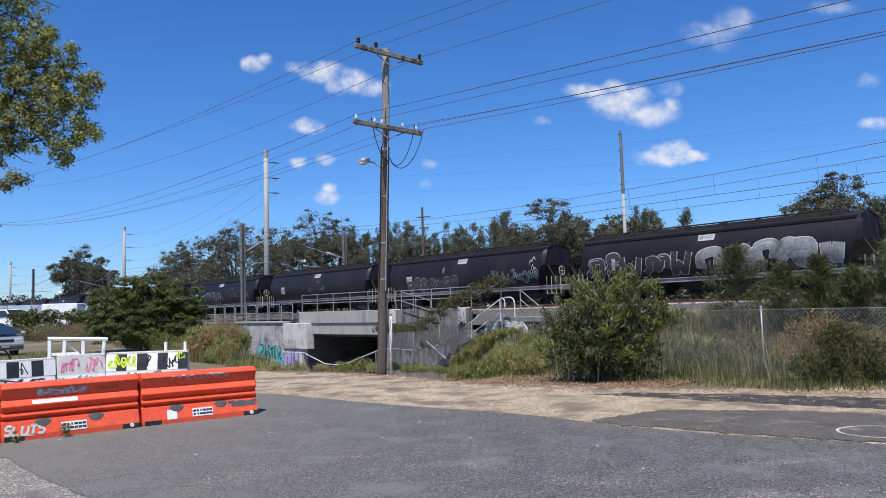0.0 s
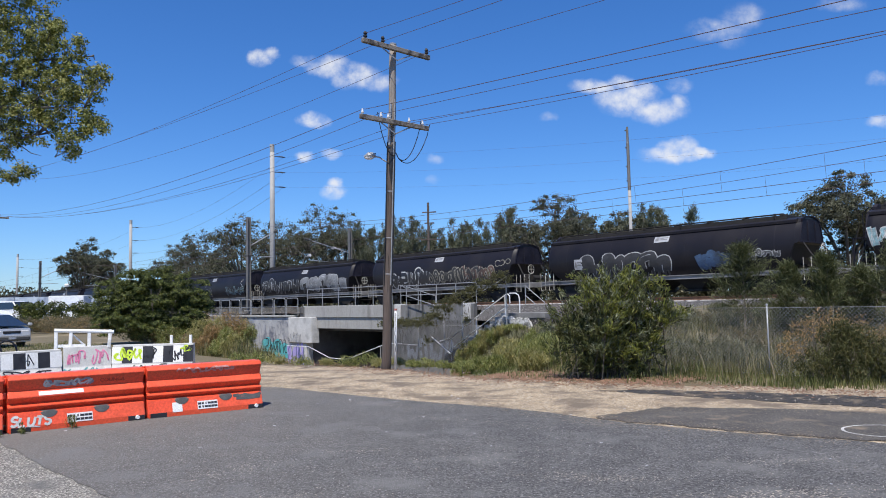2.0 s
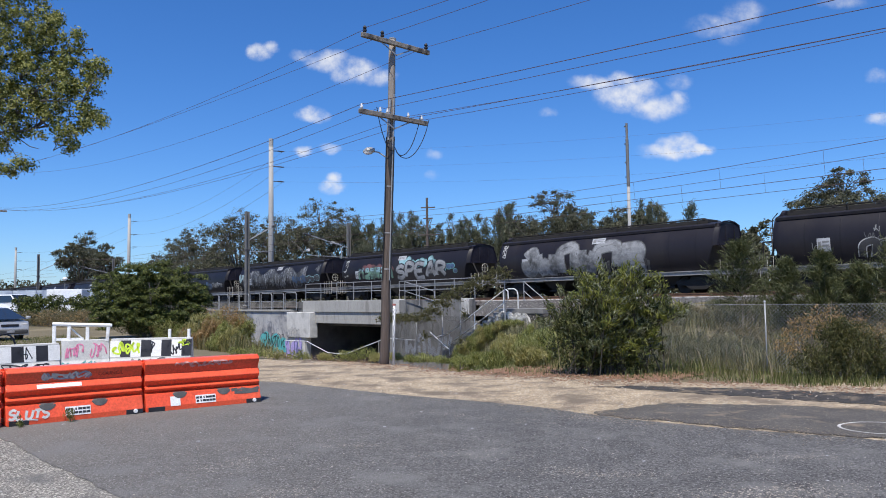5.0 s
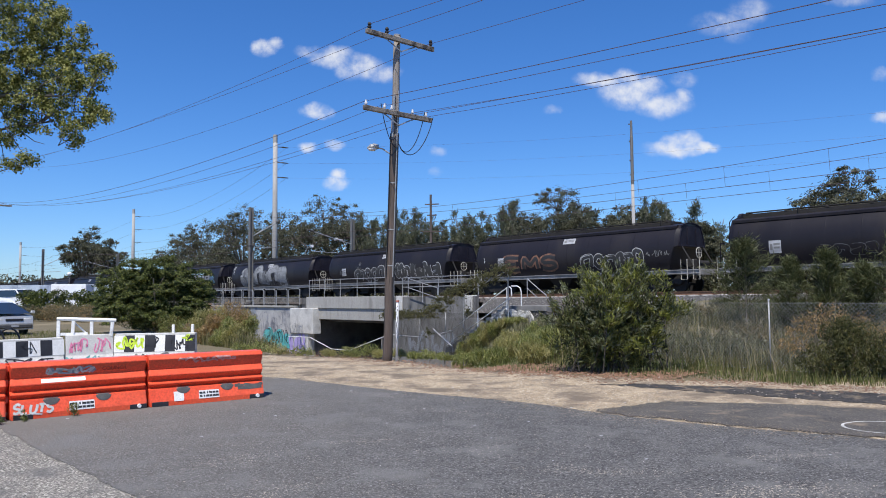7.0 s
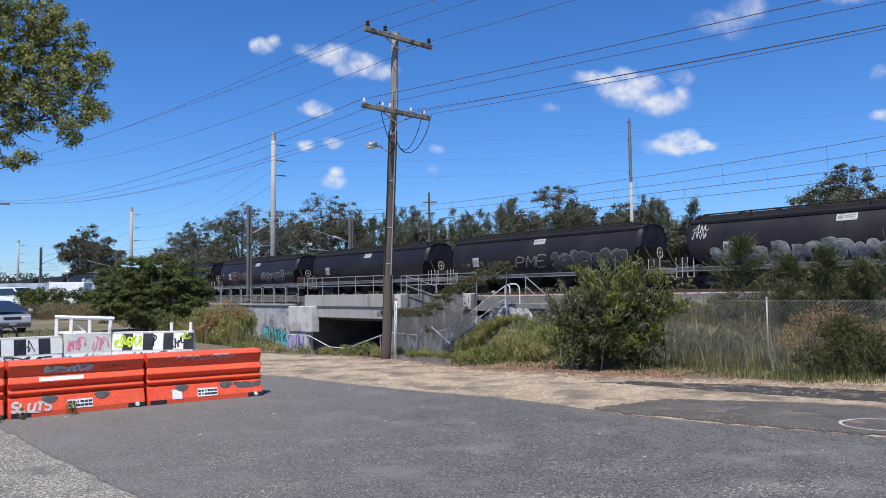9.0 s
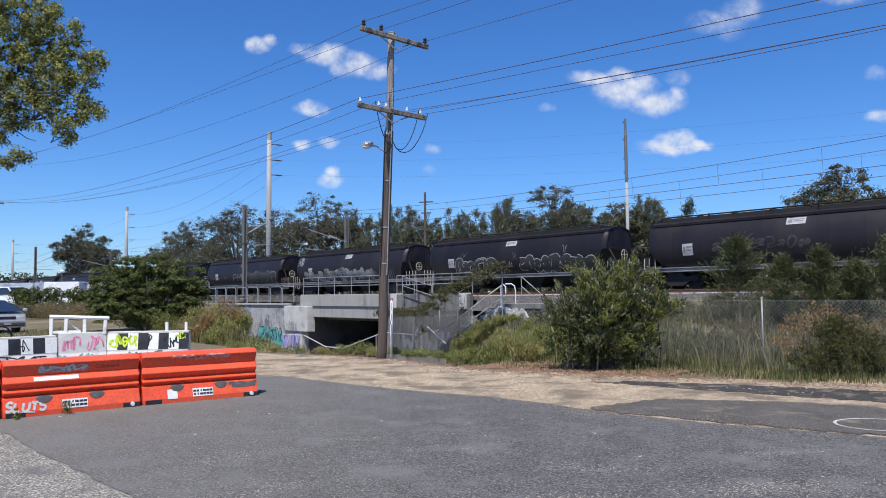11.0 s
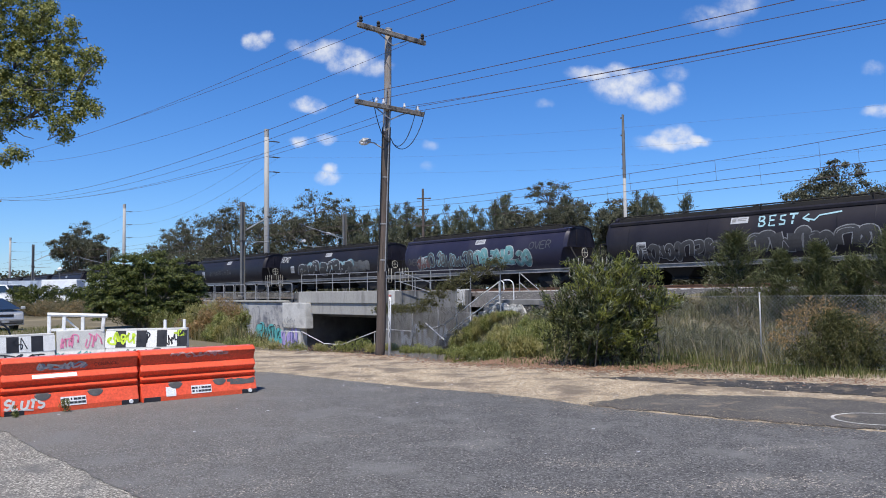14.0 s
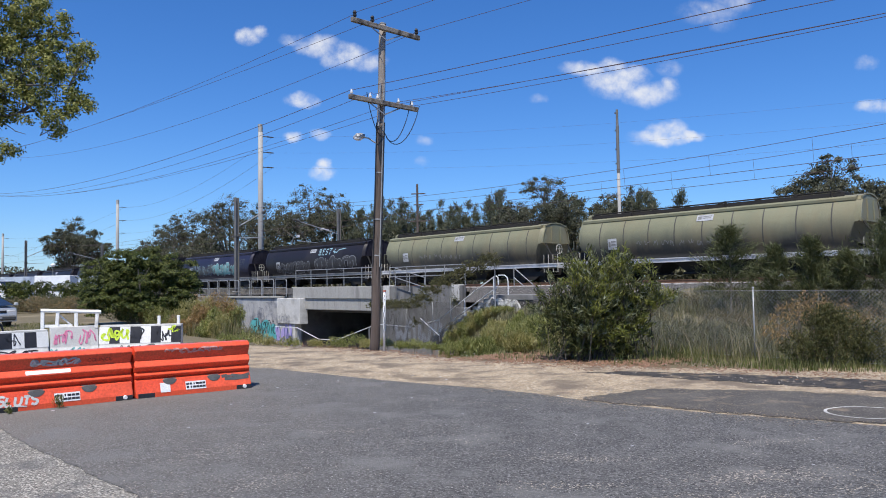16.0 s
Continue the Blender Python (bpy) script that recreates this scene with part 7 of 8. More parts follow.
def parking():
    vehicle("silver_suv", pose(-24.0, 39.2, -0.06, 0, 0, -36), "silver four-wheel drive parked facing the road", 4.6, 1.85, 1.74, M["car_silver"], SUV, 1.06, 0.38)
    vehicle("white_van", pose(-44.8, 77, 0.75, 0, 0, -30), "white delivery van parked behind scrub", 4.85, 1.9, 2.1, M["car_white"], VAN, 1.25, 0.34, False)
    for i, (x, y, r, mt, lab) in enumerate(((-37.6, 74, -35, "car_white", "white sedan half hidden by scrub"), (-34.6, 75, 150, "car_blue", "blue sedan half hidden by scrub"), (-32.0, 76, -20, "car_white", "white sedan half hidden by scrub"), (-40.6, 79, 140, "car_blue", "blue car behind the white van"))):
        vehicle("parked_car", pose(x, y, 0.75, 0, 0, r), lab, 4.5, 1.78, 1.44, M[mt], SEDAN, 0.93, 0.31, False)
    # raised parking ground for them
    flat_sheet("parking_ground", [(-62, 62), (-28, 66), (-22, 92), (-70, 100)], 0.75, 0.9, M["old_paving"], "pale parking ground behind the scrub", 0.2, 21, 1.0)
    # long wall of pale sheets with scribbles, and a white tank
    w = thing("yard_wall", pose(0, 0, 0), "pale blue-grey sheet wall along the yard with faint graffiti", "wall")
    for i in range(9):
        a = Vector((-60 + i * 2.6, 84.5 + i * 0.2, 0))
        part("sheet", box(bmesh.new(), a + Vector((1.3, 0, 2.1)), (2.56, 0.12, 2.6), 4.4, 0.01), M["yard_sheet"], w)
    c = thing("white_container", pose(-40.6, 80, 0.7, 0, 0, 5), "white painted site container in the yard", "container")
    part("shell", box(bmesh.new(), (0, 0, 1.35), (3.6, 2.2, 2.6), bevel=0.04), M["white_paint"], c)
    part("door", box(bmesh.new(), (1.2, -1.12, 1.2), (0.9, 0.04, 1.9)), M["white_paint"], c)
    y = thing("yard_lamp", pose(-43.56, 85, 0.5), "white domed lamp on a thin post in the yard", "lamp")
    part("post", tube(bmesh.new(), [(0, 0, -0.5), (0, 0, 4.1)], 0.05, 8), M["mast_steel"], y)
    bm = bmesh.new()
    bmesh.ops.create_uvsphere(bm, u_segments=14, v_segments=8, radius=1, matrix=Matrix.LocRotScale(Vector((0, 0, 4.15)), None, (0.27, 0.27, 0.2)))
    part("dome", bm, M["white_paint"], y, smooth=True)
    # black hoop rack beside the concrete blocks
    r = thing("bike_rack", pose(-14.2, 23.4, 0, 0, 0, 25), "black steel hoop rack beside the road", "bike rack")
    for i in range(3):
        pts = [(-0.55 + i * 0.42 + 0.3 * math.cos(a), 0.06 * i, 0.45 + 0.42 * math.sin(a)) for a in np.linspace(-1.2, 4.34, 16)]
        part("hoop", tube(bmesh.new(), pts, 0.03, 8), M["black_paint"], r)
    part("base_bar", tube(bmesh.new(), [(-0.8, 0, 0.04), (0.7, 0.1, 0.04)], 0.03, 8), M["black_paint"], r)


M["yard_sheet"] = surface("yard_sheet", (0.34, 0.40, 0.47), (0.48, 0.53, 0.58), 0.9, 0.5, 0.1, 0.1, stain=(0.17, 0.2, 0.28), stain_scale=0.7)
parking()


# ---- nearer planting ----
def cloud_plant(name, loc, blobs, n, length, width, material, label, category, seed, stems=7, up=0.3, shell=0.4, group="", droop=0.0, small=24, out=0.0):
    rng = np.random.default_rng(seed)
    t = thing(name, pose(*loc), label, category, group)
    bm = bmesh.new()
    for i in range(stems):
        b = blobs[i % len(blobs)]
        branchy(bm, rng, (b[0] * 0.25, b[1] * 0.25, -0.1), (b[0] * 0.8, b[1] * 0.8, b[2] + b[5] * 0.2), 0.014 + 0.006 * b[2], 1, 0.45, 2)
    if stems:
        part("stem", bm, M["bark"], t)
    else:
        bm.free()
    full = list(blobs)
    for i in range(small):
        b = blobs[i % len(blobs)]
        d = rng.normal(size=3)
        d /= np.linalg.norm(d)
        r = 0.28 * min(b[3], b[5])
        full.append((b[0] + d[0] * b[3], b[1] + d[1] * b[4], max(0.15, b[2] + d[2] * b[5]), r, r, r))
    c, d = in_blobs(rng, full, n, shell)
    keep = c[:, 2] > 0.02
    c, d = c[keep], d[keep]
    v, f = leaves(rng, c, length, width, up=up, droop=droop, out=d * out if out else None)
    mesh_np("foliage", v, f, material, t)
    return t


def near_tree():
    """The broad-leaved tree whose crown hangs in from the side; its trunk stands behind the barriers, out of view."""
    rng = np.random.default_rng(31)
    t = thing("shade_tree", Matrix.Translation((-14.42, 18.98, -0.21)) @ Matrix.Scale(1.3, 4), "broad-leaved shade tree with yellow-green leaves and bare twigs", "tree")
    bm = bmesh.new()
    tips = []
    tube(bm, [(0, 0, -0.4), (0.1, 0, 1.6), (0.25, 0.1, 3.2), (0.3, 0.1, 5.0), (0.4, 0, 8.0), (0.3, 0, 10.5)], [0.3, 0.26, 0.22, 0.18, 0.1, 0.04], 10)
    limbs = [((0.25, 0, 3.3), (1.7, 0.2, 4.9), (3.1, 0.2, 5.1)), ((0.3, 0, 4.3), (2.2, 0.0, 5.6), (3.9, 0.0, 5.55)), ((0.3, 0, 5.2), (2.2, 0.3, 6.6), (3.9, 0.3, 6.7)), ((0.35, 0, 6.3), (1.9, 0.1, 7.9), (3.1, 0.1, 8.3)),
             ((0.3, 0, 7.2), (1.5, 0, 9.2), (2.3, 0, 9.8)), ((0.2, 0, 4.5), (-2, 0.3, 5.8), (-3.2, 0, 6.3)), ((0.2, 0, 6), (-1.6, -0.6, 7.5), (-2.6, 0, 8.3)), ((0.3, 0, 5), (0.4, 2, 6.5), (0.2, 3.2, 7)), ((0.3, 0, 5), (0.2, -1.6, 6.2), (0.2, -2.6, 7))]
    for a, b, c in limbs:
        a, b, c = Vector(a), Vector(b), Vector(c)
        tube(bm, [a, a.lerp(b, 0.5) + Vector((0, 0, 0.15)), b, c], [0.085, 0.05, 0.032, 0.012], 7)
        for i in range(9):
            k = 0.25 + 0.75 * i / 8
            p = a.lerp(b, k * 1.6) if k < 0.6 else b.lerp(c, (k - 0.6) / 0.4)
            d = Vector((rng.uniform(-0.3, 0.9) * (1 if c.x > 0 else -1), rng.uniform(-0.8, 0.8), rng.uniform(-0.5, 0.6)))
            q = p + d.normalized() * rng.uniform(0.5, 0.95)
            tube(bm, [p, p.lerp(q, 0.5) + Vector((0, 0, 0.06)), q], [0.022, 0.015, 0.006], 5)
            tips.append(q)
            tips.append(p.lerp(q, 0.6))
    # lobes of the crown: (out, up, radius); leaves stand in rosettes at the twig ends
    lobes = [(2.2, 7.3, 0.6), (2.7, 6.95, 0.5), (3.1, 7.3, 0.25), (3.25, 6.95, 0.35), (3.65, 6.8, 0.24), (4.0, 6.3, 0.3), (3.95, 5.9, 0.28), (3.6, 6.35, 0.35), (3.1, 6.4, 0.46), (2.4, 6.5, 0.54),
             (3.6, 5.8, 0.26), (3.8, 5.43, 0.28), (4.08, 5.2, 0.26), (3.65, 5.05, 0.28), (3.5, 4.75, 0.18), (3.15, 5.2, 0.42), (3.1, 5.75, 0.42), (2.4, 5.9, 0.46), (2.4, 5.3, 0.42), (2.6, 4.98, 0.22), (2.62, 4.32, 0.11), (2.3, 4.23, 0.11), (2.15, 4.75, 0.14)]
    lobes += [(1.5 - 0.55 * k, 5.2 + 0.75 * (k % 4), 0.65) for k in range(8)] + [(1.6, 8.2, 0.7), (0.8, 8.8, 0.8), (2.2, 8.2, 0.6), (2.6, 7.8, 0.5)]
    lobes += [(3.3, 6.05, 0.3), (2.8, 6.2, 0.4), (2.75, 5.5, 0.36), (2.1, 6.2, 0.5), (2.0, 5.6, 0.5), (1.9, 6.9, 0.6)]
    cs, fs = [], []
    for cx, cz, r in lobes:
        for _ in range(int(9 + 80 * r * r)):
            e = rng.normal(size=3)
            e[2] += 0.25
            e /= np.linalg.norm(e)
            k = rng.uniform(0.7, 1.0) if rng.random() < 0.7 else rng.uniform(0.1, 0.7)
            c0 = np.array([cx, 0.15, cz]) + e * np.array([r, max(r, 0.3) * 1.3, r * 0.95]) * k
            g = rng.normal(size=(40, 3))
            g /= np.linalg.norm(g, axis=1)[:, None]
            cs.append(c0 + g * 0.135 * rng.uniform(0.25, 1.15, (40, 1)))
            fs.append(g + e * 0.5 + np.array([0, 0, 0.3]))
            if r < 0.5 and rng.random() < 0.25:
                tube(bm, [Vector((cx - 0.25, 0.15, cz - 0.15)), Vector(c0)], [0.012, 0.004], 4)
    for a, b in (((2.0, 0.1, 5.0), (2.2, 0.1, 4.3)), ((2.2, 0.1, 5.0), (2.6, 0.1, 4.4)), ((2.5, 0.1, 4.9), (3.0, 0.1, 4.62))):
        a, b = Vector(a), Vector(b)
        tube(bm, [a, a.lerp(b, 0.5) + Vector((0.05, 0, -0.08)), b], [0.012, 0.009, 0.004], 5)
    part("trunk", bm, M["bark_far"], t, smooth=True)
    v, f = leaves(rng, np.concatenate(cs), 0.066, 0.04, face=np.concatenate(fs))
    mesh_np("crown", v, f, M["leaf_near"], t)


near_tree()


def low_planting():
    rng = np.random.default_rng(17)
    # sheoak saplings on the railway bank
    for i, (x, y, h) in enumerate(((8.9, 22.8, 2.75), (10.5, 20.95, 2.3), (9.75, 21.6, 2.1), (11.85, 19.8, 2.7), (11.15, 20.4, 1.9), (10.9, 21.6, 1.6))):
        z = land(x, y)
        t = thing("sheoak_sapling", pose(x, y, z), "feathery dark green sheoak sapling on the bank", "sapling", "sheoak saplings on the bank")
        bm = bmesh.new()
        tube(bm, [(0, 0, -0.1), (0.03, 0, h * 0.5), (0.0, 0.02, h)], [0.03, 0.02, 0.006], 6)
        cs, ds = [], []
        for j in range(84):
            k = 0.1 + 0.88 * rng.random() ** 0.85
            a, ln = rng.random() * math.tau, (1.0 - 0.9 * k) * rng.uniform(0.45, 1.1) * h / 1.45
            p = Vector((0, 0, h * k))
            q = p + Vector((math.cos(a) * ln, math.sin(a) * ln, ln * rng.uniform(0.3, 0.8)))
            if j % 2:
                tube(bm, [p, q], [0.007, 0.002], 4)
            for _ in range(50):
                u = rng.random() ** 0.8
                cs.append(p.lerp(q, u) + Vector(rng.normal(size=3)) * 0.075)
                ds.append((math.cos(a) * 0.7, math.sin(a) * 0.7, 0.75))
        part("stem", bm, M["bark"], t)
        v, f = leaves(rng, np.array([tuple(c) for c in cs]), 0.25, 0.0058, out=np.array(ds) * 1.1)
        mesh_np("foliage", v, f, M["leaf_sapling"], t)
    # dry scrub by the fence
    cloud_plant("dry_shrub", (7.75, 15.55, 0), [(-0.75, -0.1, 0.75, 0.3, 0.3, 0.3), (-0.35, 0, 1.1, 0.35, 0.3, 0.3), (0.1, 0.1, 1.3, 0.42, 0.3, 0.28), (0.7, 0, 1.05, 0.35, 0.3, 0.35), (1.2, 0, 0.9, 0.35, 0.3, 0.35)], 1300, 0.085, 0.024, M["leaf_russet"], "reddish brown dying shoots over a shrub by the wire fence", "bush", 41, up=0.8, shell=0.15)
    cloud_plant("green_shrub", (7.95, 15.35, 0), [(-0.45, 0, 0.4, 0.45, 0.4, 0.4), (0.3, 0, 0.6, 0.65, 0.45, 0.6), (0.0, 0.1, 0.95, 0.5, 0.4, 0.35), (0.95, 0, 0.5, 0.5, 0.4, 0.5)], 7600, 0.1, 0.022, M["leaf_shrub"], "dark olive shrub by the wire fence", "bush", 42, up=0.9, shell=0.2)
    # brush behind the fence
    for i in range(90):
        s, d = rng.uniform(-7, 18), rng.uniform(17.5, 27.0)
        p = sd(s, d)
        r = rng.uniform(0.5, 0.85) * (1.0 - 0.055 * (d - 17.6))
        kind = i % 3
        cloud_plant("brush", (p.x, p.y, land(p.x, p.y)), [(0, 0, r * 0.55, r, r * 0.8, r * 0.6), (r * 0.6, 0.1, r * 0.5, r * 0.6, r * 0.5, r * 0.5), (-r * 0.6, 0, r * 0.6, r * 0.6, r * 0.5, r * 0.5)], 800, 0.21, 0.021,
                    M[("leaf_dry", "leaf_scrub", "leaf_scrub")[kind]], ("brown dry brush behind the wire fence", "grey-green brush behind the wire fence", "grey-green brush behind the wire fence")[kind], "bush", 60 + i, 5, up=0.7, group="brush behind the fence", small=10)
    # creeper draped along the fence and up past the stair
    line = [(23.7, 3.2), (24.6, 2.9), (25.5, 2.6), (26.4, 2.38), (27.1, 2.15), (27.9, 1.85), (28.6, 1.4), (29.2, 1.0), (30.2, 0.85), (31.2, 0.85), (32.2, 0.85), (33.2, 0.75)]
    for i, ((s0, z0), (s1, z1)) in enumerate(zip(line, line[1:])):
        p = sd((s0 + s1) / 2, 25.7)
        g = land(p.x, p.y)
        z = (z0 + z1) / 2 - g
        bl = [(0, 0, z, 0.45, 0.35, 0.26), (0.3, 0.3, z - 0.2, 0.4, 0.3, 0.24), (-0.3, -0.3, z - 0.05, 0.4, 0.3, 0.24)]
        if i % 4 == 3:
            bl += [(0.1, 0, z * 0.7, 0.3, 0.25, 0.3), (-0.1, 0, z * 0.4, 0.22, 0.2, 0.4)]
        cloud_plant("creeper", (p.x, p.y, g), bl, 1300, 0.095, 0.036, M["leaf_creeper"], "dull olive creeper climbing over the fence", "creeper", 100 + i, 0, group="creepers by the stair", small=26, shell=-1)
    # leafless vines hanging down the mesh
    bm = bmesh.new()
    for i in range(44):
        s0 = rng.uniform(25.5, 33.6)
        p = sd(s0, 26.45 + rng.uniform(-0.12, 0.08), float(np.interp(s0, [25.5, 28.6, 33.6], [2.2, 1.2, 0.75])) + rng.uniform(-0.3, 0.2))
        q = [p]
        for _ in range(5):
            p = p + US * rng.normal(0, 0.26) + Vector((0, 0, -rng.uniform(0.2, 0.42)))
            q.append(p)
        tube(bm, q, 0.0055, 4)
    tagged(obj("bare_vines", bm, M["dark_bark"]), "bare grey vines hanging on the chain-link mesh", "creeper", kind="stuff")
    # green weeds in front of the stair
    for i, (x, y, r) in enumerate(((0.9, 22.5, 0.4), (1.7, 21.5, 0.5), (0.4, 23.0, 0.35), (2.4, 21.0, 0.65), (1.9, 23.0, 0.6), (2.7, 22.6, 0.75), (1.2, 20.4, 0.35), (2.1, 19.6, 0.45), (3.2, 22.0, 0.85))):
        cloud_plant("weed_clump", (x, y, land(x, y)), [(0, 0, r * 0.5, r, r * 0.7, r * 0.65)], 2200, 0.24, 0.014, (M["leaf_weed"], M["leaf_straw"], M["leaf_weed"])[i % 3], "light green weedy clump below the stair", "weeds", 130 + i, 4, up=1.6, shell=0.2, group="weed clumps", small=6)
    # taller weeds against the rough side wall of the stair
    for i, (s, zt) in enumerate(((27.5, -0.45), (26.9, -0.15), (26.35, 0.1), (25.75, 0.42), (25.15, 0.62), (24.55, 0.72), (23.95, 0.7))):
        p = sd(s, 26.3)
        g = land(p.x, p.y)
        h = max(0.3, zt - g)
        cloud_plant("weed_clump", (p.x, p.y, g), [(0, 0, h * 0.5, 0.5, 0.32, h * 0.5)], 2000, 0.24, 0.014, (M["leaf_weed"], M["leaf_straw"])[i % 2], "tall pale green weeds against the stair", "weeds", 150 + i, 3, up=1.6, shell=0.2, group="weed clumps", small=8)
    # low weeds round the pole and along the underpass path
    for i, (x, y, r) in enumerate(((-4.5, 22.6, 0.28), (-3.7, 22.4, 0.2), (-3.0, 21.9, 0.3), (-2.5, 22.4, 0.34), (-2.1, 21.6, 0.22), (-1.1, 21.2, 0.2), (-0.7, 21.0, 0.26), (-5.4, 23.2, 0.3), (-0.2, 20.6, 0.2), (0.3, 20.1, 0.25), (-1.6, 21.9, 0.24), (-6.2, 23.9, 0.35), (-6.9, 24.4, 0.3))):
        cloud_plant("low_weed", (x, y, 0), [(0, 0, r * 0.5, r * 1.1, r * 0.8, r * 0.7), (r * 0.8, 0, r * 0.3, r * 0.7, r * 0.6, r * 0.4)], 420, 0.13, 0.016, (M["leaf_weed"], M["leaf_straw"], M["leaf_weed"])[i % 3], "low green weed on the dirt verge", "weeds", 360 + i, 2, up=1.0, shell=0.1, group="low weeds on the verge", small=4)
    # weeds at the feet of the orange barriers
    for i, (x, y, r) in enumerate(((-5.72, 11.35, 0.13), (-6.62, 10.55, 0.12), (-6.4, 10.62, 0.1), (-6.95, 10.2, 0.14), (-6.2, 10.9, 0.06))):
        cloud_plant("small_weed", (x, y, 0.02), [(0, 0, r * 0.6, r * 0.8, r * 0.6, r)], 90, 0.09, 0.012, M["grass_green"], "small weed at the foot of the barrier", "weeds", 330 + i, 1, up=1.5, shell=0.1, group="weeds at the barriers", small=2)
    # dark hedge behind the train, and low scrub round the parking ground
    for i in range(34):
        s = -22 + i * 4.2 + rng.uniform(-1, 1)
        d = 46 + rng.uniform(-1.5, 2.5)
        p = sd(s, d)
        h = rng.uniform(2.2, 3.6)
        cloud_plant("hedge_shrub", (p.x, p.y, land(p.x, p.y) - 0.1), [(0, 0, h * 0.45, 2.6, 1.8, h * 0.5), (1.6, 0, h * 0.6, 1.5, 1.3, h * 0.42), (-1.6, 0, h * 0.55, 1.6, 1.3, h * 0.45)], 1400, 0.42, 0.22, M["leaf_gum"], "dark shrub filling the far side of the railway", "bush", 200 + i, 4, group="shrubs beyond the railway", small=14)
    for i in range(14):
        x, y = -34 + i * 1.35 + rng.uniform(-0.4, 0.4), 62 - i * 0.9 + rng.uniform(-1.5, 1.5)
        r = rng.uniform(0.8, 1.3)
        cloud_plant("scrub", (x, y, 0), [(0, 0, r * 0.6, r * 1.3, r, r * 0.7)], 1500, 0.16, 0.05, M["leaf_russet"] if i % 3 == 1 else M["leaf_dry"], "dry brown-green scrub by the parking ground", "bush", 260 + i, 4, group="scrub by the parking ground", small=10)
    for i in range(8):
        x, y, r = -37.5 + i * 1.6, 66.0 + rng.uniform(-1, 1), rng.uniform(0.85, 1.15)
        cloud_plant("ivy_hedge", (x, y, 0), [(0, 0, 2.0, r, r * 0.8, 0.6 * r), (0.3, -0.2, 1.0, r, r * 0.8, 0.9)], 1900, 0.2, 0.11, M["leaf_bush"], "dark green hedge in front of the parked cars", "bush", 285 + i, 3, group="hedge by the parking ground", small=10)
    for i in range(12):
        p = sd(27.5 + i * 1.25, 16.2 + rng.uniform(-1.2, 1.6))
        if p.x > -0.272 * p.y:
            continue
        r = rng.uniform(0.4, 0.7)
        cloud_plant("mound_shrub", (p.x, p.y, land(p.x, p.y)), [(0, 0, r * 0.8, r * 1.2, r, r * 0.9)], 1500, 0.16, 0.022, M["leaf_russet"] if i % 2 else M["leaf_weed"], "reddish dry weeds in front of the retaining wall", "weeds", 300 + i, 3, up=0.9, group="weeds by the wall", small=8)


def wall_scrub():
    # tall dry weeds between the round bush and the wall
    for i, (x, y, r) in enumerate(((-9.7, 31.5, 0.85), (-8.9, 31.0, 0.95), (-8.6, 30.8, 0.75), (-9.2, 32.5, 1.0), (-10.2, 32.4, 0.9), (-10.0, 31.0, 0.7), (-9.0, 29.6, 0.6), (-8.6, 29.2, 0.5), (-10.8, 32.0, 0.8), (-9.5, 31.8, 1.05))):
        cloud_plant("dry_thicket", (x, y, land(x, y)), [(0, 0, r * 0.6, r * 0.8, r * 0.7, r * 0.7), (0.2, 0, r * 1.2, r * 0.6, r * 0.5, r * 0.7)], 2000, 0.22, 0.018, (M["leaf_straw"], M["leaf_russet"], M["leaf_weed"], M["leaf_straw"])[i % 4],
                    "tall brown-green weeds beside the patched wall", "weeds", 340 + i, 4, up=1.0, shell=0.1, group="dry thicket by the wall", small=10)


M["leaf_russet"] = foliage("russet_weeds", (0.19, 0.145, 0.055), (0.38, 0.255, 0.115), (0.55, 0.38, 0.2), 0.5)
M["leaf_straw"] = foliage("straw_weeds", (0.2, 0.2, 0.065), (0.41, 0.39, 0.15), (0.6, 0.53, 0.27), 0.52)
M["leaf_sapling"] = foliage("sapling_needles", (0.045, 0.055, 0.02), (0.105, 0.12, 0.046), (0.2, 0.21, 0.095), 0.36)
M["leaf_shrub"] = foliage("olive_shrub", (0.035, 0.042, 0.012), (0.085, 0.09, 0.028), (0.17, 0.155, 0.06), 0.3)
M["leaf_scrub"] = foliage("grey_scrub", (0.07, 0.077, 0.042), (0.155, 0.16, 0.092), (0.30, 0.285, 0.18), 0.32)
M["leaf_creeper"] = foliage("creeper_leaves", (0.05, 0.053, 0.022), (0.105, 0.104, 0.042), (0.21, 0.19, 0.085), 0.35)
low_planting()
wall_scrub()


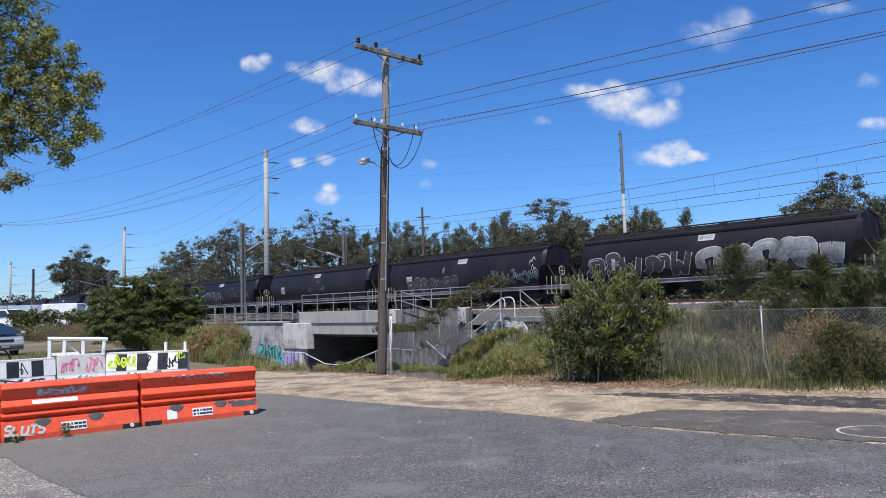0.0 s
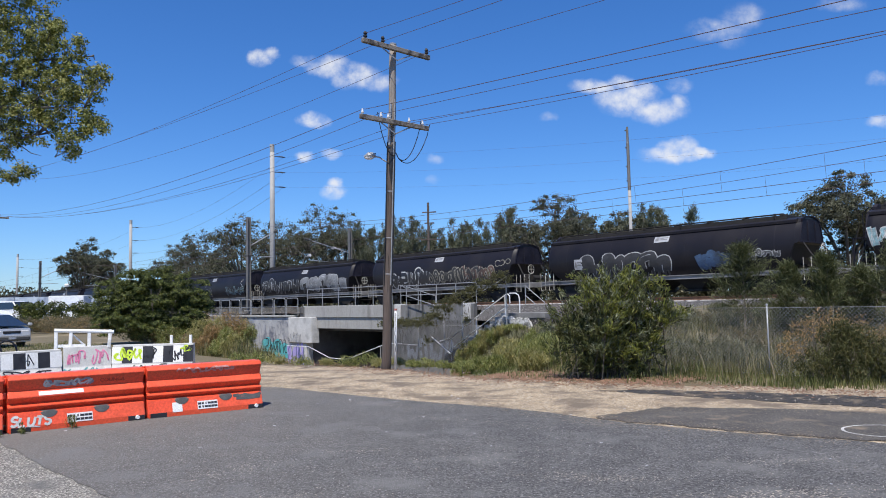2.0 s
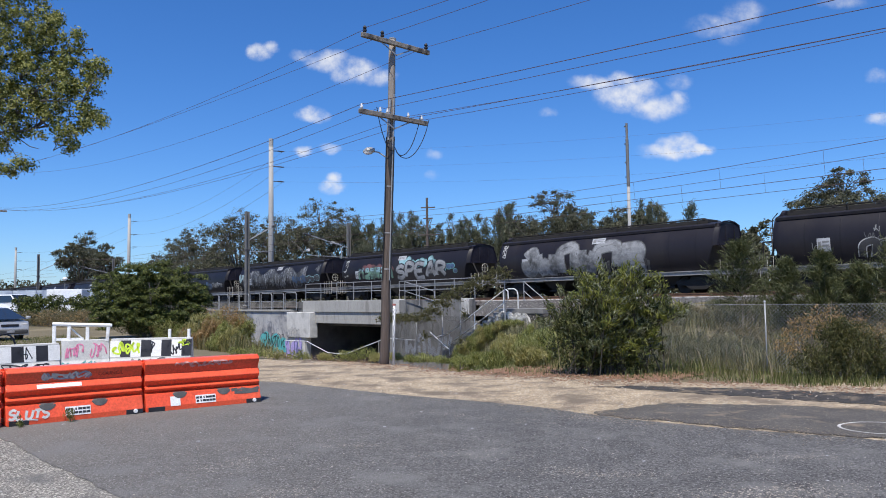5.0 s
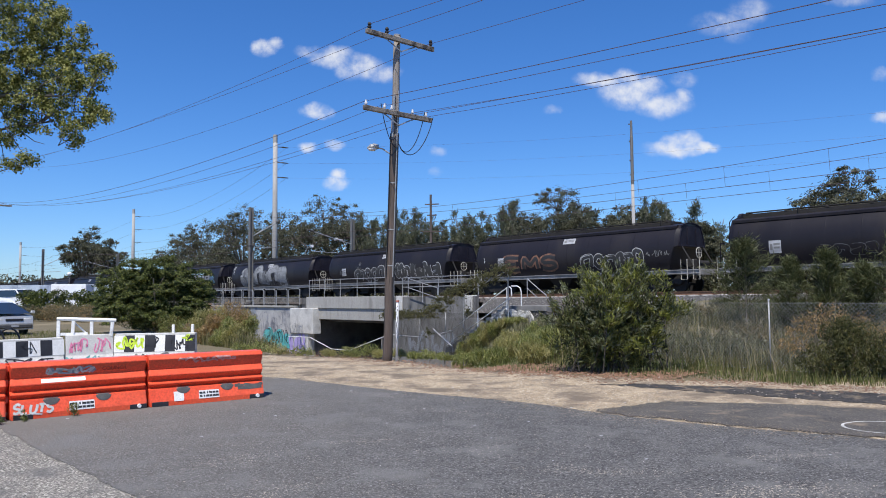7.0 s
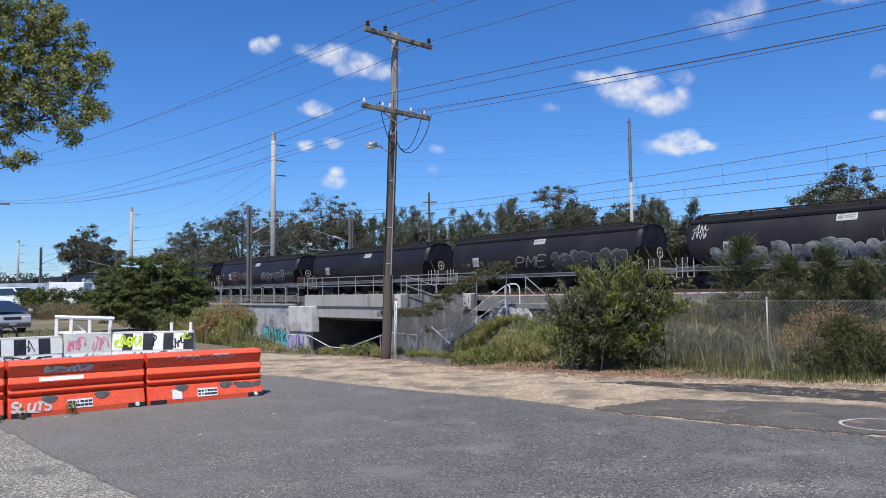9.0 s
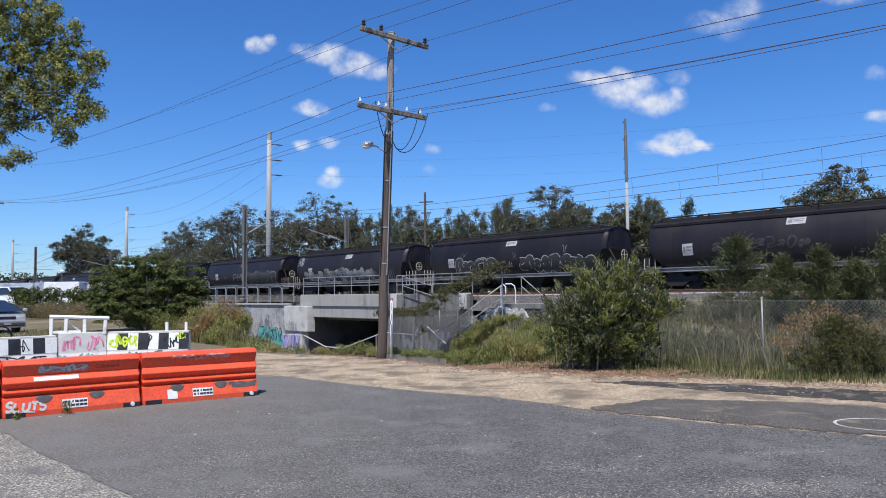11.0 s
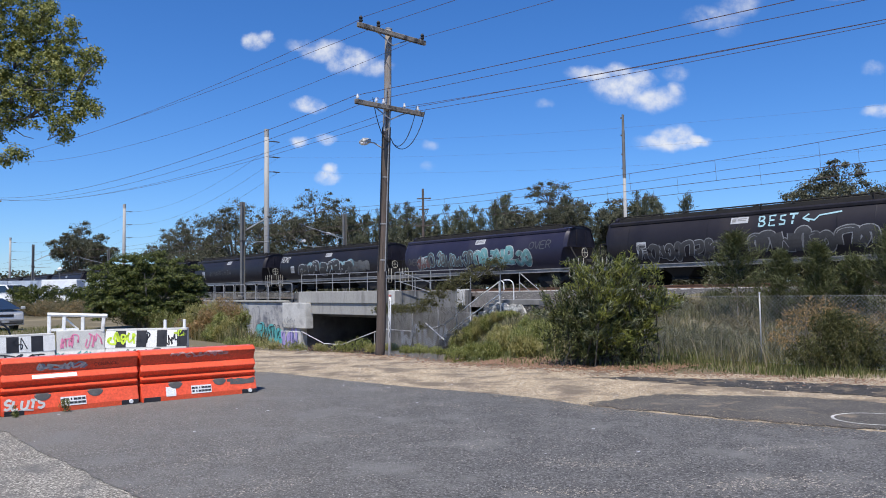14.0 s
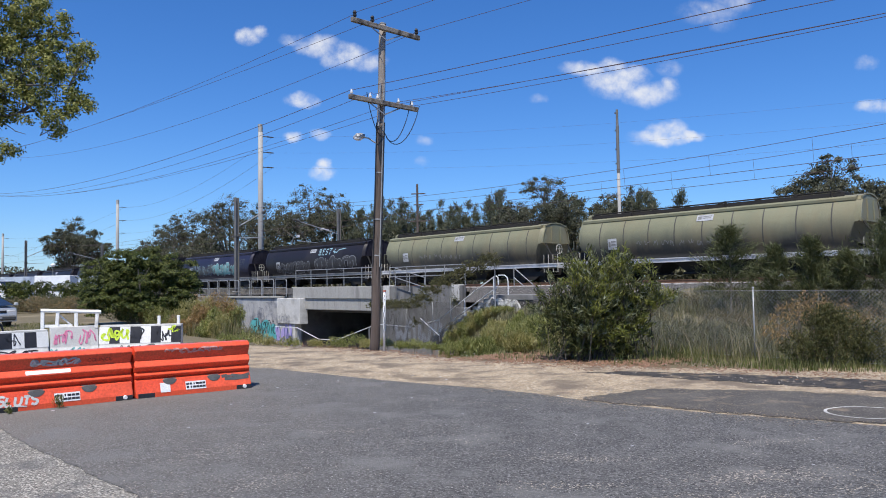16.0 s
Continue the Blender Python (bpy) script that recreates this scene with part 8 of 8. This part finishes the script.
def litter():
    """Stones, leaf litter and rubbish along the verge, too small to name one by one."""
    rng = np.random.default_rng(23)

    def bits(name, n, size, material, label, area, flat):
        v, f = [], []
        for _ in range(n):
            s, d = rng.uniform(*area[0]), area[1](rng)
            if s < 13:
                d += (13 - s) * 0.29
            p = sd(s, d, 0.012 + 0.008 * (d < 9))
            r = size * rng.uniform(0.4, 1.3)
            i = len(v)
            a0 = rng.random() * 6.28
            ring = [(p.x + r * math.cos(a0 + k * 1.2566) * rng.uniform(0.6, 1), p.y + r * math.sin(a0 + k * 1.2566) * rng.uniform(0.6, 1), p.z) for k in range(5)]
            v += ring + [(p.x, p.y, p.z + r * flat)]
            f += [(i + k, i + (k + 1) % 5, i + 5) for k in range(5)]
        tagged(mesh_np(name, v, f, material), label, "litter", kind="stuff")
    bits("verge_stones", 1500, 0.02, M["pebble"], "small pale stones on the dirt verge", ((-8, 24), lambda g: g.normal(12.1, 0.9)), 0.5)
    bits("leaf_litter", 4200, 0.036, M["litter"], "brown fallen leaves along the weeds", ((-8, 22), lambda g: g.normal(12.6, 0.4)), 0.25)
    bits("bush_litter", 2200, 0.045, M["litter"], "brown leaves lying under the wattle bush", ((8.5, 13), lambda g: g.normal(13.5, 0.75)), 0.3)
    bits("pale_scraps", 90, 0.03, M["placard"], "pale scraps and stones on the asphalt", ((-4, 16), lambda g: g.uniform(2.5, 9.5)), 0.15)
    bits("road_grit", 500, 0.008, M["sleeper"], "scattered grit on the asphalt", ((-4, 14), lambda g: g.uniform(1.5, 7.5)), 0.5)


def chips(name, spots, material, label):
    """Pale aggregate worn bare in loose patches: (x, y, half length, half width, turn, count)."""
    rng = np.random.default_rng(29)
    v, f = [], []
    for x, y, a, b, turn, n in spots:
        c, s = math.cos(radians(turn)), math.sin(radians(turn))
        for _ in range(n):
            p, q = rng.normal() * a * 0.5, rng.normal() * b * 0.5
            px, py, r, z = x + p * c - q * s, y + p * s + q * c, rng.uniform(0.003, 0.011), 0.0195
            i = len(v)
            a0 = rng.random() * 6.28
            v += [(px + r * rng.uniform(0.5, 1) * math.cos(a0 + k * 1.2566) * 1.4, py + r * rng.uniform(0.5, 1) * math.sin(a0 + k * 1.2566), z) for k in range(5)] + [(px, py, z + r * 0.25)]
            f += [(i + k, i + (k + 1) % 5, i + 5) for k in range(5)]
    tagged(mesh_np(name, v, f, material), label, "grit", kind="stuff")


def edge_grit():
    """Sand and crumbs strewn along the asphalt's ragged edges."""
    rng = np.random.default_rng(37)
    lines = [[(-4.3, 16.7), (-3.7, 16.45), (-1.03, 14.05), (0.96, 12.6), (1.78, 11.8), (2.46, 10.95), (3.72, 9.97), (4.86, 9.33), (8, 6.9)],
             [(2.15, 11.5), (2.7, 11.9), (3.4, 12.3), (4.2, 12.3), (5.3, 11.95), (6.4, 11.3), (9, 9.0)]]
    for name, m, n, z in (("edge_sand", "dirt", 5000, 0.0235), ("edge_crumbs", "patch", 3000, 0.0075)):
        v, f = [], []
        for _ in range(n):
            ln = lines[int(rng.random() < 0.25)]
            k = int(rng.integers(0, len(ln) - 1))
            a, b = Vector(ln[k]), Vector(ln[k + 1])
            p = a.lerp(b, rng.random())
            d = (b - a).normalized()
            p += Vector((-d.y, d.x)) * rng.normal(0, 0.26)
            r, a0, i = rng.uniform(0.003, 0.012), rng.random() * 6.28, len(v)
            v += [(p.x + 1.6 * r * rng.uniform(0.5, 1) * math.cos(a0 + j * 1.2566), p.y + r * rng.uniform(0.5, 1) * math.sin(a0 + j * 1.2566), z) for j in range(5)] + [(p.x, p.y, z + r * 0.2)]
            f += [(i + j, i + (j + 1) % 5, i + 5) for j in range(5)]
        tagged(mesh_np(name, v, f, M[m]), "loose sand and crumbs along the asphalt edge", "grit", kind="stuff")


edge_grit()
M["g_smoke"] = paint("spray_smoke", (0.045, 0.043, 0.045))
M["pebble"] = surface("pebbles", (0.3, 0.26, 0.21), (0.48, 0.43, 0.37), 12, 0.9, bump=0)
M["litter"] = surface("leaf_litter", (0.12, 0.058, 0.034), (0.27, 0.16, 0.10), 30, 0.9, bump=0)
litter()
chips("worn_aggregate", [(2.9, 6.8, 1.0, 0.3, 8, 700), (2.2, 6.1, 0.9, 0.2, 4, 420), (3.9, 6.4, 0.7, 0.2, 12, 300), (1.0, 6.6, 0.7, 0.15, -5, 200), (1.5, 7.6, 0.8, 0.2, -12, 260), (-1.2, 9.2, 0.6, 0.16, 5, 120), (3.6, 8.2, 0.7, 0.2, 10, 160), (0.2, 8.6, 1.6, 0.5, 15, 150), (-2.4, 8.2, 0.7, 0.3, 40, 200), (-1.6, 6.9, 0.5, 0.25, 45, 160), (0.5, 11.2, 2.0, 0.25, -35, 260), (-1.5, 13.6, 1.4, 0.2, -38, 200), (2.0, 11.0, 0.6, 0.2, -40, 160), (0.0, 9.0, 5.0, 3.0, 0, 900), (-2.9, 6.3, 0.8, 0.5, 40, 500)],
      M["pebble"], "pale worn aggregate on the asphalt")


# ---- what is sprayed on the wagons ----
def spray_plain(n, w):
    """Wagons whose sides show only small faded pieces."""
    rng = np.random.default_rng(500 + n)
    k = (n * 7 + 3) % 5
    if k != 4:
        x1 = rng.uniform(3.4, 5.0)
        add_piece(w, 600 + n, x1 - rng.uniform(3.0, 4.4), x1, 1.35, rng.uniform(1.95, 2.2), rng.uniform(0.65, 0.9), ("w_smoke", "w_ash", "g_dark")[n % 3], "w_silver" if k % 2 else "w_white", rng.uniform(0.2, 0.32), 0.045)
    if k in (0, 1, 3):
        add_piece(w, 700 + n, -6.0, -6.0 + rng.uniform(3.5, 5.8), 1.35, rng.uniform(1.9, 2.15), rng.uniform(0.6, 0.9), "w_ash" if k else "g_dark", "w_silver" if k else "w_white", rng.uniform(0.2, 0.34), 0.045)
    if k in (1, 2):
        add_wash(w, 650 + n, -5.5, 5.8, 1.2, rng.uniform(1.9, 2.6), 160, ["g_smoke", "w_ash", "g_smoke"])
    for j in range(6):
        add_tag(w, 800 + n * 5 + j, rng.uniform(-5, 6), rng.uniform(1.7, 2.6), rng.uniform(0.3, 0.6), "g_silver" if j % 2 else "g_ash")


def painted_word(w):
    """Pale blue hand-painted word and an arrow."""
    bm = bmesh.new()
    x, z, h = -0.75, 2.62, 0.46
    letters = [[(0, 0), (0, 1), (0.38, 0.98), (0.48, 0.8), (0.4, 0.6), (0.04, 0.53), (0.45, 0.47), (0.56, 0.25), (0.42, 0.03), (0, 0)], [(0.55, 1), (0, 1), (0, 0), (0.55, 0)], [(0, 0.52), (0.45, 0.55)],
               [(0.55, 0.95), (0.1, 0.9), (0.1, 0.55), (0.5, 0.4), (0.45, 0.05), (0, 0.05)], [(0, 1), (0.75, 1)], [(0.38, 1), (0.3, 0)]]
    shift = (0, 0.95, 0.95, 1.85, 2.7, 2.7)
    for p, s in zip(letters, shift):
        ribbon(bm, [(x - (s + a) * 0.5, z + b * h) for a, b in p], 0.085, 0.016)
    ribbon(bm, [(-2.7, 2.85), (-3.2, 2.72), (-3.4, 2.92), (-4.3, 3.02)], 0.07, 0.017)
    ribbon(bm, [(-2.95, 3.02), (-2.7, 2.85), (-3.0, 2.68)], 0.07, 0.018)
    part("lettering", bm, M["g_cyan"], w, "pale blue hand-painted word and arrow")


def spray_train():
    for n, (w, kind) in WAGONS.items():
        if n == 0:
            add_piece(w, 1001, 1.0, 7.0, 1.45, 2.35, 1.3, "g_dark", "w_white", 0.3, 0.04)
            add_piece(w, 1002, -6.0, 0.4, 1.55, 2.4, 1.1, "w_silver", "w_white", 0.42, 0.04)
            add_wash(w, 1003, -6.0, 0.4, 1.2, 1.9, 90, ["w_ash", "g_smoke"])
        elif n == -1:
            add_piece(w, 1005, -6.3, -2.8, 1.5, 2.1, 0.6, "g_smoke", "w_cyan", 0.1, 0.03)
            add_piece(w, 1006, 0.5, 5.5, 1.4, 2.0, 0.8, "w_smoke", "w_silver", 0.22, 0.04)
            add_tag(w, 1007, -5.6, 2.6, 0.5, "g_white"), add_tag(w, 1008, -5.7, 2.2, 0.4, "g_white"), add_tag(w, 1009, 2.0, 2.5, 0.5, "g_silver")
        elif n == 1:
            add_piece(w, 1011, 1.2, 5.2, 1.4, 2.2, 0.75, "g_black", "w_white", 0.26, 0.09)
            add_piece(w, 1012, -4.2, 0.8, 1.4, 2.15, 0.62, "g_dark", "w_cream", 0.16, 0.05)
            add_piece(w, 1013, -5.2, -3.0, 1.5, 2.3, 0.55, "w_brown", "w_cream", 0.14, 0.05)
            add_cloud(w, 1014, -5.2, -6.3, 2.15, 2.6, 4, "wagon_black", "w_cream")
        elif n == 2:
            add_piece(w, 1021, -0.2, 4.6, 1.45, 2.1, 0.95, "w_smoke", "w_white", 0.44, 0.05)
            add_wash(w, 1022, -0.2, 4.6, 1.15, 1.8, 60, ["g_smoke", "w_ash"])
            add_piece(w, 1023, -3.6, -2.2, 1.5, 2.05, 0.6, "w_blue", "w_blue", 0.3, 0.03)
            add_piece(w, 1024, -5.9, -4.0, 1.75, 2.05, 0.5, "w_ash", "w_white", 0.08, 0.03)
        elif n == 3:
            add_wash(w, 603, -4.3, 6.7, 1.25, 3.05, 620, ["w_ash", "g_smoke", "g_dark", "w_ash", "w_silver"])
            add_piece(w, 1031, 6.7, 7.2, 2.0, 2.7, 0.4, "w_cyan", "w_white", 0.12, 0.04)
            add_cloud(w, 1032, -4.2, -6.2, 1.75, 2.2, 5, "w_smoke", "w_cyan")
            add_piece(w, 604, -4.2, -2.3, 1.7, 2.2, 0.5, "w_blue", "w_blue", 0.1, 0.03)
            for j in range(3):
                add_tag(w, 6031 + j, -5.6 - 0.15 * j, 2.55 + 0.15 * j, 0.5, "g_silver")
        elif n == 4:
            for j in range(4):
                add_tag(w, 1040 + j, 7.2 - 0.1 * (j % 2), 3.0 - 0.34 * j, 0.42, "g_white")
            add_cloud(w, 1044, 4.8, 1.0, 2.2, 2.5, 8, "w_red", "w_red")
            add_piece(w, 1045, 1.0, 5.1, 1.6, 2.35, 0.85, "w_green", "g_black", 0.22, 0.06)
            add_piece(w, 1048, 1.2, 5.0, 2.15, 2.4, 0.8, "w_cyan", "w_blue", 0.1, 0.02)
            add_cloud(w, 1046, 0.4, -3.4, 2.45, 2.85, 9, "w_cyan", "w_teal")
            add_cloud(w, 1047, -4.2, -5.6, 1.8, 2.3, 5, "w_blue", "w_teal")
            add_word(w, "SPEAR", 0.75, -4.6, 1.6, 2.5, 0.27, 0.075, "g_black", "w_silver", 3, 0.02)
        elif n == 5:
            for j in range(3):
                add_tag(w, 1050 + j, 7.3, 3.05 - 0.25 * j, 0.4, "g_white")
            add_piece(w, 1053, -3.0, 4.8, 1.5, 2.75, 1.5, "w_silver", "w_ash", 0.62, 0.06)
            add_wash(w, 1054, -3.0, 4.8, 1.2, 2.0, 160, ["w_ash", "g_smoke"])
        elif n == 7:
            add_tag(w, 673, 6.9, 2.15, 0.4, "g_white")
            add_word(w, "EMS", 5.2, 0.9, 1.5, 2.15, 0.2, 0.1, "w_rust", "g_dark", 7, 0.0)
            add_piece(w, 672, -4.8, -1.0, 1.5, 2.15, 0.75, "g_dark", "w_white", 0.22, 0.04)
            for j in range(4):
                add_tag(w, 674 + j, -4.9 - 0.35 * j, 2.0, 0.3, "g_silver")
        elif n == 8:
            add_piece(w, 1081, 1.1, 3.1, 1.45, 1.85, 0.65, "wagon_black", "w_ash", 0.2, 0.03)
        elif n == 9:
            add_script(w, "PME", 2.1, -0.4, 1.5, 2.1, 0.07, "g_silver", 9)
            for j in range(6):
                add_tag(w, 661 + j, 6.8 - 0.6 * j, 1.85, 0.42, "g_silver" if j % 2 else "g_ash")
            add_piece(w, 665, -5.9, -1.3, 1.45, 2.05, 0.8, "w_smoke", "w_silver", 0.3, 0.035)
        elif n == 10:
            for j in range(4):
                add_tag(w, 675 + j, 7.3 - 0.4 * (j // 2), 3.0 - 0.35 * (j % 2), 0.42, "g_white")
            add_piece(w, 677, -3.0, 5.8, 1.3, 1.9, 0.7, "w_silver", "w_white", 0.26, 0.03)
            add_wash(w, 680, -5.5, 5.5, 1.2, 2.0, 120, ["g_smoke", "w_ash"])
        elif n == 12:
            add_piece(w, 1121, -0.5, 4.1, 1.85, 2.25, 0.55, "wagon_black", "w_ash", 0.03, 0.025)
        elif n == 13:
            add_script(w, "SEMZ", 7.4, 6.05, 2.65, 3.05, 0.055, "g_white", 13)
            add_cloud(w, 1131, 3.8, -3.4, 1.9, 2.25, 9, "w_cyan", "w_blue")
            add_piece(w, 683, -3.3, 4.3, 1.6, 2.3, 1.05, "g_dark", "w_white", 0.34, 0.045)
            add_piece(w, 684, -5.2, -3.2, 1.6, 2.1, 0.8, "w_ash", "w_ash", 0.5, 0.03)
        elif kind == "navy":
            add_piece(w, 608, 0.5, 5.2, 1.55, 2.35, 0.62, "w_ash", "w_cyan", 0.16, 0.04)
            add_piece(w, 1141, 4.9, 6.1, 1.55, 2.2, 0.6, "w_red", "w_cyan", 0.16, 0.04)
            add_piece(w, 609, -4.2, 0.2, 1.5, 2.3, 0.62, "w_teal", "w_white", 0.26, 0.04)
            add_script(w, "OVER", -3.9, -5.6, 2.3, 2.72, 0.05, "g_ash", 14)
            add_script(w, "OVER", 7.1, 6.2, 1.75, 2.15, 0.04, "g_ash", 15)
        elif n == 15:
            add_piece(w, 610, 0.6, 5.6, 1.35, 2.0, 0.6, "g_smoke", "w_silver", 0.2, 0.04)
            add_piece(w, 611, -5.8, -0.4, 1.45, 2.2, 0.8, "w_smoke", "w_silver", 0.3, 0.045)
            painted_word(w)
        elif kind == "green":
            for j in range(9):
                add_tag(w, 900 + n * 11 + j, 3.9 - 0.48 * j, 1.95 - 0.02 * j, 0.3, "g_silver")
        else:
            spray_plain(n, w)


spray_train()


def motions():
    for n, (w, kind) in WAGONS.items():
        walk(w, [(t, wagon_pose(n, t)) for t in range(0, 17, 1)])


motions()
